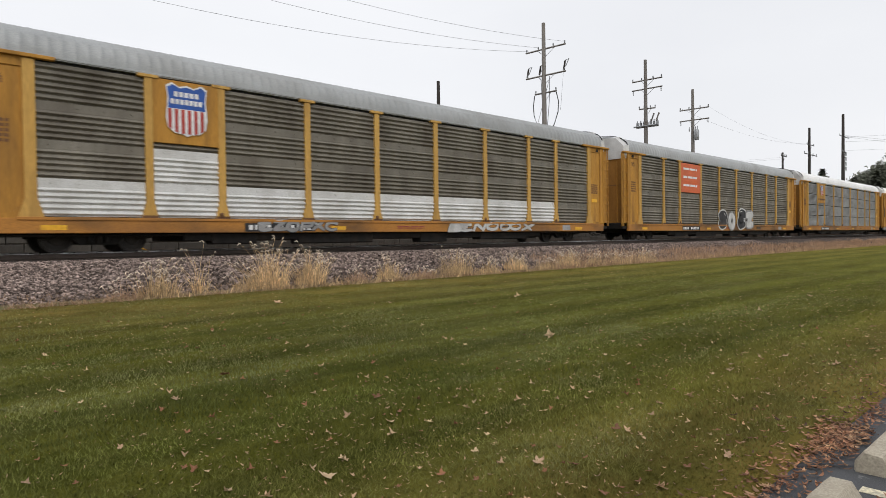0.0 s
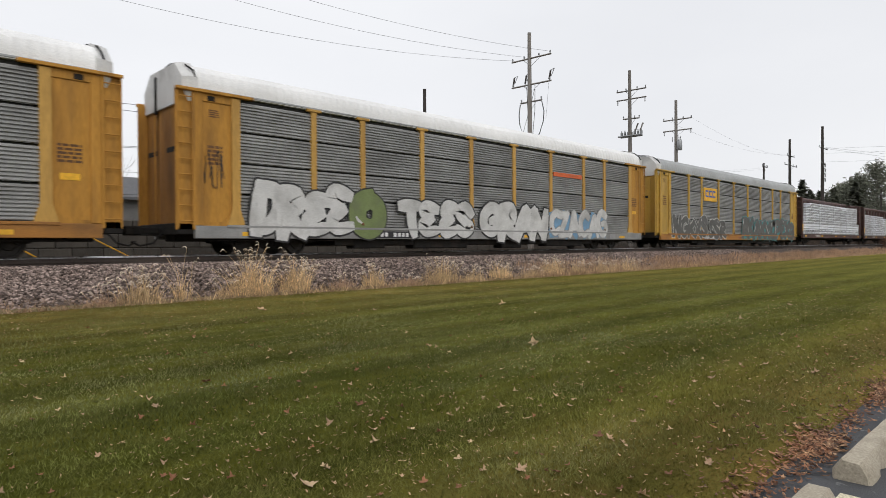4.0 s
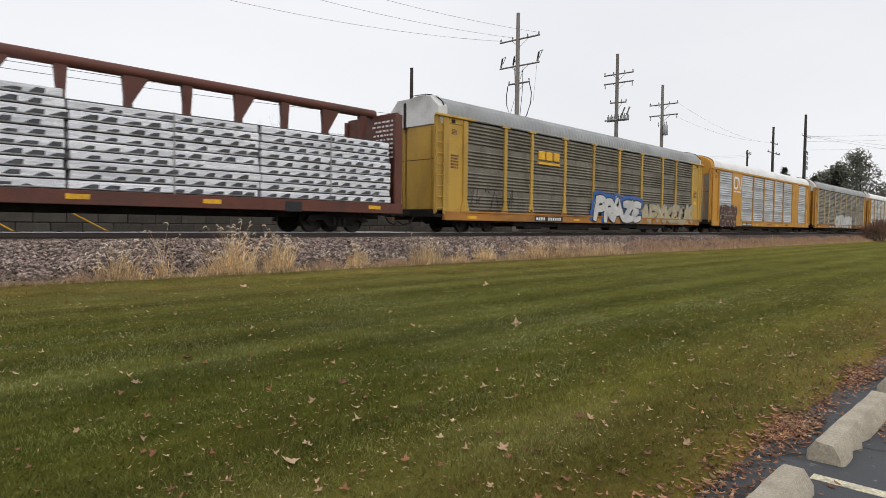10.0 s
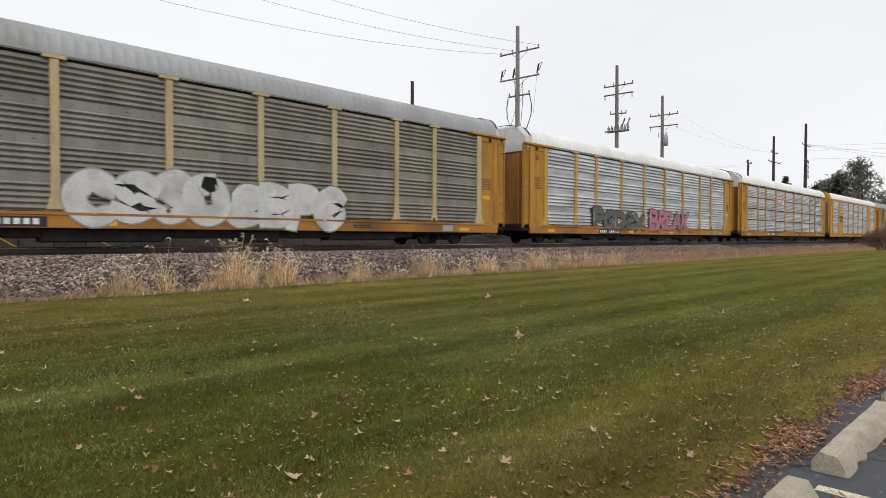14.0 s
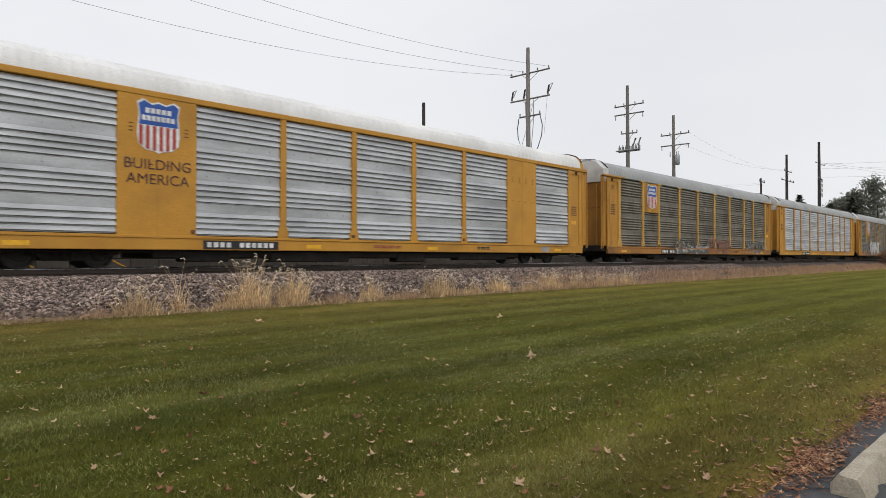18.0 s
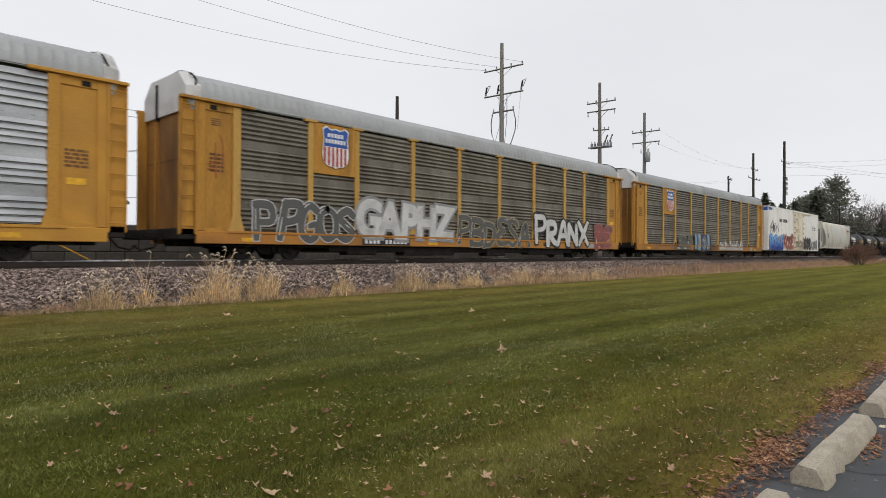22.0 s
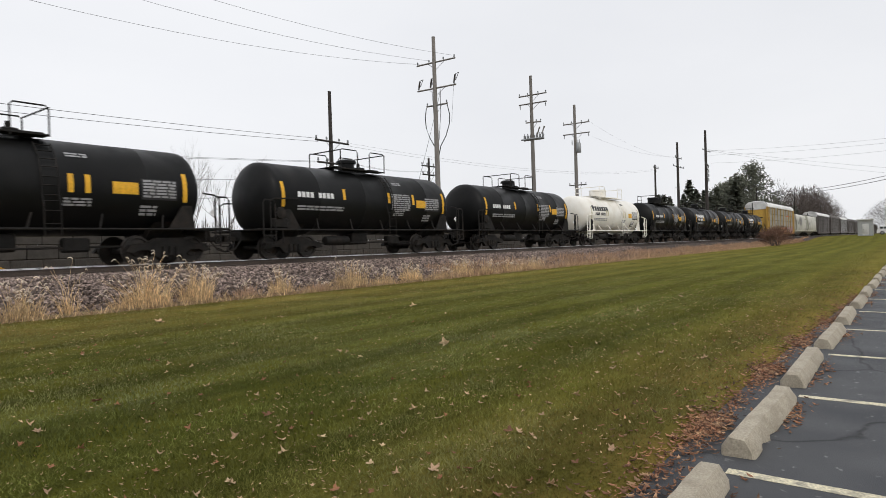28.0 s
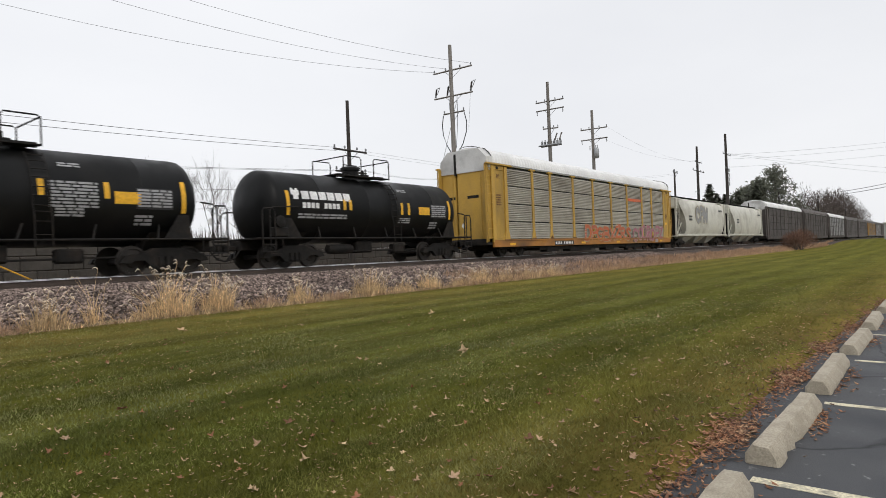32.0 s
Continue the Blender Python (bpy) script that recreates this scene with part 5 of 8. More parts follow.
Z = 1.458
for i, (x, z, w) in enumerate(((118, 9.0, 7), (124, 10.0, 8), (130, 10.5, 8), (136, 11.5, 8), (142, 14.2, 7), (148, 11.5, 7), (153, 13.0, 7), (160, 12.0, 7), (166, 13.4, 7), (172, 15.4, 8), (190, 13, 9), (196, 14, 9), (216, 13, 9), (222, 12, 9),
                              (234, 14, 9), (244, 12, 9), (252, 15, 10), (262, 14, 10), (272, 13, 10), (284, 12, 10))):
    conifer(x, 36 + (i % 3) * 3, z, w * 1.25, 40 + i)
pine(180, 37, 18.0, 14, 60)
pine(187, 42, 16.5, 13, 63)
pine(206, 38, 23.5, 20, 61)
bare_tree(228, 37, 20, 14, 62, "leafless tree beside a tall pine", 5, 0.5, None, 900)
for i, (x, y, h) in enumerate(((290, 38, 20), (305, 41, 23), (322, 38, 24), (340, 42, 25), (358, 39, 25), (378, 42, 26), (400, 40, 25), (430, 43, 24), (470, 42, 23), (520, 45, 22))):
    bare_tree(x, y, h, 17, 70 + i, "distant brown leafless tree", 4, 0.6, 0.5, 3600, 0.48, 0.48)
for i, (x, y, h) in enumerate(((168, 1.5, 12), (166, -2, 14), (165, -6, 15), (160, -10, 16), (156, -14, 16.5), (150, -18, 17), (146, -23, 17), (140, -27, 16), (178, 3.4, 10))):
    bare_tree(x, y, h * (0.86 if i % 2 else 0.70), 13, 90 + i, "brown leafless tree beyond the lot", 4, 0.6, 0.18, 9500, 0.44, 0.5)
for i, (x, y, h) in enumerate(((22.5, 42, 10.0), (25.5, 43, 11.5), (29, 44, 10.5), (9.5, 45, 9.5), (12.5, 46, 9.0), (4, 44, 8.5), (34, 46, 9), (-4, 43, 9))):
    bare_tree(x, y, h, 5, 110 + i, "slender leafless sapling beyond the track", 5, 0.33, 0.06)
for i in range(11):
    bare_tree(2 + i * 4.2, 31.5 + (i % 3) * 1.6, 2.8 + (i % 4) * 0.5, 3, 130 + i, "tangled leafless shrub beyond the track", 4, 0.75, 0.03)
# round red-brown shrub by the far verge
M["rusty_twigs"] = surface("rusty_twigs", (0.19, 0.105, 0.07, 1), (0.11, 0.06, 0.042, 1), 0.9, island=0.4, scale=0.8)


def round_bush(x, y, h, w, seed):
    r = random.Random(seed)
    t = thing("round_shrub", pose(x, y, ground_z(x, y)), "round rusty brown leafless shrub on the verge", "shrub", "shrubs on the verge")
    stems, twigs = Solid(), Solid()
    for i in range(16):
        a, e = r.uniform(0, 6.28), r.uniform(0.3, 1.0)
        stems.tube([(0.1 * math.cos(a), 0.1 * math.sin(a), -0.1), (0.45 * w * e * math.cos(a) * 0.6, 0.45 * w * e * math.sin(a) * 0.6, h * 0.5), (0.45 * w * e * math.cos(a), 0.45 * w * e * math.sin(a), h * (0.95 - 0.3 * e))], 0.04, 4, 0.012)
    for i in range(2600):
        a, u, k = r.uniform(0, 6.28), r.uniform(-0.75, 1.0), r.random() ** 0.45
        c = math.sqrt(1 - u * u)
        q = Vector((0.5 * w * k * c * math.cos(a), 0.5 * w * k * c * math.sin(a), h * (0.46 + 0.48 * k * u)))
        d = (q - Vector((0, 0, h * 0.1))).normalized() * r.uniform(0.2, 0.45) + Vector((r.gauss(0, 0.12), r.gauss(0, 0.12), r.gauss(0, 0.1)))
        v = Vector((r.gauss(0, 1), r.gauss(0, 1), r.gauss(0, 0.6))).normalized() * 0.022
        twigs.add([q - v, q + v, q + d], [(0, 1, 2)])
    part("stem_mass", stems, M["bark"], t, kind="stuff")
    part("twig_mass", twigs, M["rusty_twigs"], t, kind="stuff")


round_bush(92.5, 15.0, 2.5, 3.4, 150)
round_bush(95.5, 14.7, 2.9, 3.8, 151)


# ---- far buildings and fittings ----
M["siding"] = surface("grey_siding", (0.15, 0.147, 0.14, 1), (0.10, 0.098, 0.093, 1), 0.7, scale=1)
M["shingle"] = surface("grey_shingles", (0.12, 0.12, 0.125, 1), (0.08, 0.08, 0.085, 1), 0.85, scale=3)
long = thing("long_building", pose(4.5, 40, ground_z(4.5, 40)), "long low grey building with a dark roof beyond the track", "building")
part("wall", Solid().cbox(-9.5, 9.5, 0, 8, -0.1, 4.0, 0.03), M["siding"], long)
for y0, y1, z0, z1 in ((-0.5, 4.0, 3.85, 5.5), (8.5, 4.0, 3.85, 5.5)):
    part("roof", Solid().prism([(y0, z0), (y1, z1), (y1, z1 + 0.16), (y0, z0 + 0.16)], -10, 10), M["shingle"], long)
for i in range(6):
    wx = -7.8 + 3.1 * i
    win = part("window", Solid().cbox(wx - 0.6, wx + 0.6, -0.05, 0.05, 1.3, 2.6), M["end_white"], long)
    part("pane", Solid().box(wx - 0.5, wx + 0.5, -0.06, -0.052, 1.4, 2.5), M["glass_dark"], win)
wall = thing("block_wall", pose(0, 29.5, 0.15), "weathered grey concrete block wall beyond the track", "wall")
M["old_block"] = surface("weathered_block", (0.065, 0.058, 0.05, 1), (0.03, 0.027, 0.024, 1), 0.9, scale=2.5, dirt=(0.04, 0.035, 0.03, 1), dirt_scale=1.5, dirt_amount=0.6, bump=0.4, per_piece=0.25)
for j in range(4):
    for i in range(70):
        part("block", kept(("block", 1), lambda: Solid().cbox(0, 1.18, -0.2, 0.2, 0, 0.60, 0.03), M["old_block"]), None, wall).location = (-14 + 1.2 * i + 0.6 * (j % 2), 0.01 * j, 0.62 * j)


def shed(x, y):
    s = thing("signal_shed", pose(x, y, ground_z(x, y)), "small grey metal signal hut beside the crossing", "shed")
    part("wall", Solid().cbox(-1.1, 1.1, -1.1, 1.1, 0, 2.75, 0.03), M["shed"], s)
    part("roof", Solid().cbox(-1.3, 1.3, -1.3, 1.3, 2.7, 2.9, 0.04), M["end_white"], s)
    door = part("door", Solid().cbox(-1.13, -1.09, -0.5, 0.4, 0.1, 2.1, 0.01), M["end_white"], s)
    part("handle", Solid().cbox(-1.17, -1.12, 0.25, 0.32, 1.0, 1.12, 0.01), M["under"], door)


shed(130, 6.4)


def parked_suv(x, y):
    c = thing("parked_car", pose(x, y, ground_z(x, y), 0, 0, 90), "white sport utility car parked beyond the lot", "car")
    body = [(-2.3, 0.45), (-2.35, 0.9), (-2.25, 1.05), (-1.2, 1.12), (1.9, 1.08), (2.2, 1.0), (2.3, 0.5), (2.1, 0.4), (-2.1, 0.4)]
    part("body", Solid().prism(body, -0.9, 0.9, "y"), M["car_white"], c)
    part("cabin", Solid().prism([(-1.35, 1.08), (-0.75, 1.66), (1.75, 1.68), (2.1, 1.05)], -0.78, 0.78, "y"), M["car_white"], c)
    for e in (-1, 1):
        for a, b in ((-0.95, 0.1), (0.2, 1.1), (1.2, 1.75)):
            part("side_window", Solid().box(a + 0.05, b, e * 0.785 - 0.004, e * 0.785 + 0.004, 1.14, 1.55), M["glass_dark"], c)
        for wx in (-1.45, 1.4):
            w = part("wheel", Solid().lathe([(0.2, -0.1), (0.36, -0.1), (0.36, 0.1), (0.2, 0.1)], "y", (wx, e * 0.85, 0.36), 16), M["tyre"], c)
            part("rim", Solid().lathe([(0.02, -0.11), (0.21, -0.11), (0.21, 0.11), (0.02, 0.11)], "y", (wx, e * 0.86, 0.36), 12), M["metal_grey"], w)


parked_suv(148, 3.2)


def substation():
    s = thing("substation", pose(120, -4.8, ground_z(120, -4.8)), "grey fenced transformer yard beyond the lot", "substation")
    for i in range(5):
        u = part("transformer_tank", Solid().cbox(-0.7, 0.7, -0.45, 0.45, 0.2, 3.4, 0.06), M["metal_grey"], s)
        u.location = (0, -1.1 * i, 0)
        for j in range(2):
            part("bushing", Solid().lathe([(0.05, 3.4), (0.1, 3.5), (0.05, 3.6), (0.1, 3.7), (0.05, 3.8), (0.1, 3.9), (0.04, 4.2)], at=(-0.3 + 0.6 * j, 0, 0), n=8), M["end_white"], u)
    part("slab", Solid().cbox(-1.3, 1.3, -5.6, 0.9, -0.1, 0.2, 0.03), M["concrete"], s)
    f = thing("chain_fence", pose(112, -3, ground_z(112, -3)), "grey chain-link fence round the transformer yard", "fence")
    for i in range(9):
        part("post", Solid().tube([(0, -1.2 * i, -0.2), (0, -1.2 * i, 2.1)], 0.04, 6), M["metal_grey"], f)
    for z in (0.15, 0.6, 1.1, 1.6, 2.05):
        part("wire_strand", Solid().tube([(0, 0, z), (0, -9.6, z)], 0.012, 4), M["metal_grey"], f)
    for x, y, w, h in ((108, 1.6, 0.9, 1.9), (109, 0.4, 0.8, 1.7), (104, -1.0, 0.5, 1.2)):
        b = thing("utility_cabinet", pose(x, y, ground_z(x, y)), "grey steel utility cabinet beyond the lot", "utility cabinet", "utility cabinets")
        part("body", Solid().cbox(-w / 2, w / 2, -w / 2, w / 2, -0.05, h, 0.03), M["metal_grey"], b)
        part("door", Solid().cbox(-w / 2 - 0.02, -w / 2 + 0.01, -w / 2 + 0.06, w / 2 - 0.06, 0.15, h - 0.15, 0.01), M["shed"], b)


substation()


def thicket(name, x0, x1, y0, y1, count, height, seed, label):
    """Leafless brush too dense to count: many thin crossing twigs over a low mass."""
    rng = np.random.default_rng(seed)
    x, y = rng.uniform(x0, x1, count), rng.uniform(y0, y1, count)
    h = height * rng.uniform(0.3, 1.0, count) * (0.7 + 0.3 * np.sin(x * 0.35 + 1) * np.sin(x * 0.11))
    z = np.array([ground_z(a, b) for a, b in zip(x, y)])
    w, t = rng.uniform(0.02, 0.13, count), rng.uniform(0, 6.28, count)
    v = np.empty((count, 3, 3))
    v[:, 0] = np.stack([x - w * np.cos(t), y - w * np.sin(t), z - 0.1], 1)
    v[:, 1] = np.stack([x + w * np.cos(t), y + w * np.sin(t), z - 0.1], 1)
    v[:, 2] = np.stack([x + rng.normal(0, 0.45, count), y + rng.normal(0, 0.3, count), z + h], 1)
    me = bpy.data.meshes.new(name)
    me.from_pydata(v.reshape(-1, 3).tolist(), [], np.arange(3 * count).reshape(-1, 3).tolist())
    me.materials.append(M["brush"])
    tagged(new(name, me), label, "brush", kind="stuff")


thicket("far_woods_edge", 157, 176, -34, 2.5, 60000, 9.2, 37, "dense brown leafless woods beyond the lot")
thicket("brush_thicket", -30, 320, 31, 36, 75000, 3.7, 31, "dense dark leafless brush beyond the track")


def guy_guard(x0, z0, x1, z1, y):
    """Yellow sleeve on a guy wire, its foot in the ground."""
    g = thing("guy_guard", pose(x1, y, z1), "yellow plastic guard on a slanting guy wire", "guy guard", "guy guards beyond the track")
    part("sleeve", Solid().tube([(0, 0, -0.1), ((x0 - x1) * 0.5, 0, (z0 - z1) * 0.5), (x0 - x1, 0, z0 - z1)], 0.03, 6), M["paint_yellow"], g, "faded yellow sleeve")
    part("guy_wire", Solid().tube([(x0 - x1, 0, z0 - z1), (2.2 * (x0 - x1), 0, 2.2 * (z0 - z1))], 0.008, 4), M["wire"], g)


guy_guard(6.64, 1.82, 9.4, 0.3, 25.5)
guy_guard(4.0, 1.7, 6.2, 0.3, 25.5)

thicket("tall_thicket", -8, 15, 31, 34.5, 16000, 5.6, 33, "tall dark tangled brush beyond the track")


# ---- the train ----
TRAIN = []      # things of the train, with the place of their leading end at the start


def railcar(name, lead, label, category):
    t = thing(name, pose(lead, TRACK_Y, RAIL_Z), label, category, "cars of the freight train")
    TRAIN.append((t, lead))
    return t


def trucks(car, xs, r=0.42, base=0.9):
    """Two-axle trucks."""
    for x in xs:
        tr = part("truck", kept(("truck_bolster", r), lambda: Solid().cbox(-0.22, 0.22, -1.1, 1.1, 0.42, 0.62, 0.03).cbox(-0.12, 0.12, -0.5, 0.5, 0.6, 0.75, 0.02), M["under"]), None, car, "black cast steel truck")
        tr.location = (x, 0, 0)
        for e in (-1, 1):
            def frame_mesh():
                o = [(-1.35, 0.38), (-1.2, 0.58), (-0.75, 0.62), (-0.4, 0.78), (0.4, 0.78), (0.75, 0.62), (1.2, 0.58), (1.35, 0.38), (1.1, 0.34), (0.95, 0.42), (0.65, 0.42), (0.42, 0.2), (-0.42, 0.2), (-0.65, 0.42), (-0.95, 0.42), (-1.1, 0.34)]
                s = Solid().prism(o, e * 1.02 - 0.09, e * 1.02 + 0.09, "y")
                for q in (-0.2, 0, 0.2):
                    s.lathe([(0.075, 0.26), (0.075, 0.52)], at=(q, e * 1.14, 0), n=8)
                return s
            part("side_frame", kept(("side_frame", e), frame_mesh, M["under"]), None, tr)
        for b in (-base, base):
            w = part("wheelset", kept(("wheelset", r), lambda: Solid().lathe([(0.02, -0.85), (r * 0.45, -0.83), (r * 0.5, -0.78), (r * 0.82, -0.78), (r * 0.85, -0.82), (r, -0.82), (r, -0.72), (r + 0.03, -0.69), (r * 0.8, -0.68), (0.09, -0.7), (0.08, 0), (0.09, 0.7), (r * 0.8, 0.68), (r + 0.03, 0.69), (r, 0.72), (r, 0.82), (r * 0.85, 0.82), (r * 0.82, 0.78), (r * 0.5, 0.78), (0.02, 0.85)], "y", (0, 0, 0), 24), M["wheel"], 35), None, tr)
            w.location = (b, 0, r)


def couplers(car, a, b):
    for x, e in ((a, -1), (b, 1)):
        c = part("coupler", kept(("coupler", e), lambda: Solid().cbox(min(0, e * 0.75), max(0, e * 0.75), -0.09, 0.09, 0.78, 0.95, 0.02).cbox(min(e * 0.5, e * 0.8), max(e * 0.5, e * 0.8), -0.17, 0.13, 0.72, 1.0, 0.04), M["under"]), None, car)
        c.location = (x, 0, -0.12)
        part("brake_hose", kept(("hose", e), lambda: Solid().tube([(0, -0.3, 0.8), (e * 0.25, -0.32, 0.5), (e * 0.6, -0.25, 0.42), (e * 0.8, -0.15, 0.55)], 0.03, 5), M["under"]), None, c)


def ladder_mesh(h, w, n, r=0.014):
    def make():
        s = Solid().cbox(0, 0.04, -0.03, 0.01, 0, h, 0.005).cbox(w - 0.04, w, -0.03, 0.01, 0, h, 0.005)
        for i in range(n):
            z = h * (i + 0.5) / n
            s.tube([(0.02, -0.03, z), (w - 0.02, -0.03, z)], r, 5)
        return s
    return make


def bars(car, x, z, w, h, rows, paint, y=-1.606, seed=0, label="illegible stencilled lines"):
    """Small lettering too fine to read, as plain bars."""
    r = random.Random(seed + int(x * 100) + int(z * 77))
    s = Solid()
    for i in range(rows):
        z1 = z + h - h * i / rows
        px = x
        while px < x + w:
            q = min(x + w, px + r.uniform(0.15, 0.45) * max(w, 0.5))
            s.box(px, q, y - 0.004, y, z1 - h / rows * 0.62, z1)
            px = q + 0.05 * max(w, 0.6)
    part("stencil_print", s, M[paint], car, label, kind="stuff")


GLYPH = {"S": (((.85, .82), (.5, 1), (.1, .8), (.45, .52), (.85, .25), (.45, 0), (.05, .15)),), "R": (((.1, 0), (.14, .5), (.1, 1)), ((.1, .97), (.7, .96), (.75, .6), (.18, .5)), ((.35, .5), (.6, .2), (.98, 0))),
         "E": (((.88, .92), (.3, 1), (.1, .75), (.55, .54)), ((.55, .54), (.08, .32), (.3, .02), (.92, .1))), "A": (((0, 0), (.25, .6), (.5, 1), (.7, .55), (.98, 0)), ((.2, .36), (.8, .38))),
         "O": (((.5, 1), (.12, .78), (.1, .25), (.5, 0), (.9, .25), (.88, .78), (.5, 1)),), "K": (((.1, 1), (.14, .5), (.1, 0)), ((.92, 1), (.25, .5)), ((.25, .5), (.6, .3), (.98, 0))),
         "Z": (((.05, .92), (.9, .98)), ((.9, .98), (.1, .04)), ((.1, .04), (.98, .06))), "N": (((.06, 0), (.1, 1)), ((.1, 1), (.85, 0)), ((.85, 0), (.92, 1))),
         "M": (((.02, 0), (.12, 1)), ((.12, 1), (.48, .35)), ((.48, .35), (.86, 1)), ((.86, 1), (.98, 0))), "I": (((.5, 1), (.46, .5), (.52, 0)),),
         "C": (((.92, .85), (.5, 1), (.1, .7), (.1, .28), (.5, 0), (.92, .16)),), "D": (((.1, 0), (.1, 1)), ((.1, 1), (.75, .9), (.92, .45), (.6, .05), (.1, 0))),
         "T": (((0, .95), (.5, .98), (1, .95)), ((.5, .98), (.46, .4), (.55, 0))), "G": (((.9, .85), (.5, 1), (.1, .7), (.12, .25), (.55, 0), (.9, .2), (.88, .48), (.5, .45)),),
         "P": (((.1, 0), (.12, 1)), ((.12, 1), (.8, .95), (.82, .55), (.15, .45))), "X": (((.05, 1), (.95, 0)), ((.95, 1), (.05, 0))), "B": (((.1, 0), (.1, 1)), ((.1, 1), (.8, .9), (.7, .58), (.12, .52)), ((.12, .52), (.9, .42), (.85, .05), (.1, 0)))}


def curve_through(pts, k=4):
    """Points of a smooth line through the given ones."""
    out = []
    for i in range(len(pts) - 1):
        p0, p1, p2, p3 = (Vector(pts[max(0, min(len(pts) - 1, j))]) for j in (i - 1, i, i + 1, i + 2))
        for q in range(k):
            t = q / k
            out.append(0.5 * (2 * p1 + (p2 - p0) * t + (2 * p0 - 5 * p1 + 4 * p2 - p3) * t * t + (3 * p1 - p0 - 3 * p2 + p3) * t ** 3))
    return out + [Vector(pts[-1])]


def ribbon(s, pts, half, y, grow=0.0):
    """A flat painted stroke along a line, with swelling and blunt slanted ends."""
    rings = []
    for i, p in enumerate(pts):
        d = pts[min(i + 1, len(pts) - 1)] - pts[max(i - 1, 0)]
        d = d / max(d.length, 0.001)
        w = half * (0.88 + 0.24 * math.sin(1.3 + 2.1 * i / len(pts))) + grow
        q = p + d * (w * 0.9 * (1 if i == len(pts) - 1 else -1 if i == 0 else 0))
        m = Vector((-d.y, d.x)) * w * (0.72 if i in (0, len(pts) - 1) else 1.0)
        rings.append([(q.x + m.x, y, q.y + m.y), (q.x - m.x, y, q.y - m.y), (q.x - m.x, y + 0.0006, q.y - m.y), (q.x + m.x, y + 0.0006, q.y + m.y)])
    s.loft(rings)


def graffiti(car, x0, x1, z0, z1, n, fill, edge, seed, y=-1.615, thick=0.34, back=None, shine="white", word=None, rim=0.045):
    """Sprayed letters in fat curved strokes with an outline; without a word they spell nothing. One part a letter."""
    r = random.Random(seed)
    n = len(word) if word else n
    w, h = (x1 - x0) / n, z1 - z0
    paint = lambda k: M["spray_" + k] if "spray_" + k in M else M[k]
    say = lambda k: {"sky": "pale blue", "brick": "brick red", "fade_blue": "blue", "fade_brick": "brick red"}.get(k, k.replace("paint_", "").replace("spray_", ""))
    if back:
        for i in range(n):
            cloud = Solid()
            mid = [Vector((x0 + w * (i + 0.5) + r.uniform(-0.1, 0.1) * w, z0 + h * f)) for f in (0.4, 0.5, 0.62)]
            ribbon(cloud, mid, min(w * 0.6, h * 0.36), y + 0.006 - 0.0007 * (i % 8))
            part("graffiti_cloud", cloud, paint(back), car, say(back) + " sprayed background patch")
    for i in range(n):
        g = GLYPH[word[i]] if word else GLYPH[r.choice("SREAOKZNCDGPXB")]
        lay_e, lay_f, lay_s = Solid(), Solid(), Solid()
        lx = x0 + w * i + r.uniform(-0.08, 0.05) * w
        lz, lh = z0 + r.uniform(0.0, 0.14) * h, h * r.uniform(0.8, 1.0)
        lean = r.uniform(-0.12, 0.22) * w
        yo = 0.004 * (i % 2)
        t = thick * min(w, h) * 0.5 * r.uniform(0.9, 1.12)
        for q, line in enumerate(g):
            pts = [(lx + (0.06 + 0.94 * ax + r.uniform(-0.04, 0.04)) * w + lean * az, lz + (0.08 + 0.84 * (az + r.uniform(-0.03, 0.03))) * lh) for ax, az in line]
            path = curve_through(pts)
            ribbon(lay_e, path, t, y - yo - 0.0007 * q, max(rim * min(w, h), 0.018))
            ribbon(lay_f, path, t, y - 0.009 - yo - 0.0007 * q)
            if q == 0 and len(path) > 3:
                k = r.randrange(0, len(path) - 3)
                ribbon(lay_s, [p + Vector((-t * 0.3, t * 0.45)) for p in path[k:k + 3]], t * 0.14, y - 0.016)
        ob = part("graffiti_outline", lay_e, paint(edge), car, say(edge) + " sprayed outline of a letter")
        part("graffiti_fill", lay_f, paint(fill), ob, say(fill) + " sprayed letter")
        if lay_s.v:
            part("graffiti_shine", lay_s, paint(shine), ob)


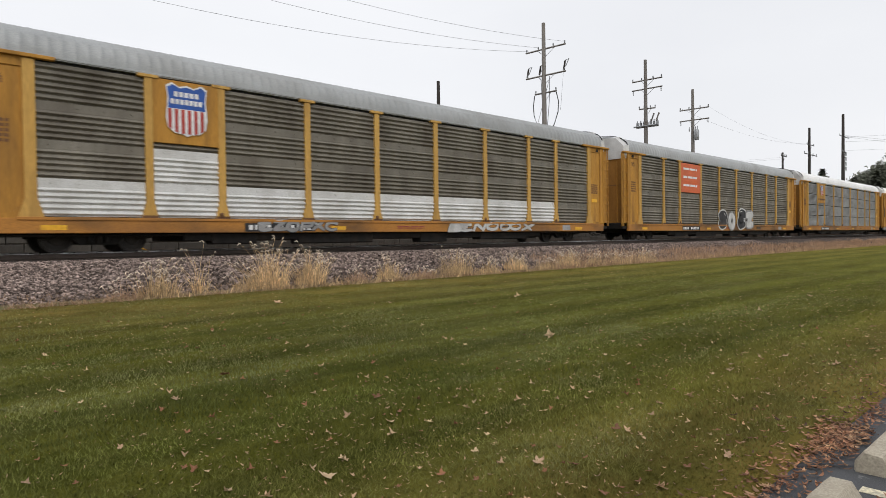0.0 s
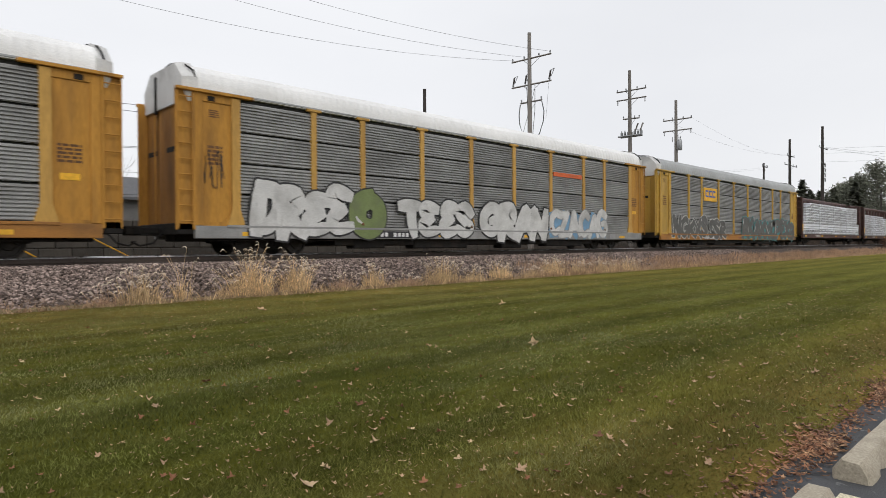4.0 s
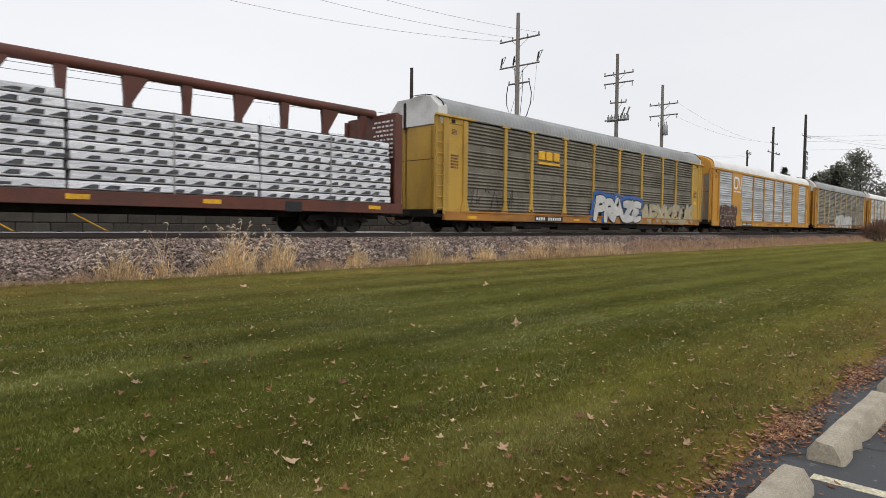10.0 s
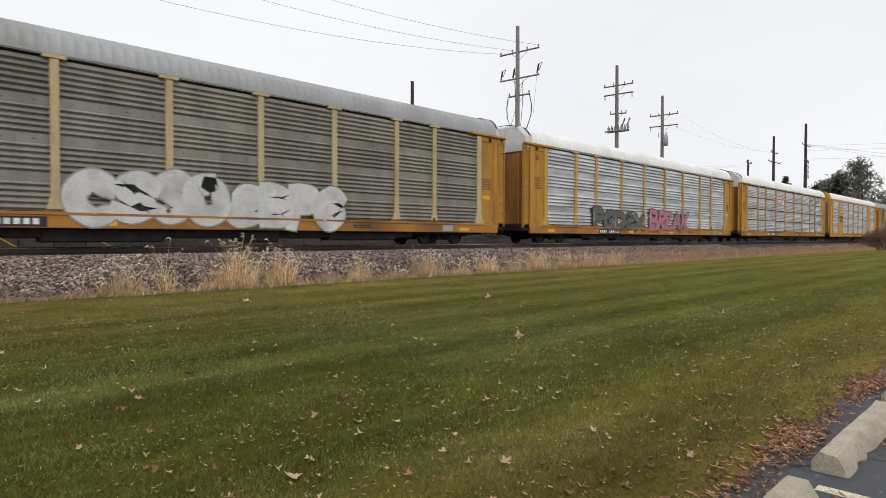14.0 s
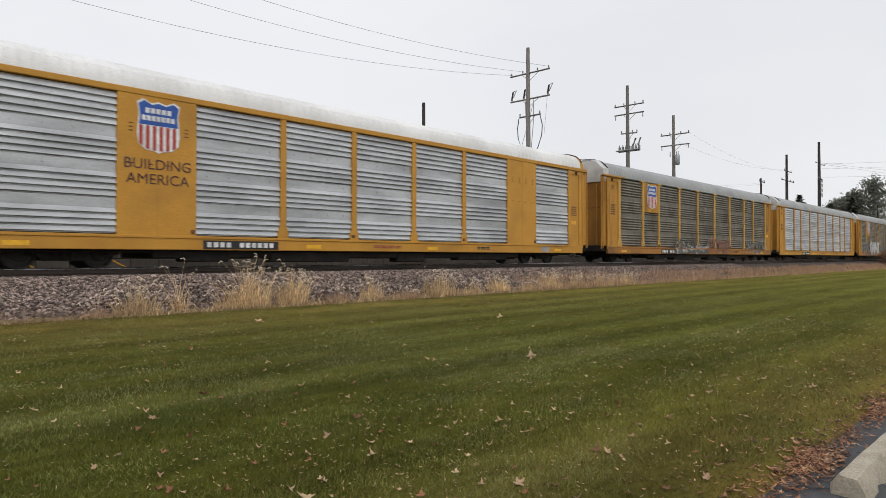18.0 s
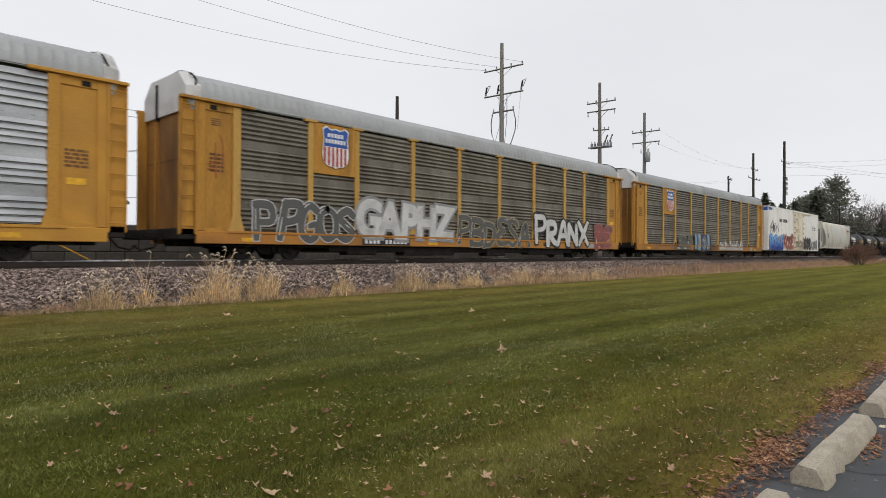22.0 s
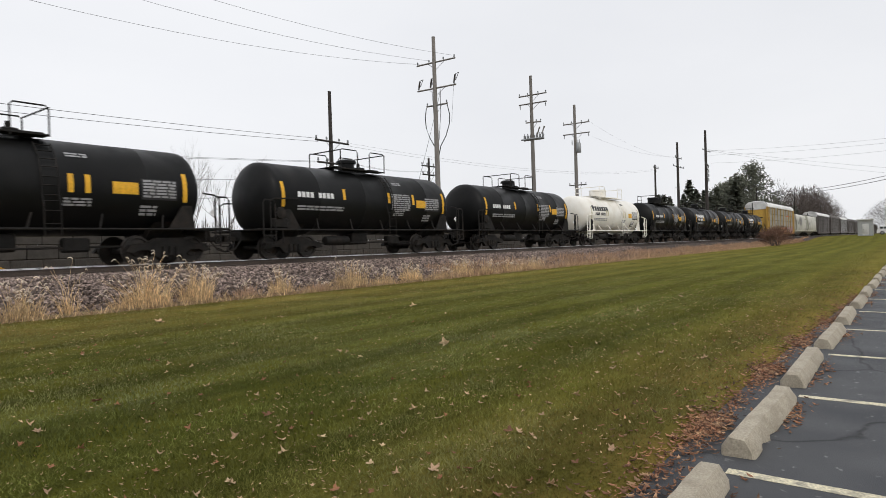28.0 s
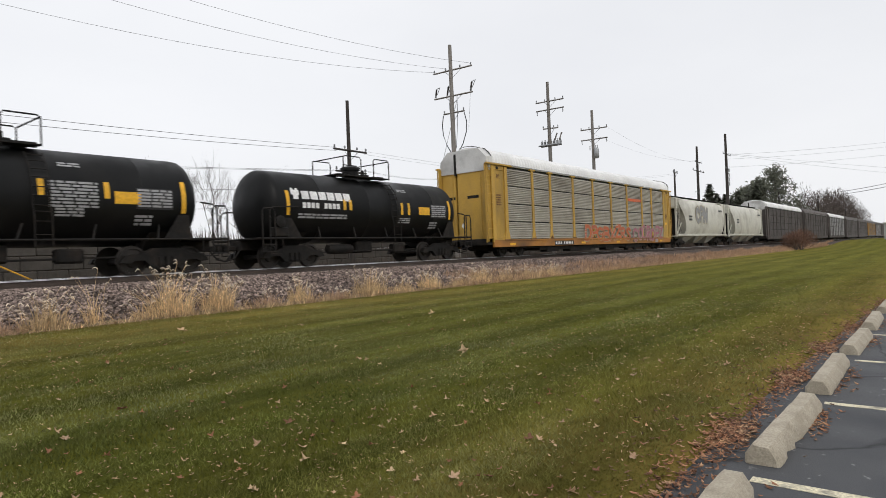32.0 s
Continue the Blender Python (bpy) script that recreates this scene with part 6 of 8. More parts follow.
def wild_piece(car, x0, x1, z0, z1, n, fill, line, seed, y=-1.615):
    """A jagged sprayed piece: a painted foot with uneven spikes rising from it and thin dark strokes; one part a cluster."""
    r = random.Random(seed)
    w, h = (x1 - x0) / n, z1 - z0
    for i in range(n):
        a, b = Solid(), Solid()
        cx = x0 + w * (i + 0.5)
        yo = 0.003 * (i % 2)
        foot = [Vector((cx + w * f, z0 + h * (0.14 + 0.05 * math.sin(5 * f + i)))) for f in (-0.55, -0.2, 0.2, 0.55)]
        ribbon(a, foot, h * 0.13, y - yo)
        tall = h * (0.45 + 0.5 * abs(math.sin(1.9 * i + seed)))
        for q in range(4):
            px = cx + r.uniform(-0.45, 0.45) * w
            pts = [(px, z0 + 0.1 * h), (px + r.uniform(-0.25, 0.25) * w, z0 + tall * 0.5), (px + r.uniform(-0.2, 0.3) * w, z0 + tall * r.uniform(0.6, 1.0))]
            ribbon(a, curve_through(pts), r.uniform(0.035, 0.085), y - yo - 0.0008 * (q + 1))
        for q in range(5):
            px, pz = cx + r.uniform(-0.5, 0.4) * w, z0 + r.uniform(0.08, 0.7) * tall
            pts = [(px, pz), (px + r.uniform(0.05, 0.25) * w, pz + r.uniform(-0.2, 0.16) * h), (px + r.uniform(0.2, 0.6) * w, pz + r.uniform(-0.16, 0.1) * h)]
            ribbon(b, curve_through(pts), r.uniform(0.012, 0.026), y - 0.012 - 0.0008 * q)
        ob = part("graffiti_fill", a, M["spray_" + fill], car, fill + " jagged sprayed shapes")
        part("graffiti_line", b, M["spray_" + line], ob, line + " sprayed strokes")


def barrel_piece(car, y=-1.618):
    """Sprayed row of blue and cream barrels round an eye-like oval, banded in black."""
    bow = lambda x, k=0.2: [(x + k * math.cos(q * math.pi / 16), 1.14 + 0.58 * math.sin(q * math.pi / 16)) for q in range(-8, 9)]
    bands = ((9.62, 9.80, "black"), (9.80, 10.12, "sky"), (10.12, 10.42, "smoke"), (10.42, 10.66, "sky"), (10.66, 10.92, "cream"), (10.92, 11.02, "blue"), (11.02, 11.30, "black"),
             (11.98, 12.26, "black"), (12.26, 12.48, "cream"), (12.48, 12.70, "sky"), (12.70, 12.82, "blue"), (12.82, 13.06, "black"))
    for a, b, paint in bands:
        part("graffiti_band", Solid().prism(bow(a) + bow(b)[::-1], y - 0.004, y, "y"), M["spray_" + paint], car, {"sky": "pale blue"}.get(paint, paint) + " sprayed band of a barrel shape")
    oval = lambda cx, cz, rx, rz: [(cx + rx * math.cos(q * math.pi / 14), cz + rz * math.sin(q * math.pi / 14)) for q in range(28)]
    eye = None
    for i, (cx, cz, rx, rz, paint) in enumerate(((11.70, 1.08, 0.60, 0.68, "black"), (11.72, 1.08, 0.50, 0.58, "blue"), (11.78, 1.10, 0.43, 0.52, "sky"), (11.68, 1.10, 0.34, 0.48, "smoke"), (11.62, 1.06, 0.24, 0.38, "cream"), (11.52, 1.02, 0.10, 0.27, "black"), (11.80, 1.02, 0.05, 0.2, "blue"))):
        ob = part("graffiti_oval", Solid().prism(oval(cx, cz, rx, rz), y - 0.008 - 0.003 * i, y - 0.006 - 0.003 * i, "y"), M["spray_" + paint], eye or car, {"sky": "pale blue", "smoke": "grey"}.get(paint, paint) + " sprayed oval")
        eye = eye or ob
    for pts, t in (([(9.7, 0.62), (10.6, 0.5), (11.5, 0.42), (12.2, 0.5), (13.1, 0.72)], 0.035), ([(13.0, 0.72), (13.4, 0.86), (13.9, 0.78), (14.3, 0.55)], 0.014)):
        line = Solid()
        ribbon(line, curve_through(pts), t, y - 0.03)
        part("graffiti_line", line, M["spray_black"], car, "black sprayed stroke")


def bubble_word(car, word, x0, x1, z0, z1, fill, edge, y, fat=0.03, rim=0.045, shadow=None, seed=0):
    """Sprayed bubble letters that can be read, one part a letter, each with its outline."""
    r = random.Random(seed)
    w, h = (x1 - x0) / len(word), z1 - z0
    for i, ch in enumerate(word):
        tilt, grow, drop = r.uniform(-5, 5), r.uniform(0.94, 1.08), r.uniform(-0.04, 0.04) * h
        base = None
        for name, off, lift, paint in (("graffiti_shadow", fat + rim * 2.4, 0.0, shadow), ("graffiti_outline", fat + rim, 0.003, edge), ("graffiti_letter", fat, 0.006, fill)):
            if not paint:
                continue
            me = LETTER[(ch, round(off, 3))].copy()
            me.transform(pose(x0 + w * (i + 0.5), y - lift - 0.0012 * (i % 2), z0 + 0.08 * h + drop, 90, 0, 0) @ Matrix.Rotation(radians(tilt), 4, "Z") @ Matrix.Diagonal((w * 1.58 * grow, h * 1.16 * grow, 1, 1)))
            me.materials.clear()
            me.materials.append(M[paint])
            ob = part(name, me, None, base or car, {"graffiti_letter": "sprayed bubble letter", "graffiti_outline": "sprayed outline of a letter"}.get(name, "sprayed rim behind a letter"))
            base = base or ob


def scrawl(car, x0, x1, z0, z1, n, paint, seed, y=-1.615):
    """A thin sprayed scrawl."""
    r = random.Random(seed)
    s = Solid()
    for i in range(n):
        cx = x0 + (x1 - x0) * (i + 0.5) / n
        p = [(cx + r.uniform(-0.5, 0.5) * (x1 - x0) / n, y - 0.004 - 0.0005 * i, r.uniform(z0, z1)) for _ in range(5)]
        s.tube(p, 0.012, 4)
    part("scrawl", s, M["spray_" + paint], car, "thin " + paint + " sprayed scrawl", kind="stuff")


def shield(car, cx, z0, z1, y=-1.63):
    """Railway shield: blue head with two pale bars, red and white stripes below."""
    h, w = z1 - z0, (z1 - z0) * 0.78
    lo, hi = z0, z1
    zm = z0 + h * 0.52
    X = lambda u: cx + u * w / 2
    Zf = lambda v: z0 + v * h
    out = [(X(-1), Zf(.93)), (X(-.72), Zf(1.0)), (X(-.35), Zf(.93)), (X(0), Zf(.97)), (X(.35), Zf(.93)), (X(.72), Zf(1.0)), (X(1), Zf(.93)), (X(.92), Zf(.72)), (X(.97), Zf(.52)), (X(1.0), Zf(.35)),
           (X(.92), Zf(.16)), (X(.6), Zf(.06)), (X(.2), Zf(.04)), (X(0), Zf(0)), (X(-.2), Zf(.04)), (X(-.6), Zf(.06)), (X(-.92), Zf(.16)), (X(-1.0), Zf(.35)), (X(-.97), Zf(.52)), (X(-.92), Zf(.72))]
    b = part("shield_emblem", Solid().prism(out, y - 0.006, y, "y"), M["paint_white"], car, "white-edged shield emblem, blue above red stripes")
    k = 0.93
    mid = z0 + h * 0.5
    top = [((x - cx) * k + cx, (z - mid) * k + mid) for x, z in out if z >= zm - 0.01 * h]
    part("shield_head", Solid().prism(top, y - 0.010, y - 0.007, "y"), M["paint_blue"], b, "blue shield head")
    s = Solid()
    for i in range(6):
        u0, u1 = -0.9 + i * 0.31, -0.9 + i * 0.31 + 0.16
        f = lambda u: Zf(0.05 + 0.16 * abs(u) ** 3)
        s.prism([(X(u0), f(u0)), (X(u1), f(u1)), (X(u1), zm - 0.02), (X(u0), zm - 0.02)], y - 0.010, y - 0.007, "y")
    part("shield_stripes", s, M["paint_red"], b, "red vertical stripes")
    s = Solid()
    for z, n, a in ((0.74, 5, 0.62), (0.60, 7, 0.78)):
        for i in range(n):
            u = -a + 2 * a * i / n
            s.box(X(u), X(u + 1.55 * a / n), y - 0.014, y - 0.011, Zf(z), Zf(z + 0.095))
    part("shield_print", s, M["paint_white"], b, "white bars on the blue head", kind="stuff")


def slogan(car, words, x, z, size, y=-1.61):
    me = LETTER[words].copy()
    me.transform(Matrix.Diagonal((size, size, 1, 1)))
    me.materials.append(M["spray_maroon"])
    part("slogan", me, None, car, "dark red slogan lettering").matrix_basis = pose(x, y, z, 90)


POSTS = (4.45, 6.45, 9.28, 12.05, 14.85, 17.62, 20.45, 22.45)
CORNER = (1.75, 25.15)
LENGTH = 26.9


def panel_mesh(kind, width, height, material, stack=1, top=False):
    """Corrugated sheet, outer face towards -y, from the origin up; stack: sheets one above the other; top: no plain band on the last one."""
    count, band, deep = {"ribbed": (5, 0.23, 0.05), "fine": (9, 0.0, 0.045), "slot": (5, 0.26, 0.06), "broad": (4, 0.28, 0.065)}[kind]

    def make():
        s = Solid()
        for k in range(stack):
            o = height * k
            crown = top and k == stack - 1 and kind != "slot"
            hi = height * (0.03 if crown else band)
            num = count + 1 if crown and band else count
            gap = 0.055 if kind in ("fine", "slot") else 0.004
            line = [(0, o)]
            p = (height - hi - gap) / num
            for i in range(num):
                z = o + p * i
                if kind in ("broad", "slot"):
                    line += [(0.02, z + p * 0.04), (0.02, z + p * 0.17), (-deep, z + p * 0.26), (-deep * 0.9, z + p * 0.4), (-deep * 0.15, z + p * 0.98)]
                elif kind == "fine":
                    line += [(0, z + p * 0.12), (-deep, z + p * 0.22), (-deep, z + p * 0.55), (-deep * 0.25, z + p * 0.9)]
                else:
                    line += [(0.012, z + p * 0.08), (-deep * 0.15, z + p * 0.26), (-deep * 0.8, z + p * 0.38), (-deep, z + p * 0.5), (-deep * 0.85, z + p * 0.62), (-deep * 0.2, z + p * 0.9)]
            line += [(-0.012, o + height - hi), (-0.012, o + height - gap)] if hi > gap and not crown else [(0, o + height - gap)]
            s.sheet(line, 0, width)
            if band and not crown:
                n = max(2, int(width / 0.55))
                for j in range(n):           # bolt heads along the plain band
                    x = width * (j + 0.5) / n
                    s.box(x - 0.03, x + 0.03, -0.03, -0.012, o + height - hi * 0.5 - 0.02, o + height - hi * 0.5 + 0.02)
        return s
    return kept(("side_panel", kind, round(width, 2), round(height, 2), material.name, stack, top), make, material)


def roof_outline(k=1.0):
    return [(-1.57, 4.72), (-1.57, 4.9), (-1.54, 5.08), (-1.44, 5.28), (-1.2, 5.47), (-0.8, 5.61), (-0.4, 5.70), (0, 5.73), (0.4, 5.70), (0.8, 5.61), (1.2, 5.47), (1.44, 5.28), (1.54, 5.08), (1.57, 4.9), (1.57, 4.72)]


def roof_mesh(material, a, b):
    def make():
        o = roof_outline()
        rings = []
        x, k = a, 0
        while x < b - 0.01:
            for dx, up in ((0.0, 0), (0.15, 0), (0.165, 0.006), (0.22, 0.006), (0.235, 0)):
                if x + dx < b:
                    rings.append([(x + dx, y * (1 + up * 0.5), z + (up if abs(y) < 1.56 else 0)) for y, z in o])
            x += 0.29
        rings.append([(b, y, z) for y, z in o])
        return Solid().loft(rings)
    return kept(("roof", material.name, a, b), make, material, 25)


def post_mesh(material, half=0.1, cap=True, flare=True):
    def make():
        o = [(-half, 1.35), (-half, 4.66), (half, 4.66), (half, 1.35)]
        if flare:
            o = [(-half * 2.1, 0.86), (-half * 1.9, 0.98)] + o + [(half * 1.9, 0.98), (half * 2.1, 0.86)]
        else:
            o = [(-half, 0.86)] + o + [(half, 0.86)]
        s = Solid().prism(o, -1.6, -1.5, "y")
        if cap:
            s.cbox(-0.27, 0.27, -1.63, -1.5, 4.655, 4.74, 0.01)
        return s
    return kept(("post", material.name, half, cap, flare), make, material)


def autorack(lead, panel="panel_faded", kind="ribbed", yellow="yellow", sill="sill", roof="roof_grey", cap="end_white", label="", bays=None, white_skirt=False, emblem=None, far=False, doors=None, mark_x=6.7, slogan_below=False, post="yellow_post"):
    """Covered car carrier. bays: panel spans; emblem: (bay, kind)."""
    car = railcar("autorack_car", lead, label, "railcar")
    Y = M[yellow]
    trucks(car, (3.3, 23.6), 0.38)
    couplers(car, 0.05, LENGTH - 0.05)
    part("underframe", kept(("underframe", 1), lambda: Solid().cbox(0.4, 26.5, -0.4, 0.4, 0.42, 0.86, 0.02).cbox(5.4, 21.5, -1.35, 1.35, 0.27, 0.56, 0.03), M["under"]), None, car, "black underframe")
    for x0, x1, z0 in ((1.2, 5.4, 0.42), (21.5, 25.7, 0.42), (9, 12, 0.14), (14.2, 15.6, 0.12), (6.2, 7.6, 0.16), (17.5, 20.6, 0.18)):
        part("gear_box", kept(("gear_box", x0), lambda: Solid().cbox(x0, x1, -1.38, -0.85, z0, 0.5, 0.04), M["under"]), None, car, "black box of brake gear")
    # added box, its near-black colour stands for the shade inside the car
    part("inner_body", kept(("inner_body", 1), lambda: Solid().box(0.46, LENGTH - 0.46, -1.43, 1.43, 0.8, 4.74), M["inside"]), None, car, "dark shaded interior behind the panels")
    for e in (0, 1):
        s = part("side_sill", kept(("side_sill", sill), lambda: Solid().cbox(0.5, LENGTH - 0.5, -1.6, -1.46, 0.5, 0.87, 0.015).cbox(1.45, LENGTH - 1.45, -1.63, -1.59, 0.82, 0.90, 0.01), M[sill]), None, car, "rust-stained yellow side sill" if "yellow" in sill or sill == "sill" else "")
        if e:
            s.matrix_basis = Matrix.Translation((LENGTH, 0, 0)) @ Matrix.Rotation(math.pi, 4, "Z")
    part("roof", roof_mesh(M[roof], 0.55, LENGTH - 0.55), None, car, {"roof_white": "white ribbed metal roof", "roof_grey": "grey ribbed metal roof", "brown_car": "brown ribbed roof"}.get(roof, ""))
    o = roof_outline()
    boxy = cap == "end_white" or cap == "brown_car"
    shell = [(-1.5, 4.4), (-1.57, 4.72), (-1.55, 5.1), (-1.02, 5.6), (1.02, 5.6), (1.55, 5.1), (1.57, 4.72), (1.5, 4.4)] if boxy else o + [(1.5, 4.25), (-1.5, 4.25)]
    for near_end in (True, False):                       # roof cap and end doors, two leaves with a black seam between them
        X = (lambda v: v) if near_end else (lambda v: LENGTH - v)

        def cap_mesh():
            tip = [(X(0.2), y * 0.95, 4.3 + (z - 4.3) * 0.975) for y, z in shell]
            return Solid().loft([tip, [(X(0.36), y, z) for y, z in shell], [(X(0.62), y * 1.012, z + 0.012) for y, z in shell]])
        top = part("roof_end", kept(("roof_end", cap, near_end), cap_mesh, M[cap]), None, car, "pale end of the roof" if cap == "end_white" else "")
        part("seam_strip", kept(("seam_strip", near_end, boxy), lambda: Solid().cbox(min(X(0.17), X(0.24)), max(X(0.17), X(0.24)), 0.43, 0.57, 4.3, 5.42, 0.01), M["under"]), None, top, "black seam strip")
        for y0, y1 in ((-1.425, 0.44), (0.56, 1.425)):
            xa, xb = sorted((X(0.26), X(0.44)))
            d = part("end_door", kept(("end_door", doors or yellow, near_end, y0), lambda: Solid().cbox(xa, xb, y0, y1, 0.95, 4.42, 0.015), M[doors] if doors else M["yellow_grimy"] if yellow == "yellow" else Y), None, car, "grimy yellow end door" if yellow == "yellow" and not doors else "")
            hx = X(0.25)
            if kind == "fine":
                part("door_slot", kept(("door_slot", near_end, y0), lambda: Solid().box(min(hx, X(0.262)), max(hx, X(0.262)), y0 * 0.5 + y1 * 0.5 - 0.4, y0 * 0.5 + y1 * 0.5 + 0.3, 3.05, 3.2), M["under"]), None, d, "dark slot in the door")
            else:
                part("door_joint", kept(("door_joint", near_end, y0), lambda: Solid().box(min(hx, X(0.262)), max(hx, X(0.262)), y0 + 0.04, y1 - 0.04, 2.98, 3.01), M["rust"]), None, d, "rusty joint across the door")
            part("door_hinge_bar", kept(("hinge_bar", yellow, near_end, y0), lambda: Solid().tube([(hx, y0 * 0.8 + y1 * 0.2, 1.0), (hx, y0 * 0.8 + y1 * 0.2, 4.3)], 0.03, 6), Y), None, d)
        part("end_sill", kept(("end_sill", near_end), lambda: Solid().cbox(min(X(0.02), X(0.5)), max(X(0.02), X(0.5)), -1.5, 1.5, 0.62, 0.94, 0.02), M["under"]), None, car, "grimy black end sill")
    # near and far side
    xs = (CORNER[0],) + POSTS + (CORNER[1],)
    spans = bays or [(xs[i], xs[i + 1], "panel") for i in range(9)]
    for e in (0, 1):
        back = Matrix.Translation((LENGTH, 0, 0)) @ Matrix.Rotation(math.pi, 4, "Z") if e else Matrix.Identity(4)

        def put(name, me, at, lab=""):
            ob = part(name, me, None, car, lab)
            ob.matrix_basis = back @ Matrix.Translation(at)
            return ob
        for x in (() if bays else POSTS):
            put("side_post", post_mesh(M[post] if yellow == "yellow" else Y), (x, 0, 0))
        if not bays:
            for x in CORNER:
                put("corner_post", post_mesh(M[post] if yellow == "yellow" else Y, 0.13, False), (x, 0, 0))
        for x0, x1 in ((0.0, 1.62), (LENGTH - 1.62, LENGTH)):
            near_end = x0 < 1
            put("end_plate", kept(("end_plate", yellow, near_end), lambda: Solid().cbox(0.50 if near_end else 0.0, 1.62 if near_end else 1.12, -1.53, -1.46, 0.86, 4.7, 0.01), Y), (x0, 0, 0))
            put("plate_channel", kept(("plate_channel", yellow, near_end), lambda: Solid().cbox(0.52 if near_end else 0.86, 0.76 if near_end else 1.10, -1.575, -1.5, 0.88, 4.69, 0.012), Y), (x0, 0, 0))
            put("plate_header", kept(("plate_header", yellow, near_end), lambda: Solid().cbox(0.76 if near_end else 0.0, 1.62 if near_end else 0.86, -1.565, -1.5, 4.45, 4.69, 0.012), Y), (x0, 0, 0))
            put("plate_foot", kept(("plate_foot", yellow, near_end), lambda: Solid().prism([(0.76, 0.87), (1.62, 0.87), (1.62, 1.25), (1.35, 1.0), (0.76, 0.95)] if near_end else [(0.0, 0.87), (0.86, 0.87), (0.86, 0.95), (0.27, 1.0), (0.0, 1.25)], -1.56, -1.5, "y"), Y), (x0, 0, 0))
            put("ladder_recess", kept(("ladder_recess", yellow, near_end), lambda: Solid().cbox(0.0 if near_end else 1.1, 0.52 if near_end else 1.62, -1.50, -1.44, 0.75, 4.7, 0.01), Y), (x0, 0, 0))
            put("recess_edge", kept(("recess_edge", yellow, near_end), lambda: Solid().cbox(0.46 if near_end else 1.1, 0.52 if near_end else 1.16, -1.6, -1.505, 0.75, 4.7, 0.01), Y), (x0, 0, 0))
            lad = put("ladder", kept(("ladder", yellow), ladder_mesh(3.95, 0.46, 9, 0.018), Y), (x0 + (0.02 if near_end else 1.14), -1.56, 0.78))
            if not bays:
                put("top_cap", kept(("top_cap", yellow, near_end), lambda: Solid().cbox(-0.02 if near_end else -0.7, 2.3 if near_end else 1.62, -1.66, -1.5, 4.68, 4.77, 0.012), Y), (x0, 0, 0))
            put("plate_vent", kept(("plate_vent", 1), lambda: Solid().cbox(-0.11, 0.11, -1.578, -1.56, 4.48, 4.62, 0.01), M["under"]), (x0 + (1.0 if near_end else 0.6), 0, 0))
        h = 3.73 / 4
        for i, (a, b, what) in enumerate(spans):
            if what == "panel":
                half = 0.09 if not bays else 0.0
                if far or e:
                    put("side_panel", panel_mesh(kind, b - a - 2 * half, h, M[panel], 4, True), (a + half, -1.515, 0.92))
                    continue
                for k in range(4):
                    mt = M["panel_white"] if white_skirt and e == 0 and (k == 0 and i < 8 or k == 1 and i == 1) else M[panel]
                    put("side_panel", panel_mesh(kind, b - a - 2 * half, h, mt, 1, k == 3), (a + half, -1.515, 0.92 + h * k), "white painted lower panel" if mt == M["panel_white"] else "")
            elif what == "plate":
                put("side_plate", kept(("side_plate", yellow, round(b - a, 2)), lambda: Solid().cbox(0, b - a, -1.60, -1.48, 0.86, 4.7, 0.012).cbox((b - a) * 0.5 - 0.015, (b - a) * 0.5 + 0.015, -1.606, -1.59, 0.9, 4.66, 0.003), Y), (a, 0, 0), "blank yellow steel plate")
            elif what == "post":
                put("side_post", kept(("slim_post", yellow, round(b - a, 2)), lambda: Solid().prism([(-0.1, 0.86), (-0.06, 1.15), (0, 1.3), (0, 4.7), (b - a, 4.7), (b - a, 1.3), (b - a + 0.06, 1.15), (b - a + 0.1, 0.86)], -1.6, -1.5, "y"), Y), (a, 0, 0))
        if bays:
            put("top_rail", kept(("top_rail", yellow), lambda: Solid().cbox(0.05, LENGTH - 0.05, -1.62, -1.46, 4.66, 4.82, 0.015), Y), (0, 0, 0))
        else:
            put("eave_rail", kept(("eave_rail", 1), lambda: Solid().cbox(0.6, LENGTH - 0.6, -1.59, -1.5, 4.74, 4.80, 0.01), M["roof_grey"]), (0, 0, 0))
    if not far:
        bars(car, 0.95, 4.0, 0.3, 0.24, 4, "rust", -1.532)
        if not bays:
            bars(car, 0.9, 2.6, 0.45, 0.6, 5, "rust", -1.532, 5)
        plate = part("mark_plate", Solid().box(mark_x, mark_x + 2.4, -1.606, -1.6, 0.53, 0.78), M["paint_black"], car, "black plate with a reporting mark reduced to bars")
        px = mark_x + 0.12
        for j in range(10):
            if j == 4:
                px += 0.22
            part("mark_bar", kept(("mark_bar", 1), lambda: Solid().box(0, 0.13, -1.609, -1.6065, 0.585, 0.73), M["paint_white"]), None, plate).location = (px, 0, 0)
            px += 0.195
        bars(car, 12.9, 0.60, 1.3, 0.12, 2, "paint_brick", -1.604, 12)
        bars(car, 18.4, 0.60, 0.8, 0.14, 2, "paint_black", -1.604, 13)
        part("data_plate", kept(("data_plate", 1), lambda: Solid().box(22.9, 23.5, -1.607, -1.6, 0.55, 0.8), M["paint_grey"]), None, car, "small pale data plate")
        for x in (() if bays else POSTS):
            part("post_foot", kept(("post_foot", 1), lambda: Solid().prism([(-0.215, 0.855), (-0.20, 0.97), (0.20, 0.97), (0.215, 0.855)], -1.606, -1.6, "y"), M["rust"]), None, car, "dark rusty foot of a post").location = (x, 0, 0)
        rr = random.Random(int(lead))
        for x in (0.5, LENGTH - 0.5):           # torn black seal along the roof's end
            pts = [(x + rr.uniform(-0.07, 0.07), y * 1.01, z + 0.025 + rr.uniform(-0.015, 0.03)) for y, z in o[2:9]]
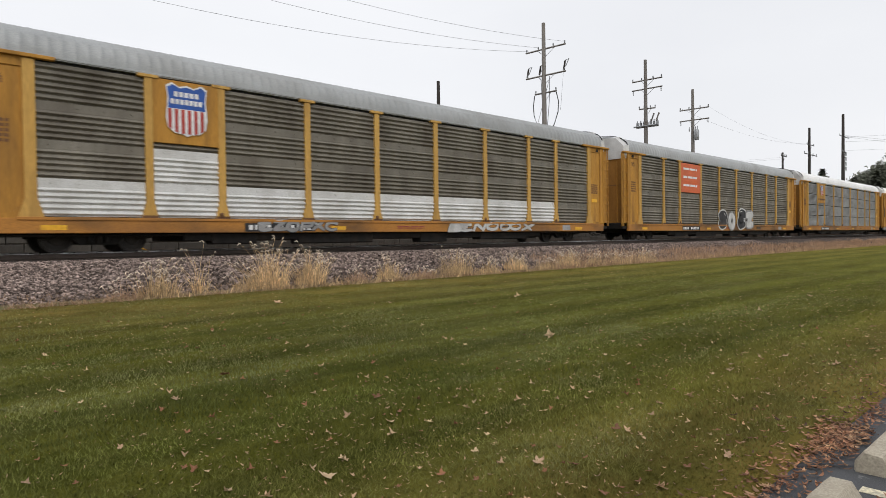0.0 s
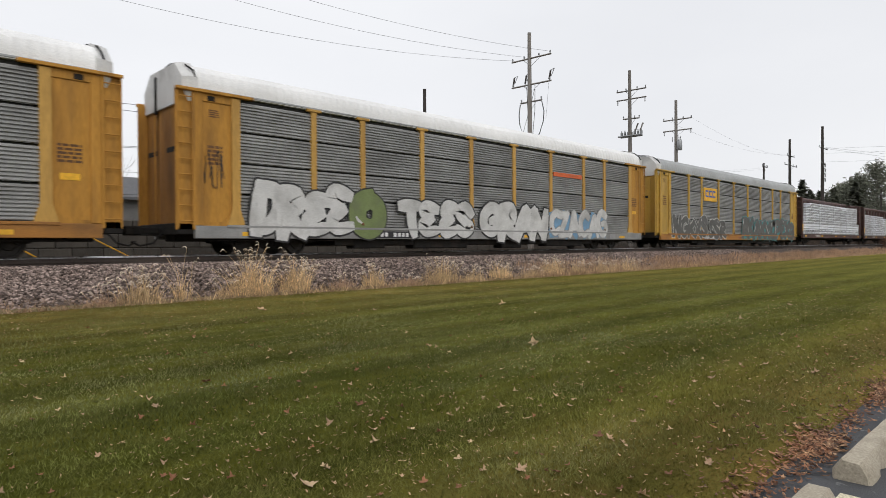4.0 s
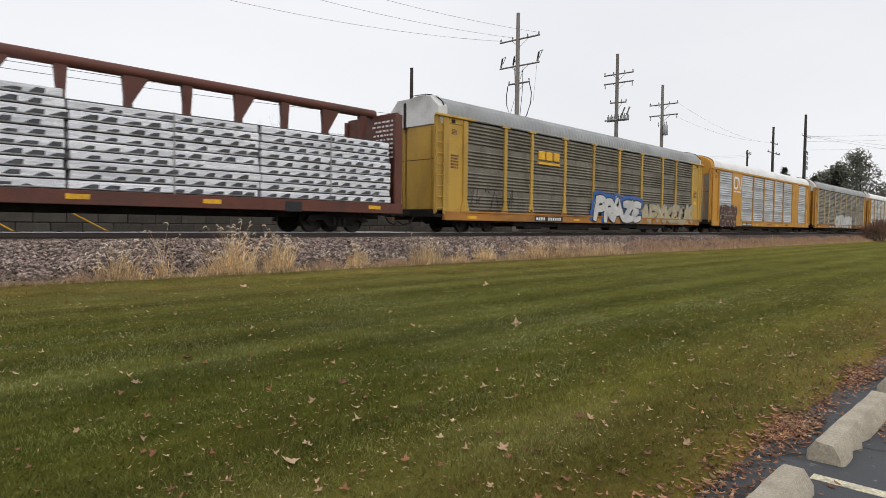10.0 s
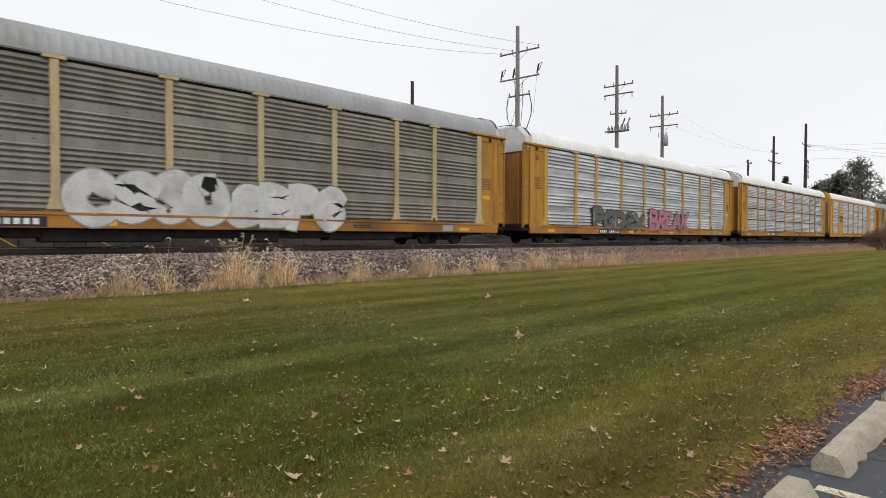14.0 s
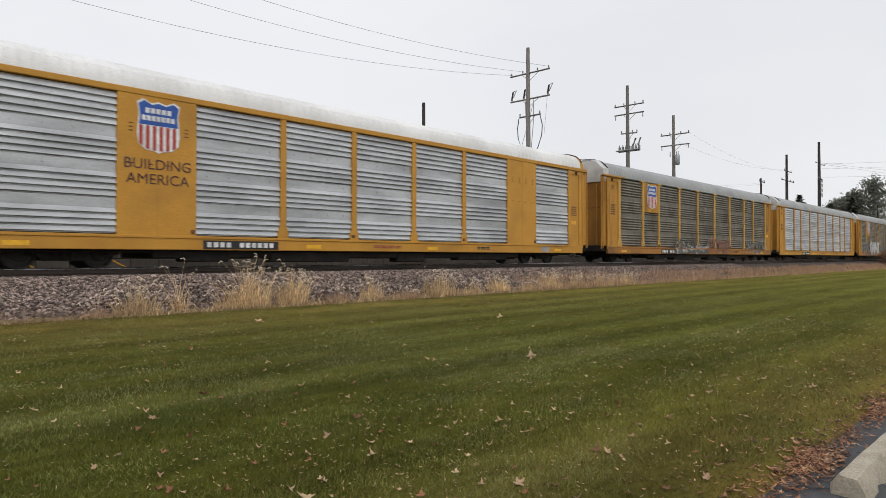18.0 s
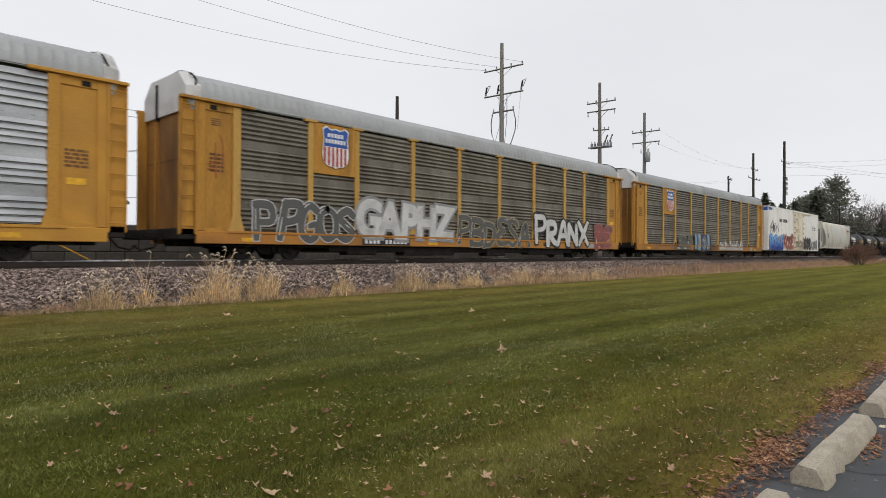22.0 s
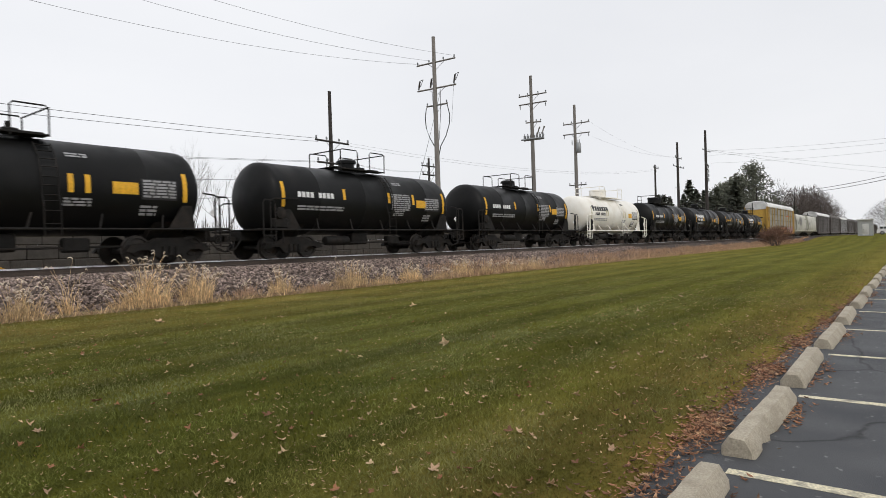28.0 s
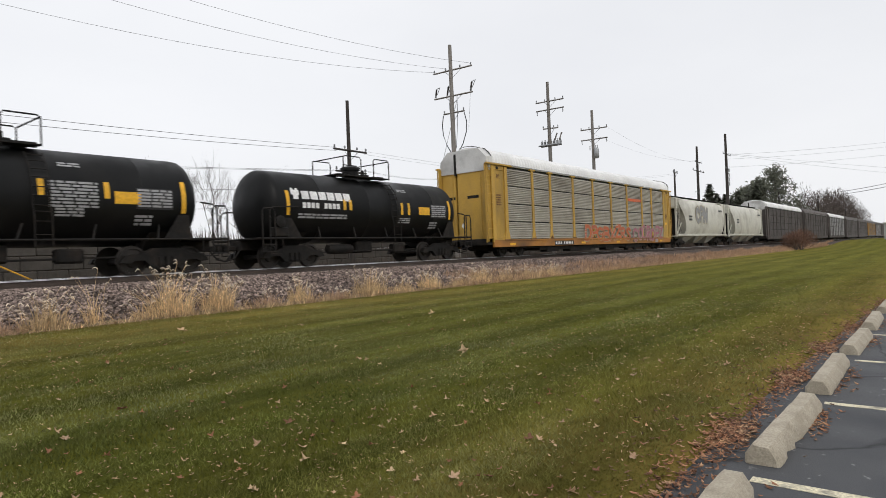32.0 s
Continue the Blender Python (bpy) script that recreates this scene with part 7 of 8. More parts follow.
            part("torn_seal", Solid().tube(pts, 0.03, 5, 0.015), M["under"], car, "torn black seal at the roof's end")
        if bays:
            for a, b, what in spans:
                if what == "plate" and b - a > 1:
                    for u in (0.16, 0.40, 0.62, 0.86):
                        for z in (3.86, 3.76, 3.66, 2.8):
                            part("slot_mark", kept(("slot_mark", 1), lambda: Solid().box(-0.06, 0.06, -1.604, -1.6, 0, 0.03), M["rust"]), None, car).location = (a + (b - a) * u, 0, z)
        if not bays or "new" in yellow:
            bars(car, LENGTH - 1.5, 2.35, 0.55, 0.5, 5, "rust", -1.532, 8)
            part("notice", kept(("end_notice", 1), lambda: Solid().box(LENGTH - 1.45, LENGTH - 1.0, -1.538, -1.531, 1.95, 2.12), M["paint_yellow"]), None, car, "yellow notice panel")
        for x in (2.2, 10.4, 15.8, 24.2):
            part("reflector", kept(("reflector", 1), lambda: Solid().box(-0.28, 0.28, -1.606, -1.6, 0.58, 0.70), M["paint_yellow"]), None, car, "yellow reflective strip").location = (x, 0, 0)
        for x in POSTS[1::2]:
            part("tie_hook", kept(("tie_hook", 1), lambda: Solid().lathe([(0.03, -1.65), (0.06, -1.64), (0.065, -1.6)], "y", (-0.05, 0, 1.02), 8), M["rust"]), None, car).location = (x, 0, 0)
    if emblem:
        bay, what = emblem
        a, b = xs[bay], xs[bay + 1]
        if what == "shield":
            part("emblem_plate", kept(("emblem_plate", yellow, bay), lambda: Solid().cbox(a + 0.1, b - 0.1, -1.6, -1.5, 2.95, 4.68, 0.01), Y), None, car, "yellow emblem plate")
            if slogan_below:
                shield(car, (a + b) / 2, 3.62, 4.55)
                slogan(car, "BUILDING AMERICA", (a + b) / 2, 3.22, 0.21)
            else:
                shield(car, (a + b) / 2, 3.16, 4.62)
        if what == "red":
            part("emblem_plate", Solid().cbox(a + 0.1, b - 0.1, -1.6, -1.5, 2.85, 4.62, 0.01), M["paint_orange"], car, "orange-red name plate with pale bars")
            for z in (4.15, 3.65, 3.15):
                bars(car, a + 0.4, z, b - a - 1.0, 0.2, 1, "paint_white", -1.603, 3, "white bars on the red plate")
        if what == "small":
            part("emblem_plate", Solid().cbox(a + 0.15, b - 0.15, -1.6, -1.5, 3.2, 4.55, 0.01), M["paint_cream"] if yellow == "yellow_pale" else Y, car, "small yellow emblem plate")
            shield(car, (a + b) / 2, 3.35, 4.4) if yellow != "yellow_pale" else bars(car, a + 0.5, 3.9, b - a - 1, 0.35, 1, "paint_black", -1.604)
        if what == "block":
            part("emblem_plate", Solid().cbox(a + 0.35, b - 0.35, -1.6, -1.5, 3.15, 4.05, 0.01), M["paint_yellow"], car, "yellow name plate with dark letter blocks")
            for j in range(3):
                s = Solid()
                u = a + 0.55 + j * (b - a - 1.1) / 3
                w = (b - a - 1.1) / 3 - 0.1
                s.box(u, u + w, -1.606, -1.6, 3.42, 3.52).box(u, u + w, -1.606, -1.6, 3.78, 3.88).box(u, u + 0.1, -1.606, -1.6, 3.52, 3.78)
                part("plate_block", s, M["paint_blue"], car, "dark blue letter block")
        if what == "name":
            for j in range(3):
                u = a + 0.55 + j * 0.62
                part("name_block", Solid().cbox(u, u + 0.5, -1.6, -1.5, 3.5, 3.92, 0.02), M["paint_yellow"], car, "orange-yellow block in place of a letter")
            part("name_rule", Solid().cbox(a + 0.5, a + 2.35, -1.6, -1.5, 3.28, 3.40, 0.01), M["paint_yellow"], car, "orange-yellow underline")
        if what == "strokes":
            s = Solid()
            u, w = a + 0.25, (b - a) - 0.5
            s.cbox(u, u + w * .45, -1.6, -1.5, 3.35, 3.95, 0.01).cbox(u + w * .55, u + w, -1.6, -1.5, 3.35, 3.95, 0.01)
            part("emblem_plate", s, M["panel_white"], car, "whitened patch behind the emblem")
            t = Solid().box(u + .1, u + w * .42, -1.61, -1.604, 3.78, 3.88).box(u + .1, u + w * .42, -1.61, -1.604, 3.42, 3.52).box(u + .1, u + .22, -1.61, -1.604, 3.52, 3.78)
            t.box(u + w * .58, u + w * .66, -1.61, -1.604, 3.42, 3.88).box(u + w * .66, u + w * .88, -1.61, -1.604, 3.80, 3.88).box(u + w * .88, u + w * .96, -1.61, -1.604, 3.42, 3.88)
            part("emblem_strokes", t, M["paint_red"], car, "red looping line emblem")
        if what == "line":
            part("emblem_plate", Solid().box(a + 0.2, b - 0.2, -1.6, -1.56, 3.55, 3.75), M["paint_orange"], car, "faded orange name strip")
    return car


def centerbeam(lead, seed, step=False, paint="boxcar_red"):
    car = railcar("centerbeam_flatcar", lead, "oxide-red centre-beam flatcar loaded with white-wrapped lumber packs", "railcar")
    R = M[paint]
    L = 22.25
    trucks(car, (2.6, L - 2.6), 0.42)
    couplers(car, -0.2, L + 0.2)
    part("deck", kept(("deck", 1), lambda: Solid().cbox(0, L, -1.55, 1.55, 0.98, 1.07, 0.01).cbox(0.2, L - 0.2, -0.45, 0.45, 0.5, 1.0, 0.02), M["under"]), None, car)
    for e in (-1, 1):
        part("side_sill", kept(("cb_sill", paint, e), lambda: Solid().cbox(0, L, e * 1.58 - 0.05, e * 1.58 + 0.05, 0.70, 1.07, 0.012), R), None, car, "oxide-red side sill")
    part("top_beam", kept(("top_beam", paint, 1), lambda: Solid().tube([(0.1, 0, 4.6), (L - 0.1, 0, 4.6)], 0.17, 12), R, 40), None, car, "oxide-red top beam")
    n = 13
    for i in range(n):
        x = 1.1 + (L - 1.8) * i / (n - 1)
        p = part("centre_post", kept(("centre_post", paint, i % 2), lambda: Solid().prism([(-0.16, 1.07), (0.16, 1.07), (0.1, 3.7), (0.16 + (0.42 if i % 2 else 0), 4.5), (-0.16, 4.53), (-0.1, 3.9)], -0.1, 0.1, "y"), R), None, car)
        p.location = (x, 0, 0)
    for x in (0, L):
        e = 1 if x == 0 else -1
        b = part("bulkhead", kept(("bulkhead", paint, e), lambda: Solid().cbox(0.12 * (e > 0) - 0.24 * (e < 0), 0.24 * (e > 0) - 0.12 * (e < 0), -1.5, 1.5, 1.0, 4.5, 0.01), R), None, car, "oxide-red end bulkhead with ribs")
        b.location = (x, 0, 0)
        for s in (-1, 1):
            p = part("end_post", kept(("end_post", paint, e, s), lambda: Solid().cbox(min(0, e * 0.36), max(0, e * 0.36), s * 1.58 - 0.12 * (s > 0), s * 1.58 + 0.12 * (s < 0), 0.7, 4.42, 0.02), R), None, b)
        for z in (1.3, 1.85, 2.4, 2.95, 3.5, 4.05, 4.42):
            r = part("end_rib", kept(("end_rib", paint, e), lambda: Solid().cbox(min(0, e * 0.13), max(0, e * 0.13), -1.45, 1.45, -0.05, 0.05, 0.01), R), None, b)
            r.location = (0, 0, z)
        for y in (-0.9, -0.3, 0.3, 0.9):
            part("end_stile", kept(("end_stile", paint, e), lambda: Solid().cbox(min(0.02 * e, e * 0.12), max(0.02 * e, e * 0.12), -0.05, 0.05, 1.05, 4.45, 0.01), R), None, b).location = (0, y, 0)
    r = random.Random(seed + 7)
    face = Solid()
    for k in range(9):                       # stencilled notices on the inner face of the rear bulkhead
        y = -1.3
        while y < -0.25:
            q = y + r.uniform(0.06, 0.2)
            face.box(L - 0.25, L - 0.242, y, q, 4.25 - 0.17 * k - 0.07, 4.25 - 0.17 * k)
            y = q + r.uniform(0.04, 0.12)
    part("stencil_print", face, M["paint_white"], car, "white stencilled lines on the bulkhead", kind="stuff")
    part("marker_strip", Solid().box(0.05, 0.3, -1.592, -1.585, 1.4, 2.0), M["paint_yellow"], car, "yellow marker on the end post")
    for x in (0.6, 6.0, 11.0, 14.5, 20.6):
        part("reflector", Solid().box(x, x + 0.55, -1.637, -1.631, 0.84, 0.97), M["paint_yellow"], car, "yellow reflective strip")
    bars(car, 4.0, 0.80, 1.6, 0.16, 1, "paint_white", -1.635, seed, "white reporting mark reduced to bars")
    part("load_plate", Solid().box(17.2, 17.8, -1.65, -1.632, 0.68, 1.0), M["paint_black"], car, "small black data plate")
    r = random.Random(seed)
    cuts = [0.55, 5.9, 11.1, 16.4, L - 0.5]
    lh = 0.25
    layers = 12 if step else 10
    prints = Solid()
    for k in range(layers):
        for j in range(4):
            x0, x1 = cuts[j] + r.uniform(0.0, 0.06), cuts[j + 1] - r.uniform(0.02, 0.08)
            if k == layers - 1 and step and j == 0:
                x0 += 1.2
            if step and j == 0 and k > 4:
                x0 += 0.9
            if step and j == 3 and k > 4:
                x1 -= 0.8
            z = 1.10 + k * lh
            if k == layers - 1 and j > 1 and not step:
                continue
            for e in (-1, 1):
                o = r.uniform(-0.03, 0.02)
                y0, y1 = (-1.50 + o, -0.2) if e < 0 else (0.2, 1.50)
                pk = part("lumber_pack", kept(("lumber_pack", round(x1 - x0, 1)), lambda: Solid().cbox(0, round(x1 - x0, 1), -0.65, 0.65, 0, lh - 0.04, 0.02), M["wrap"]), None, car)
                pk.matrix_basis = pose(x0, (y0 + y1) / 2, z, r.uniform(-0.4, 0.4), 0, r.uniform(-0.15, 0.15))
                if e < 0:
                    x = x0 + r.uniform(0.1, 0.4)
                    while x < x1 - 0.35 and not (k in (2, 3) and step):
                        f = y0 - 0.003
                        zz = z + 0.02
                        wd, up = r.uniform(0.3, 0.46), r.uniform(0.08, 0.135)
                        prints.prism([(x, zz + r.uniform(0, 0.02)), (x + wd, zz + 0.01), (x + wd + 0.02, zz + up), (x + wd * r.uniform(0.4, 0.75), zz + up)], f - 0.012, f, "y")
                        x += r.uniform(0.46, 0.66)
    # full-length sheets between layers, coloured near-black as the shade in the gaps
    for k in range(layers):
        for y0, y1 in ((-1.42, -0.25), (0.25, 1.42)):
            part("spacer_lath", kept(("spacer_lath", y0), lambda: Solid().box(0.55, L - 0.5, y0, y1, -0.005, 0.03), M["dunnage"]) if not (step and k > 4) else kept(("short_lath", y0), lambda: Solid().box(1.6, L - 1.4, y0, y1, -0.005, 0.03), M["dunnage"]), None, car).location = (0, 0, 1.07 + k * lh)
    if step:
        part("orange_sheet", Solid().prism([(1.9, 0.0), (3.1, 0.02), (2.95, 0.16), (2.4, 0.24), (2.0, 0.12)], -1.35, -0.5, "y"), M["paint_orange"], car, "crumpled orange wrapping on the top pack").location = (0.9, 0, 1.1 + lh * (layers - 1) - 0.03)
    part("wrap_prints", prints, M["wrap_print"], car, "small dark prints on the white wrapping", kind="stuff")
    for x in (3.2, 8.4, 13.7, 19.0):
        part("strap", Solid().box(x, x + 0.05, -1.535, -1.525, 1.05, 1.1 + lh * (layers - 1)), M["paint_grey"], car, "grey tie-down strap")
    return car


def tank_patch(s, x0, x1, z0, z1, R, zc, lift=0.006):
    n = max(2, int((z1 - z0) / 0.12))
    a = [math.asin(max(-0.99, min(0.99, (z0 + (z1 - z0) * i / n - zc) / R))) for i in range(n + 1)]
    o = [(-(R + lift) * math.cos(t), zc + (R + lift) * math.sin(t)) for t in a]
    i_ = [(-(R + 0.001) * math.cos(t), zc + (R + 0.001) * math.sin(t)) for t in reversed(a)]
    s.prism(o + i_, x0, x1)


def tank_car(lead, white=False, mark="bars", text="paint_white", dome=1, label=""):
    """Tank car 13.2 m between couplers."""
    car = railcar("tank_car", lead, label, "railcar")
    B = M["tank_white"] if white else M["black"]
    F = B if white else M["under"]
    R, zc, a, b = 1.335, 2.20, 0.15, 10.95
    trucks(car, (1.45, 9.75), 0.42, 0.86)
    couplers(car, -0.25, 11.6)
    line = [(0.02, a)] + [(R * math.sin(t), a + 0.55 * (1 - math.cos(t))) for t in [radians(d) for d in (12, 25, 40, 55, 70, 82)]] + [(R, a + 0.62)]
    for q in (2.6, 5.0, 6.6, 9.0):
        line += [(R, q - 0.02), (R + 0.008, q), (R, q + 0.02)]
    line += [(R, b - 0.62)] + [(R * math.sin(t), b - 0.55 * (1 - math.cos(t))) for t in [radians(d) for d in (82, 70, 55, 40, 25, 12)]] + [(0.02, b)]
    part("shell", kept(("shell", white), lambda: Solid().lathe(line, "x", (0, 0, zc), 40), B, 40), None, car, "white painted tank shell, stained" if white else "satin black tank shell, dusty")
    for x in (1.45, 9.75):
        part("saddle", kept(("saddle", white), lambda: Solid().prism([(-1.15, 1.25), (-0.6, 0.75), (0.6, 0.75), (1.15, 1.25), (0.8, 1.05), (-0.8, 1.05)], -0.5, 0.5).cbox(-0.6, 0.6, -0.45, 0.45, 0.62, 1.0, 0.02), F), None, car).location = (x, 0, 0)
    for x0, x1 in ((-0.25, 2.1), (9.25, 11.6)):
        part("stub_sill", kept(("stub_sill", x0), lambda: Solid().cbox(x0, x1, -0.33, 0.33, 0.66, 1.0, 0.02), F), None, car)
        part("end_platform", kept(("end_platform", x0), lambda: Solid().cbox(x0 if x0 < 0 else x0 + 1.3, x0 + 1.05 if x0 < 0 else x1, -1.5, 1.5, 1.0, 1.06, 0.01), F), None, car)
    for e in (-1, 1):
        part("running_rail", kept(("running_rail", white, e), lambda: Solid().tube([(-0.2, e * 1.5, 1.02), (11.55, e * 1.5, 1.02)], 0.035, 6), F), None, car)
        for x in (0.15, 11.2):
            part("grab_rail", kept(("grab_rail", white, e, x < 1), lambda: Solid().tube([(x, e * 1.5, 1.0), (x, e * 1.5, 2.0), (x + (0.15 if x < 1 else -0.15), e * 1.48, 2.1), (x + (1.3 if x < 1 else -0.5), e * 1.4, 2.15)], 0.028, 6).tube([(x + (0.5 if x < 1 else -0.5), e * 1.5, 0.5), (x + (0.5 if x < 1 else -0.5), e * 1.5, 1.0)], 0.02, 5).tube([(x, e * 1.5, 0.5), (x + (0.5 if x < 1 else -0.5), e * 1.5, 0.5)], 0.02, 5).tube([(x, e * 1.5, 0.5), (x, e * 1.5, 1.0)], 0.02, 5), F), None, car)
    for x in (-0.15, 11.05):
        part("end_loop", kept(("end_loop", white, x < 1), lambda: Solid().tube([(x, -1.5, 0.55), (x, -1.5, 1.95), (x + 0.08, -1.5, 2.05), (x + 0.42, -1.5, 2.05), (x + 0.5, -1.5, 1.95), (x + 0.5, -1.5, 0.55)], 0.03, 6).tube([(x, -1.5, 0.58), (x + 0.5, -1.5, 0.58)], 0.025, 5).tube([(x, -1.5, 0.82), (x + 0.5, -1.5, 0.82)], 0.025, 5), F, 50), None, car, "pipe loop with step irons")
        part("bracket_gusset", kept(("bracket_gusset", white, x < 1), lambda: Solid().prism([(0.75, 1.05), (1.6, 1.05), (1.15, 1.75), (0.85, 1.75)] if x < 1 else [(9.6, 1.05), (10.45, 1.05), (10.35, 1.75), (10.05, 1.75)], -1.34, -1.28, "y"), F), None, car)
    part("brake_rig", kept(("brake_rig", 1), lambda: Solid().cbox(0.35, 0.95, -1.45, -1.15, 1.08, 1.42, 0.04).lathe([(0.05, -1.55), (0.2, -1.52), (0.22, -1.47), (0.05, -1.45)], "y", (0.6, 0, 1.6), 12), M["metal_grey"] if white else M["under"]), None, car, "hand brake gear at the tank's end")
    for i in range(5):
        x = 2.3 + i * 1.75
        part("strut", kept(("strut", white), lambda: Solid().tube([(0, -1.5, 1.02), (0.25, -1.1, 1.45)], 0.03, 5), F), None, car).location = (x, 0, 0)
    part("bottom_outlet", kept(("bottom_outlet", 1), lambda: Solid().cbox(5.0, 5.9, -0.5, 0.5, 0.45, 0.95, 0.05), M["under"]), None, car, "black bottom outlet")
    part("air_tank", kept(("air_tank", 1), lambda: Solid().lathe([(0.05, 3.2), (0.17, 3.25), (0.19, 3.4), (0.19, 4.3), (0.17, 4.45), (0.05, 4.5)], "x", (0, -0.75, 0.62), 12), M["under"], 40), None, car, "black brake air tank")
    part("brake_cylinder", kept(("brake_cylinder", 1), lambda: Solid().cbox(6.9, 7.6, -0.8, -0.45, 0.4, 0.8, 0.06), M["under"]), None, car)
    part("brake_rod", kept(("brake_rod", 1), lambda: Solid().tube([(1.6, -0.7, 0.5), (9.6, -0.7, 0.55)], 0.03, 5), M["under"]), None, car)
    # manway dome, platform and railing
    d = part("dome", kept(("dome", white, dome), lambda: Solid().lathe([(0.34, zc + R - 0.1), (0.34, zc + R + 0.32), (0.42, zc + R + 0.34), (0.42, zc + R + 0.44), (0.3, zc + R + 0.5), (0.05, zc + R + 0.52)] if dome == 1 else [(0.62, zc + R - 0.15), (0.62, zc + R + 0.5), (0.66, zc + R + 0.52), (0.64, zc + R + 0.62), (0.05, zc + R + 0.68)], at=(5.25, 0, 0), n=18), B, 35), None, car)
    part("valve_box", kept(("valve_box", white), lambda: Solid().cbox(5.75, 6.15, -0.22, 0.22, zc + R - 0.05, zc + R + 0.22, 0.03).lathe([(0.07, zc + R + 0.2), (0.07, zc + R + 0.4), (0.02, zc + R + 0.42)], at=(5.95, 0, 0), n=8), B), None, d)

    u0, u1 = (4.05, 6.6) if dome == 1 else (3.4, 7.75 if white else 7.2)

    part("platform", kept(("platform", white, dome), lambda: Solid().cbox(u0, u1, -0.95, -0.5, zc + 1.30, zc + 1.34, 0.006).cbox(u0, u1, 0.5, 0.95, zc + 1.30, zc + 1.34, 0.006).cbox(u0, 4.65, -0.6, 0.6, zc + R + 0.06, zc + R + 0.1, 0.006).cbox(6.0, u1, -0.6, 0.6, zc + R + 0.06, zc + R + 0.1, 0.006), F), None, car)

    def railing(u, v, end):
        s = Solid()
        t = zc + R
        for e in (-1, 1):
            y = e * 0.93
            s.tube([(u, y, t - 0.1), (u, y, t + 0.68), (u + 0.08, y, t + 0.76), (v - 0.08, y, t + 0.76), (v, y, t + 0.68), (v, y, t - 0.05)], 0.024, 5)
            if dome == 2:
                s.tube([(u, y, t + 0.38), (v, y, t + 0.38)], 0.018, 5)
        s.tube([(end, -0.93, t + 0.72), (end, 0.93, t + 0.72)], 0.024, 5)
        return s
    for u, v, end in ((u0, u0 + 0.95, u0), (u1 - 0.9, u1, u1)):
        part("railing", kept(("railing", white, dome, end), lambda: railing(u, v, end), F, 50), None, car, "pipe railing by the manway")
    lad = Solid()
    pts = [(-(R + 0.10) * math.cos(t), zc + (R + 0.10) * math.sin(t)) for t in [radians(q) for q in (50, 30, 10, -10)]] + [(-1.52, 1.6), (-1.52, 0.85)]
    for x in (6.2, 6.6):
        lad.tube([(x, y, z) for y, z in pts], 0.02, 5)
    for i in range(len(pts) - 1):
        for f in (0.15, 0.6):
            y, z = pts[i][0] + (pts[i + 1][0] - pts[i][0]) * f, pts[i][1] + (pts[i + 1][1] - pts[i][1]) * f
            lad.tube([(6.2, y, z), (6.6, y, z)], 0.014, 4)
    part("ladder", kept(("tank_ladder", white), lambda: lad, F), None, car)
    # stripes and stencils
    for j, (x, z0, z1) in enumerate(((0.98, 1.85, 2.72), (3.62, 2.1, 2.5), (3.92, 2.1, 2.5), (6.85, 2.0, 2.5), (7.28, 2.0, 2.5), (10.08, 1.85, 2.72)) if mark == "emblem" else ((0.78, 1.85, 2.75), (3.75, 2.2, 2.62), (6.35, 2.15, 2.6), (7.95, 2.15, 2.6), (10.15, 1.8, 2.75))):
        s = Solid()
        tank_patch(s, x, x + 0.14, z0, z1, R, zc)
        part("reflector", s, M["paint_yellow"] if not white else M["paint_cream"], car, "yellow reflective strip")
    s = Solid()
    nx = 8.0 if mark == "emblem" else 8.22
    tank_patch(s, nx, nx + 0.72, 2.02, 2.36, R, zc)
    part("notice", s, M["paint_yellow"], car, "yellow notice panel")
    ink = text if not white else "paint_black"
    r = random.Random(int(lead))

    def lines(x, z, w, h, n, paint, name="stencil_print", lab="illegible stencilled lines"):
        s = Solid()
        for i in range(n):
            q = x
            while q < x + w:
                p = min(x + w, q + r.uniform(0.12, 0.4))
                tank_patch(s, q, p, z + h - h * (i + 0.62) / n, z + h - h * i / n, R, zc, 0.009)
                q = p + 0.05
        part(name, s, M[paint], car, lab, kind="stuff")
    for x0, x1, z0, z1, rows in ((8.86, 9.85, 1.92, 2.46, 6), (8.8, 9.3, 1.4, 1.72, 3)):        # black data panels with pale lines
        if white or rows == 6:
            s = Solid()
            tank_patch(s, x0 - 0.04, x1 + 0.04, z0 - 0.03, z1 + 0.03, R, zc, 0.005)
            part("data_panel", s, M["paint_black"], car, "black data panel")
        lines(x0, z0, x1 - x0, z1 - z0, rows, "paint_white" if white else "paint_grey")
    lines(6.75, 1.62, 0.7, 0.24, 3, "paint_grey")
    lines(1.5, 1.72, 2.3, 0.2, 2, "paint_grey")
    lines(6.9, 2.95, 0.55, 0.14, 2, ink if white else "paint_grey")

    def characters(x, z, n, paint, name, lab):
        s = Solid()
        for i in range(n):
            if i != 4:
                tank_patch(s, x + 0.2 * i, x + 0.2 * i + 0.15, z, z + 0.2, R, zc)
        part(name.replace("bars", "plate"), s, M[paint], car, lab, kind="stuff")
    if mark == "emblem":
        for i in range(6):
            x = 1.68 + i * 0.40
            s = Solid()
            tank_patch(s, x, x + 0.33, 2.44, 2.74, R, zc)
            part("name_block", s, M[ink], car, "block shape in place of a letter")
        s = Solid()
        for u, w, z0, z1 in ((1.22, 0.36, 2.58, 2.76), (1.30, 0.22, 2.42, 2.58), (1.24, 0.1, 2.76, 2.83), (1.44, 0.1, 2.76, 2.83)):
            tank_patch(s, u, u + w, z0, z1, R, zc)
        part("emblem", s, M[ink], car, "small emblem shape")
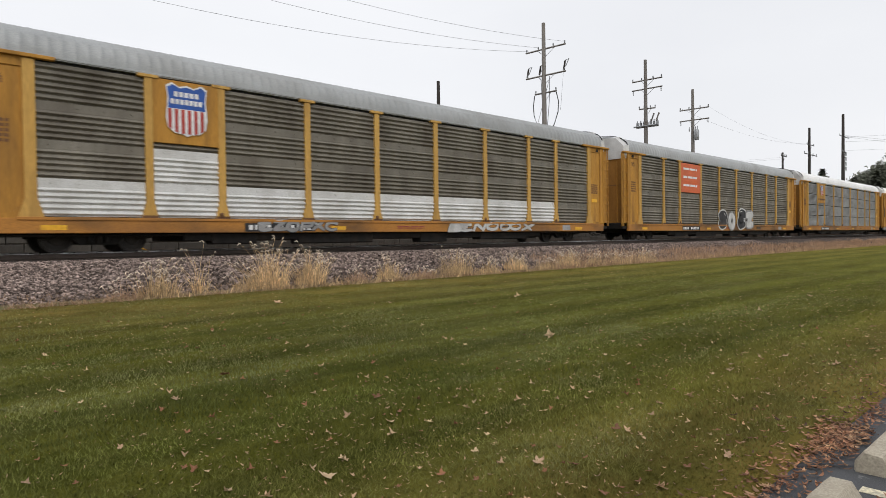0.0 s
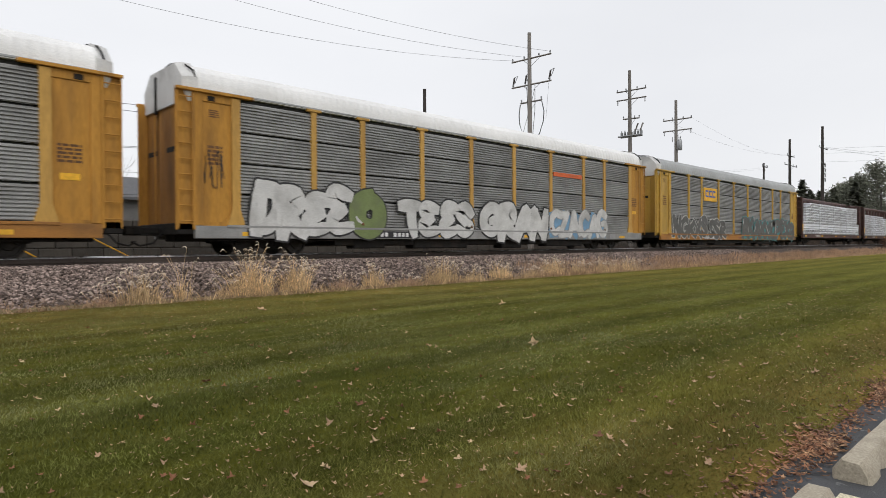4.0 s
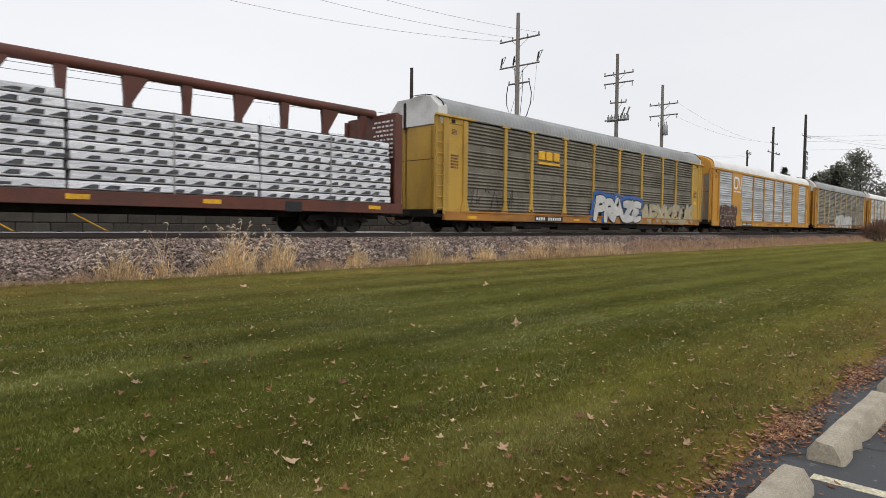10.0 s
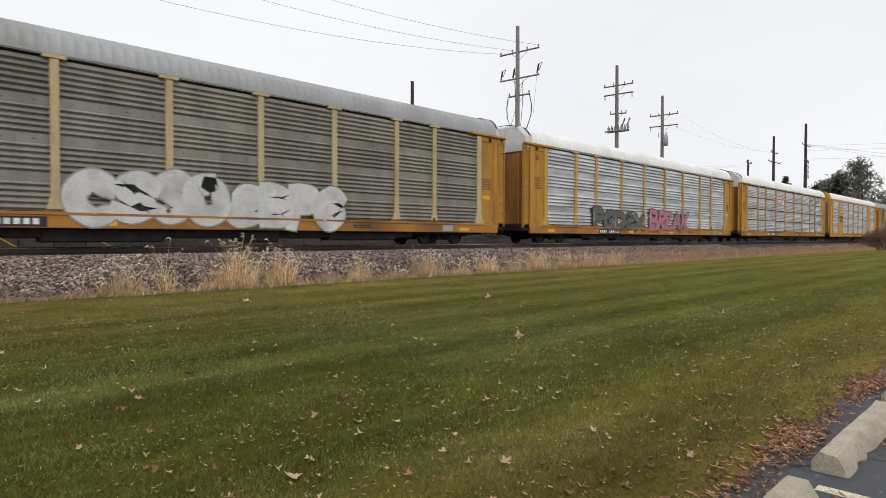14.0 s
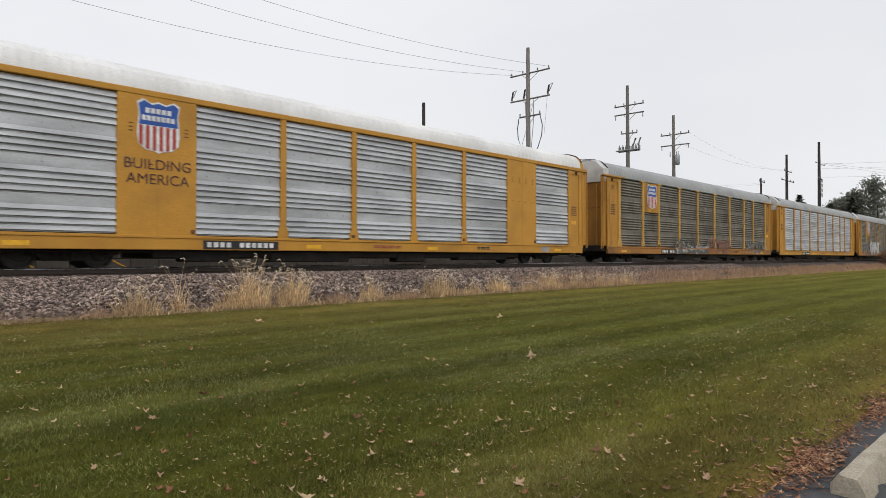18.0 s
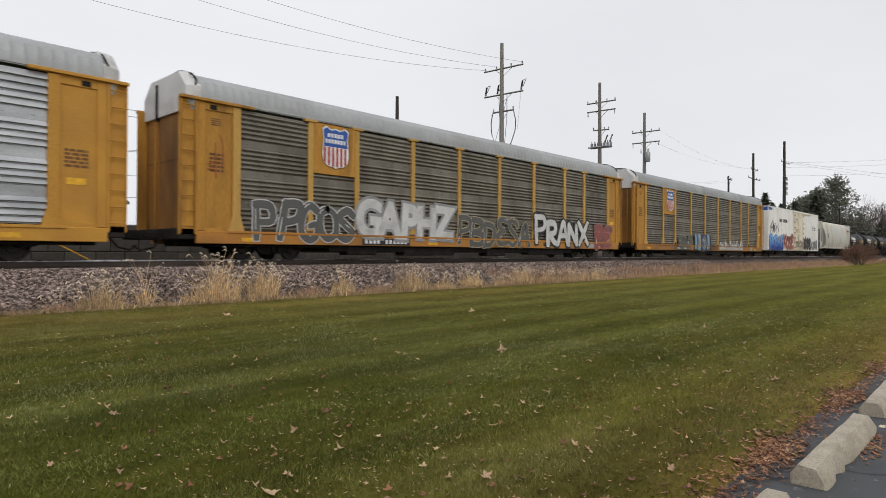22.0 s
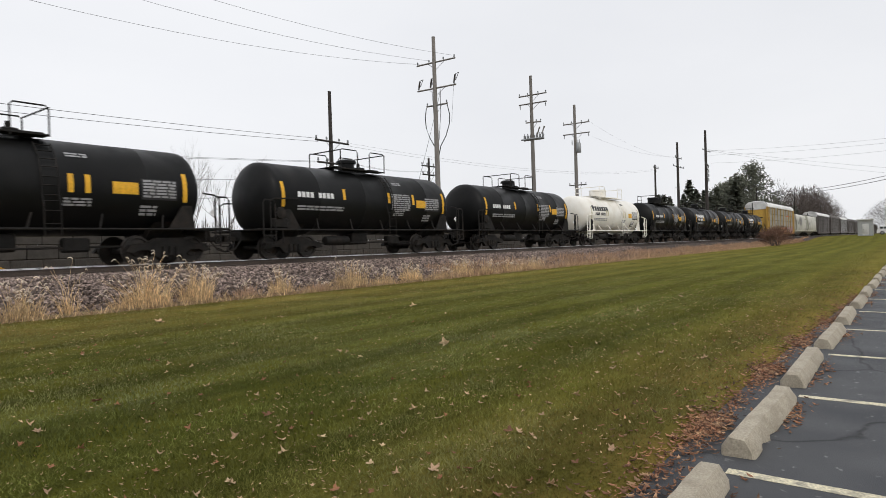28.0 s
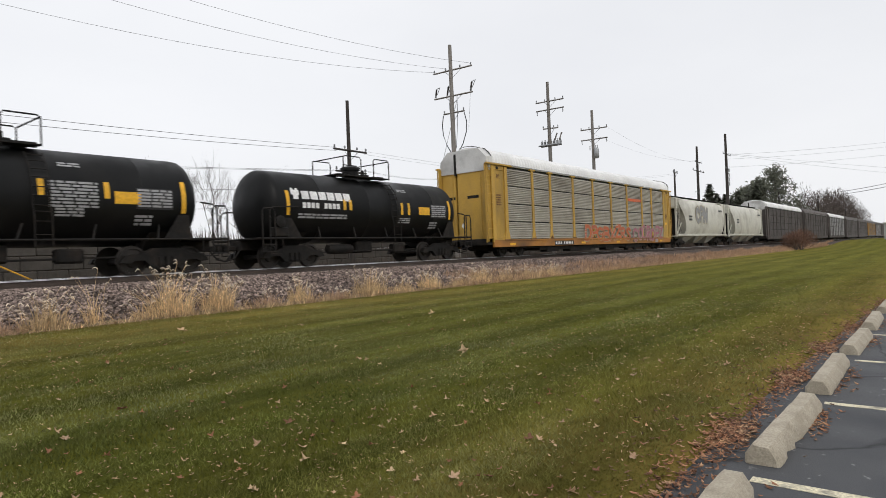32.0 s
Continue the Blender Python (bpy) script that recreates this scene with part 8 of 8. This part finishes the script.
        characters(1.68, 2.12, 9, ink, "number_bars", "reporting mark reduced to bars")
    else:
        characters(1.5, 2.22, 9, text if not white else ink, "number_bars", "reporting mark reduced to bars")
        lines(6.6, 1.85, 1.2, 0.72, 8, "paint_grey")
    for x in (11.0,):
        s = Solid().prism([(x, 1.42), (x + 0.13, 1.55), (x, 1.68), (x - 0.13, 1.55)], -1.47, -1.46, "y")
        part("placard", s, M["paint_white"], car, "white diamond placard")
    return car


def reefer(lead):
    car = railcar("insulated_boxcar", lead, "white insulated boxcar with sprayed lower side and a rusty sliding door", "railcar")
    L, H = 20.3, 4.9
    W = M["reefer"]
    trucks(car, (2.3, L - 2.3), 0.42)
    couplers(car, -0.35, L + 0.35)
    part("underframe", Solid().cbox(0.1, L - 0.1, -0.4, 0.4, 0.5, 0.95, 0.02).cbox(4.2, L - 4.2, -1.2, 1.2, 0.36, 0.66, 0.02).cbox(9.2, 10.8, -1.1, -0.7, 0.16, 0.5, 0.06).cbox(13.6, 15.6, -1.1, -0.7, 0.2, 0.5, 0.05).cbox(4.4, 5.8, -1.1, -0.8, 0.2, 0.5, 0.05).cbox(6, 9, -1.2, -0.7, 0.35, 0.8, 0.04).cbox(11, 13.5, -1.3, -0.6, 0.4, 0.85, 0.04), M["under"], car, "black underframe with tanks and brake gear")
    part("body", Solid().cbox(0, L, -1.55, 1.55, 0.62, H, 0.04), W, car, "white insulated body")
    for i in range(15):
        if i not in (7, 8):
            x = 0.25 + i * (L - 0.5) / 14
            part("side_rib", kept(("reefer_rib", 1), lambda: Solid().cbox(-0.012, 0.012, -1.558, -1.54, 0.66, H - 0.06, 0.003), M["end_white"]), None, car).location = (x, 0, 0)
    part("roof_edge", Solid().cbox(-0.02, L + 0.02, -1.58, -1.5, H - 0.06, H + 0.03, 0.01).cbox(-0.02, L + 0.02, 1.5, 1.58, H - 0.06, H + 0.03, 0.01).cbox(0, L, -1.5, 1.5, H - 0.02, H + 0.02, 0.01), W, car)
    d = part("sliding_door", Solid().cbox(9.0, 12.65, -1.66, -1.56, 0.8, H - 0.22, 0.015), M["reefer_door"], car, "cream sliding door with rust streaks")
    for x in (9.08, 9.45, 10.75, 12.5):
        part("door_bar", Solid().cbox(x - 0.05, x + 0.05, -1.73, -1.66, 0.85, H - 0.3, 0.01), M["reefer_door"], d)
    for z in (0.95, 1.45, 1.95, 2.5, 3.05, 3.6, 4.35):
        part("door_rail", Solid().cbox(9.1, 12.55, -1.70, -1.66, z, z + 0.07, 0.008), M["reefer_door"], d)
        for x in (9.0, 12.58):
            part("door_lug", kept(("door_lug", 1), lambda: Solid().cbox(0, 0.12, -1.76, -1.68, 0, 0.12, 0.01), M["rust"]), None, d, "rusty hinge lug").location = (x, 0, z - 0.02)
    part("latch", Solid().cbox(10.6, 11.0, -1.76, -1.70, 1.7, 2.35, 0.02), M["end_white"], d)
    part("door_notice", Solid().box(9.75, 10.55, -1.668, -1.662, 3.85, 4.15), M["end_white"], d, "pale notice on the door")
    part("door_track", Solid().cbox(8.85, 16.2, -1.70, -1.55, H - 0.2, H - 0.1, 0.01), M["reefer_door"], car)
    part("door_sill", Solid().cbox(8.9, 16.2, -1.68, -1.55, 0.66, 0.74, 0.01), M["reefer_door"], car)
    for x in (0.05, L - 0.55):
        part("ladder", kept(("reefer_ladder", 1), ladder_mesh(3.9, 0.45, 9), W), None, car).location = (x, -1.56, 0.7)
    part("end_stripe", Solid().box(-0.03, -0.021, -1.5, 1.5, 4.5, 4.85).box(0.02, 1.3, -1.56, -1.553, 4.55, 4.8), M["paint_blue"], car, "blue band on the end")
    for i in range(11):
        if i != 4:
            part("mark_block", kept(("reefer_mark", 1), lambda: Solid().box(0, 0.19, -1.558, -1.552, 0, 0.33), M["paint_black"]), None, car, "black block in place of a letter").location = (3.85 + 0.262 * i, 0, 3.5)
    for z, txt in ((3.25, "BUILDING"), (3.03, "AMERICA")):
        slogan(car, txt, 18.5, z, 0.17, -1.556)
    shield(car, 17.65, 2.95, 3.5, -1.56)
    bars(car, 9.7, 2.6, 0.8, 0.35, 4, "paint_grey", -1.664, 3)
    for x in (0.4, 6.0, 12.6, 19.5):
        part("reflector", Solid().box(x, x + 0.5, -1.565, -1.556, 0.78, 0.92), M["paint_yellow"], car, "yellow reflective strip")
    graffiti(car, 0.1, 4.95, 0.78, 2.15, 5, "fade_blue", "black", 5, -1.584, 0.30, word="SKEME", rim=0.04)
    graffiti(car, 5.15, 9.0, 0.74, 2.25, 4, "fade_brick", "white", 6, -1.584, 0.42, word="KOSE", rim=0.04, shine="pink")
    graffiti(car, 12.7, 16.3, 0.72, 2.1, 4, "black", "white", 7, -1.584, 0.4, word="RISC", rim=0.03, back="black")
    graffiti(car, 16.5, 19.6, 0.75, 1.75, 4, "grey", "black", 8, -1.585, 0.3)
    graffiti(car, 9.4, 12.4, 0.95, 1.7, 4, "cream", "grey", 44, -1.735, 0.16)
    part("fade_patch", Solid().prism([(0.05, 0.64), (5.0, 0.64), (5.05, 1.2), (4.9, 1.75), (3.4, 1.95), (0.05, 1.95)], -1.580, -1.577, "y"), M["fade_ground"], car, "blue sprayed background patch, rusty at the top")
    scrawl(car, 0.4, 2.2, 2.2, 3.7, 8, "black", 19, -1.565)
    scrawl(car, 1.6, 3.6, 2.3, 3.4, 4, "black", 9, -1.565)
    return car


def hopper(lead, L=17.3, material="hopper", seed=0, label=""):
    """Covered hopper with sloped ends and outside end cages."""
    car = railcar("covered_hopper", lead, label, "railcar")
    W = M[material]
    trucks(car, (1.9, L - 1.9), 0.42, 0.86)
    couplers(car, -0.35, L + 0.35)
    part("centre_sill", Solid().cbox(-0.1, L + 0.1, -0.33, 0.33, 0.62, 1.0, 0.02), M["under"], car)
    # rounded side body, ends cut back towards the foot
    side = [(1.0, 1.02), (1.38, 1.2), (1.5, 1.5), (1.56, 1.9), (1.585, 2.3), (1.58, 2.7), (1.555, 3.1), (1.5, 3.5), (1.42, 3.85), (1.30, 4.15), (0.9, 4.42)]
    sect = [(-y, z) for y, z in side] + side[::-1]
    lead_end = lambda z: float(np.interp(z, [1.02, 1.5, 2.2, 2.9, 3.5, 4.42], [2.1, 2.45, 2.35, 1.85, 1.25, 0.8]))
    rear_end = lambda z: L - float(np.interp(z, [1.02, 4.42], [1.55, 0.7]))
    rings = [[(f(z), y, z) for y, z in sect] for f in (lead_end, rear_end)]
    part("body", Solid().loft(rings), W, car, "rust-streaked pale rounded hopper body", smooth=35)
    for x0, x1 in ((0.1, 1.2), (L - 1.2, L - 0.1)):
        part("end_roof", Solid().cbox(min(x0, x0 + 0.1), x1 + (0.7 if x0 < 1 else 0), -1.3, 1.3, 4.28, 4.36, 0.01) if x0 < 1 else Solid().cbox(x0 - 0.7, x1, -1.3, 1.3, 4.28, 4.36, 0.01), W, car)
        for e in (-1, 1):
            part("end_post", Solid().cbox(x0 if x0 < 1 else x1 - 0.14, x0 + 0.14 if x0 < 1 else x1, e * 1.4 - 0.07, e * 1.4 + 0.07, 0.9, 4.3, 0.01), W, car)
            part("slope_stay", Solid().tube([(x0 + 0.1, e * 1.4, 1.1), (1.9 if x0 < 1 else L - 1.9, e * 1.3, 2.2)] if x0 < 1 else [(x1 - 0.1, e * 1.4, 1.1), (L - 1.9, e * 1.3, 2.2)], 0.05, 5), W, car)
        # filler block in underframe black: the shade of the end cage as colour
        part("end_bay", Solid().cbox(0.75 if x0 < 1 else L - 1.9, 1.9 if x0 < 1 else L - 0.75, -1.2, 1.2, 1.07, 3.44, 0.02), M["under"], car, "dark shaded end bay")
        part("end_panel", Solid().cbox(x0 + 0.02, x1 - 0.02, -1.34, 1.34, 3.45, 4.28, 0.02), W, car, "pale plate over the end cage")
        # slope sheet takes the same black, so its shade is in the colour
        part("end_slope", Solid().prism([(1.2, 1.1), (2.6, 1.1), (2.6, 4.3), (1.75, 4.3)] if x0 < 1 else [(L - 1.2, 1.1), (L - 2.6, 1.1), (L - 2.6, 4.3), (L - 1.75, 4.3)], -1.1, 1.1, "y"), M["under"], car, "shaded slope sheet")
        part("end_platform", Solid().cbox(x0 - 0.1, x1 + 0.2, -1.5, 1.5, 0.98, 1.06, 0.01), W, car)
        l = part("ladder", kept(("hopper_ladder", material), ladder_mesh(3.2, 0.42, 8), W), None, car)
        l.location = (x0 + 0.3, -1.5, 1.05)
    for e in (-1, 1):
        part("side_sill", Solid().cbox(0.2, L - 0.2, e * 1.5 - 0.05, e * 1.5 + 0.05, 1.02, 1.2, 0.01), W, car)
    for i in range(3):
        x = L / 2 + (i - 1) * 3.6
        part("discharge_chute", Solid().loft([[(x - 1.6, -1.2, 1.05), (x + 1.6, -1.2, 1.05), (x + 1.6, 1.2, 1.05), (x - 1.6, 1.2, 1.05)], [(x - 0.4, -0.5, 0.35), (x + 0.4, -0.5, 0.35), (x + 0.4, 0.5, 0.35), (x - 0.4, 0.5, 0.35)]]), M["hopper"] if material == "hopper_cream" else M["under"], car, "tapered discharge chute")
    part("roof_walk", Solid().cbox(0.6, L - 0.6, -0.95, -0.55, 4.52, 4.56, 0.008).cbox(0.6, L - 0.6, 0.55, 0.95, 4.52, 4.56, 0.008), M["under"], car, "dark grating roof walk")
    for i in range(14):
        part("walk_bracket", kept(("walk_bracket", 1), lambda: Solid().box(-0.03, 0.03, -0.95, 0.95, 4.38, 4.52), M["under"]), None, car).location = (1.3 + i * (L - 2.6) / 13, 0, 0)
    for i in range(4):
        part("roof_hatch", Solid().cbox(2.5 + i * (L - 5) / 3.4, 3.6 + i * (L - 5) / 3.4, -0.45, 0.45, 4.4, 4.52, 0.03), W, car)
    bars(car, 3.2, 2.3, 0.9, 0.55, 2, "paint_black", -1.59, seed, "reporting mark reduced to bars")
    bars(car, L - 3.0, 3.3, 1.3, 0.3, 1, "paint_black", -1.57, seed + 1, "row of dark bars in place of a name")
    return car


def build_train():
    A = autorack
    c = A(1.14, "panel_faded", "ribbed", mark_x=7.1, label="yellow autorack with brown-grey panels, white lower band and a shield", white_skirt=True, emblem=(1, "shield"))
    graffiti(c, 7.5, 10.3, 0.52, 0.86, 6, "grey", "black", 1, thick=0.3)
    graffiti(c, 15.3, 20.6, 0.52, 0.86, 7, "white", "black", 2, thick=0.35)
    c = A(29.49, "panel_faded", "ribbed", label="yellow autorack with weathered grey panels and a red name plate", emblem=(2, "red"))
    for q, (x0, x1, ch) in enumerate(((11.7, 13.2, "S"), (13.3, 14.5, "O"), (14.7, 16.1, "E"), (16.15, 17.5, "Z"))):
        fill, edge = (("black", "white"), ("white", "grey"))[q % 2]
        graffiti(c, x0 + 0.2, x1 - 0.1, 0.68, 1.72, 1, fill, edge, 3 + q, -1.615 - 0.02 * q, 0.44, rim=0.09, word=ch)
    A(57.8, "panel_grey", "fine", roof="roof_white", label="yellow autorack with pale grey panels and a shield plate", emblem=(1, "shield"), slogan_below=True, mark_x=5.4)
    c = A(86.08, "panel_grey", "fine", sill="panel_grey", roof="roof_white", label="yellow-ended autorack with grey panels under silver graffiti", emblem=(6, "line"))
    graffiti(c, 2.2, 5.9, 0.56, 2.1, 4, "white", "black", 5, thick=0.5, word="DREE", rim=0.07)
    graffiti(c, 6.0, 7.2, 0.56, 2.0, 1, "green", "black", 6, thick=0.62, word="O")
    graffiti(c, 8.3, 12.0, 0.56, 2.0, 4, "white", "black", 7, thick=0.46, word="TEES", rim=0.07)
    graffiti(c, 12.6, 17.2, 0.56, 2.0, 4, "white", "black", 8, thick=0.44, word="GRAN", rim=0.07)
    graffiti(c, 17.4, 22.6, 0.55, 1.95, 6, "white", "grey", 9, thick=0.36, back="sky")
    scrawl(c, 0.7, 1.4, 1.9, 3.1, 4, "black", 10, -1.545)
    c = A(114.4, "panel_grey", "fine", "yellow_pale", label="pale yellow autorack with grey panels and teal graffiti", emblem=(2, "block"))
    graffiti(c, 2.0, 10.5, 0.6, 1.9, 8, "smoke", "white", 11, thick=0.36)
    graffiti(c, 13.5, 25.8, 0.55, 2.05, 10, "smoke", "teal", 12, thick=0.4, back="teal")
    for i, x in enumerate((142.88, 166.94, 190.98)):
        centerbeam(x, 50 + i, i == 0, ("flatcar_brown", "flatcar_brown", "boxcar_red")[i])
    c = A(215.03, "panel_faded", "ribbed", "yellow_pale", label="pale yellow autorack with tan-grey panels and an orange name", emblem=(2, "name"))
    scrawl(c, 2.0, 5.0, 0.95, 2.0, 7, "black", 13)
    graffiti(c, 12.0, 17.5, 0.72, 1.92, 5, "blue", "blue", 14, thick=0.6, word="PRAZE")
    graffiti(c, 12.1, 17.4, 0.6, 1.85, 5, "white", "black", 14, -1.645, 0.38, word="PRAZE", rim=0.06)
    graffiti(c, 17.5, 25.0, 0.6, 1.7, 7, "cream", "grey", 15, thick=0.3)
    new_bays = [(1.75, 4.4, "panel"), (4.4, 6.5, "plate"), (6.5, 9.18, "panel"), (9.18, 9.38, "post"), (9.38, 11.95, "panel"), (11.95, 12.15, "post"), (12.15, 14.75, "panel"), (14.75, 14.95, "post"), (14.95, 17.52, "panel"),
                (17.52, 17.72, "post"), (17.72, 20.4, "panel"), (20.4, 22.5, "plate"), (22.5, 25.15, "panel"), (1.55, 1.75, "plate"), (25.15, 25.4, "plate")]
    c = A(243.39, "panel_bright", "broad", "yellow_new", "yellow_new", "roof_white", "yellow_new", "clean yellow autorack with bright galvanised panels and blank plates", new_bays, doors="roof_grey")
    worm = curve_through([(0.72, 0.74), (0.3, 0.75), (0.1, 0.7), (0.06, 0.4), (0.1, 0.06), (0.3, 0.02), (0.6, 0.03), (0.74, 0.15), (0.78, 0.55), (0.86, 0.73), (0.98, 0.62), (1.18, 0.18), (1.32, 0.02), (1.42, 0.16), (1.44, 0.76)], 3)
    stroke = Solid()
    ribbon(stroke, [p * 1.12 + Vector((4.62, 3.45)) for p in worm], 0.085, -1.612)
    part("emblem_stroke", stroke, M["paint_white"], c, "white looping line emblem")
    for q, (z0, z1) in enumerate(((1.3, 2.05), (0.55, 1.3))):
        ground = Solid().prism([(1.72, z0 - 0.04), (5.3, z0 - 0.04), (5.34, z0 + 0.5)] + [(5.3 - 3.5 * k / 24, z1 - 0.1 + 0.1 * abs(math.sin(k * 0.66))) for k in range(25)], -1.612 - 0.001 * q, -1.608, "y")
        part("graffiti_cloud", ground, M["spray_maroon"], c, "maroon sprayed background patch")
        graffiti(c, 1.85, 5.25, z0, z1 - 0.06, 5 - q, "maroon", "cream", 16 + 40 * q, -1.618 - 0.016 * q, 0.48, rim=0.05, word=("OTCSO", "OTTC")[q])
    bars(c, 4.65, 3.1, 1.55, 0.16, 1, "paint_white", -1.604, 3, "white bars in place of an address")
    c = A(271.76, "panel_tan_dark", "ribbed", post="post_bleached", label="yellow autorack with grey panels and white graffiti")
    graffiti(c, 9.6, 13.6, 0.62, 1.95, 4, "white", "grey", 17, thick=0.5)
    graffiti(c, 13.8, 17.8, 0.62, 1.85, 4, "white", "green", 18, thick=0.46)
    c = A(300.11, "panel_bright", "broad", roof="roof_white", label="yellow autorack with silver panels and pink graffiti")
    graffiti(c, 12.6, 18.2, 0.62, 2.0, 5, "pink", "purple", 19, thick=0.24, word="BREAK")
    graffiti(c, 6.0, 12.0, 0.75, 1.8, 5, "smoke", "black", 20, thick=0.3)
    A(328.38, "panel_bright", "slot", roof="roof_white", label="yellow autorack with bright slotted panels and a red emblem", emblem=(3, "strokes"))
    c = A(356.79, "panel_bright", "broad", "yellow_new", "yellow_new", "roof_white", "yellow_new", "clean yellow autorack with galvanised panels and a shield plate", new_bays, doors="roof_grey")
    shield(c, 5.45, 3.12, 4.58, -1.607)
    for z, txt in ((2.68, "BUILDING"), (2.28, "AMERICA")):
        slogan(c, txt, 5.45, z, 0.40)
    c = A(385.19, "panel_faded", "ribbed", label="yellow autorack with dark weathered panels, shield and red graffiti", emblem=(1, "shield"))
    wild_piece(c, 8.6, 13.6, 0.55, 1.6, 9, "smoke", "white", 21)
    graffiti(c, 13.6, 17.5, 0.55, 1.6, 8, "brick", "cream", 22, thick=0.2, shine="pink")
    graffiti(c, 20.7, 24.8, 0.6, 1.6, 8, "smoke", "white", 23, thick=0.2)
    A(413.52, "panel_bright", "broad", "yellow_new", "yellow_new", label="clean yellow autorack with bright silver panels and grey roof")
    c = A(441.82, "panel_faded", "ribbed", label="yellow autorack with dark panels, shield and large pale graffiti", emblem=(1, "shield"))
    graffiti(c, 2.3, 6.4, 0.5, 1.95, 5, "smoke", "white", 24, thick=0.3, rim=0.045)
    bubble_word(c, "GAPHZ", 6.5, 11.5, 0.75, 2.2, "spray_white", "spray_grey", -1.615, 0.05, 0.06, None, 25)
    graffiti(c, 11.8, 17.2, 0.5, 1.9, 6, "smoke", "cream", 26, thick=0.24, rim=0.045)
    graffiti(c, 17.6, 22.8, 0.6, 2.05, 5, "white", "black", 27, -1.622, 0.26, word="PRANX", rim=0.10)
    graffiti(c, 23.6, 25.5, 0.45, 1.8, 2, "brick", "pink", 28, thick=0.36)
    scrawl(c, 0.6, 1.4, 2.1, 3.9, 4, "orange", 29, -1.545)
    c = A(470.22, "panel_faded", "ribbed", label="yellow autorack with tan-grey panels, shield and blue graffiti", emblem=(1, "shield"))
    barrel_piece(c)
    graffiti(c, 7.0, 9.4, 0.6, 1.5, 3, "smoke", "green", 31, thick=0.3)
    wild_piece(c, 15.2, 20.7, 0.6, 1.45, 10, "white", "grey", 32)
    reefer(498.75)
    hopper(520.76, 18.2, "hopper", 1, "pale grey covered hopper with ochre rust stains")
    black = "satin black tank car with white stencils and yellow strips"
    for x, mk, tx in ((540.02, "emblem", "paint_white"), (553.17, "emblem", "paint_white"), (566.19, "bars", "paint_white"), (579.32, "bars", "paint_white")):
        tank_car(x, False, mk, tx, 1, black)
    tank_car(592.5, True, "emblem", "paint_black", 2, "white tank car stained with rust, pale railing")
    for x, mk, tx, dm in ((605.59, "bars", "paint_white", 2), (618.76, "emblem", "paint_white", 1), (631.78, "bars", "paint_yellow", 1), (644.78, "emblem", "paint_white", 1)):
        tank_car(x, False, mk, tx, dm, black)
    c = A(657.68, "panel_tan", "fine", "yellow_pale", roof="roof_white", label="yellow autorack with grey panels and orange graffiti", emblem=(6, "line"))
    graffiti(c, 10.6, 18.0, 0.7, 1.75, 8, "orange", "cream", 33, thick=0.2)
    graffiti(c, 18.5, 24.5, 0.6, 1.8, 7, "pink", "cream", 34, thick=0.2)
    c = hopper(686.08, 15.7, "hopper_cream", 3, "cream covered hopper with a grey sprayed patch")
    graffiti(c, 5.2, 8.6, 2.2, 3.8, 3, "grey", "cream", 35, -1.6, 0.4)
    hopper(702.78, 16.2, "hopper_cream", 4, "cream covered hopper with dark end cages")
    x = 720.78
    for i in range(11):
        light = i in (2, 6)
        A(x, "panel_grey" if light else "brown_car", "fine", "yellow" if i in (5, 8) else "brown_car", "brown_car", "roof_white" if i in (0, 2) else "brown_car", "end_white" if i == 0 else "brown_car", "distant dark brown autorack with plain panels", far=True)
        x += 28.6


build_train()


RUN = [(0, 0.00), (1, 19.84), (2, 39.68), (3, 59.52), (4, 79.33), (7, 138.59), (8, 158.31), (9, 177.92), (10, 197.50), (11, 217.34), (12, 237.12), (13, 256.97), (16, 316.39), (17, 336.11), (18, 355.97), (19, 375.76), (20, 394.77), (21, 414.47), (22, 434.04), (23, 453.65), (24, 473.39), (25, 493.40), (28, 552.97), (29, 572.87), (30, 592.72), (31, 612.53), (32, 632.38)]      # seconds, metres run since the start


def motions():
    """The train runs past at an almost even pace."""
    for car, lead in TRAIN:
        walk(car, [(s, pose(lead - run, TRACK_Y, RAIL_Z)) for s, run in RUN])


motions()
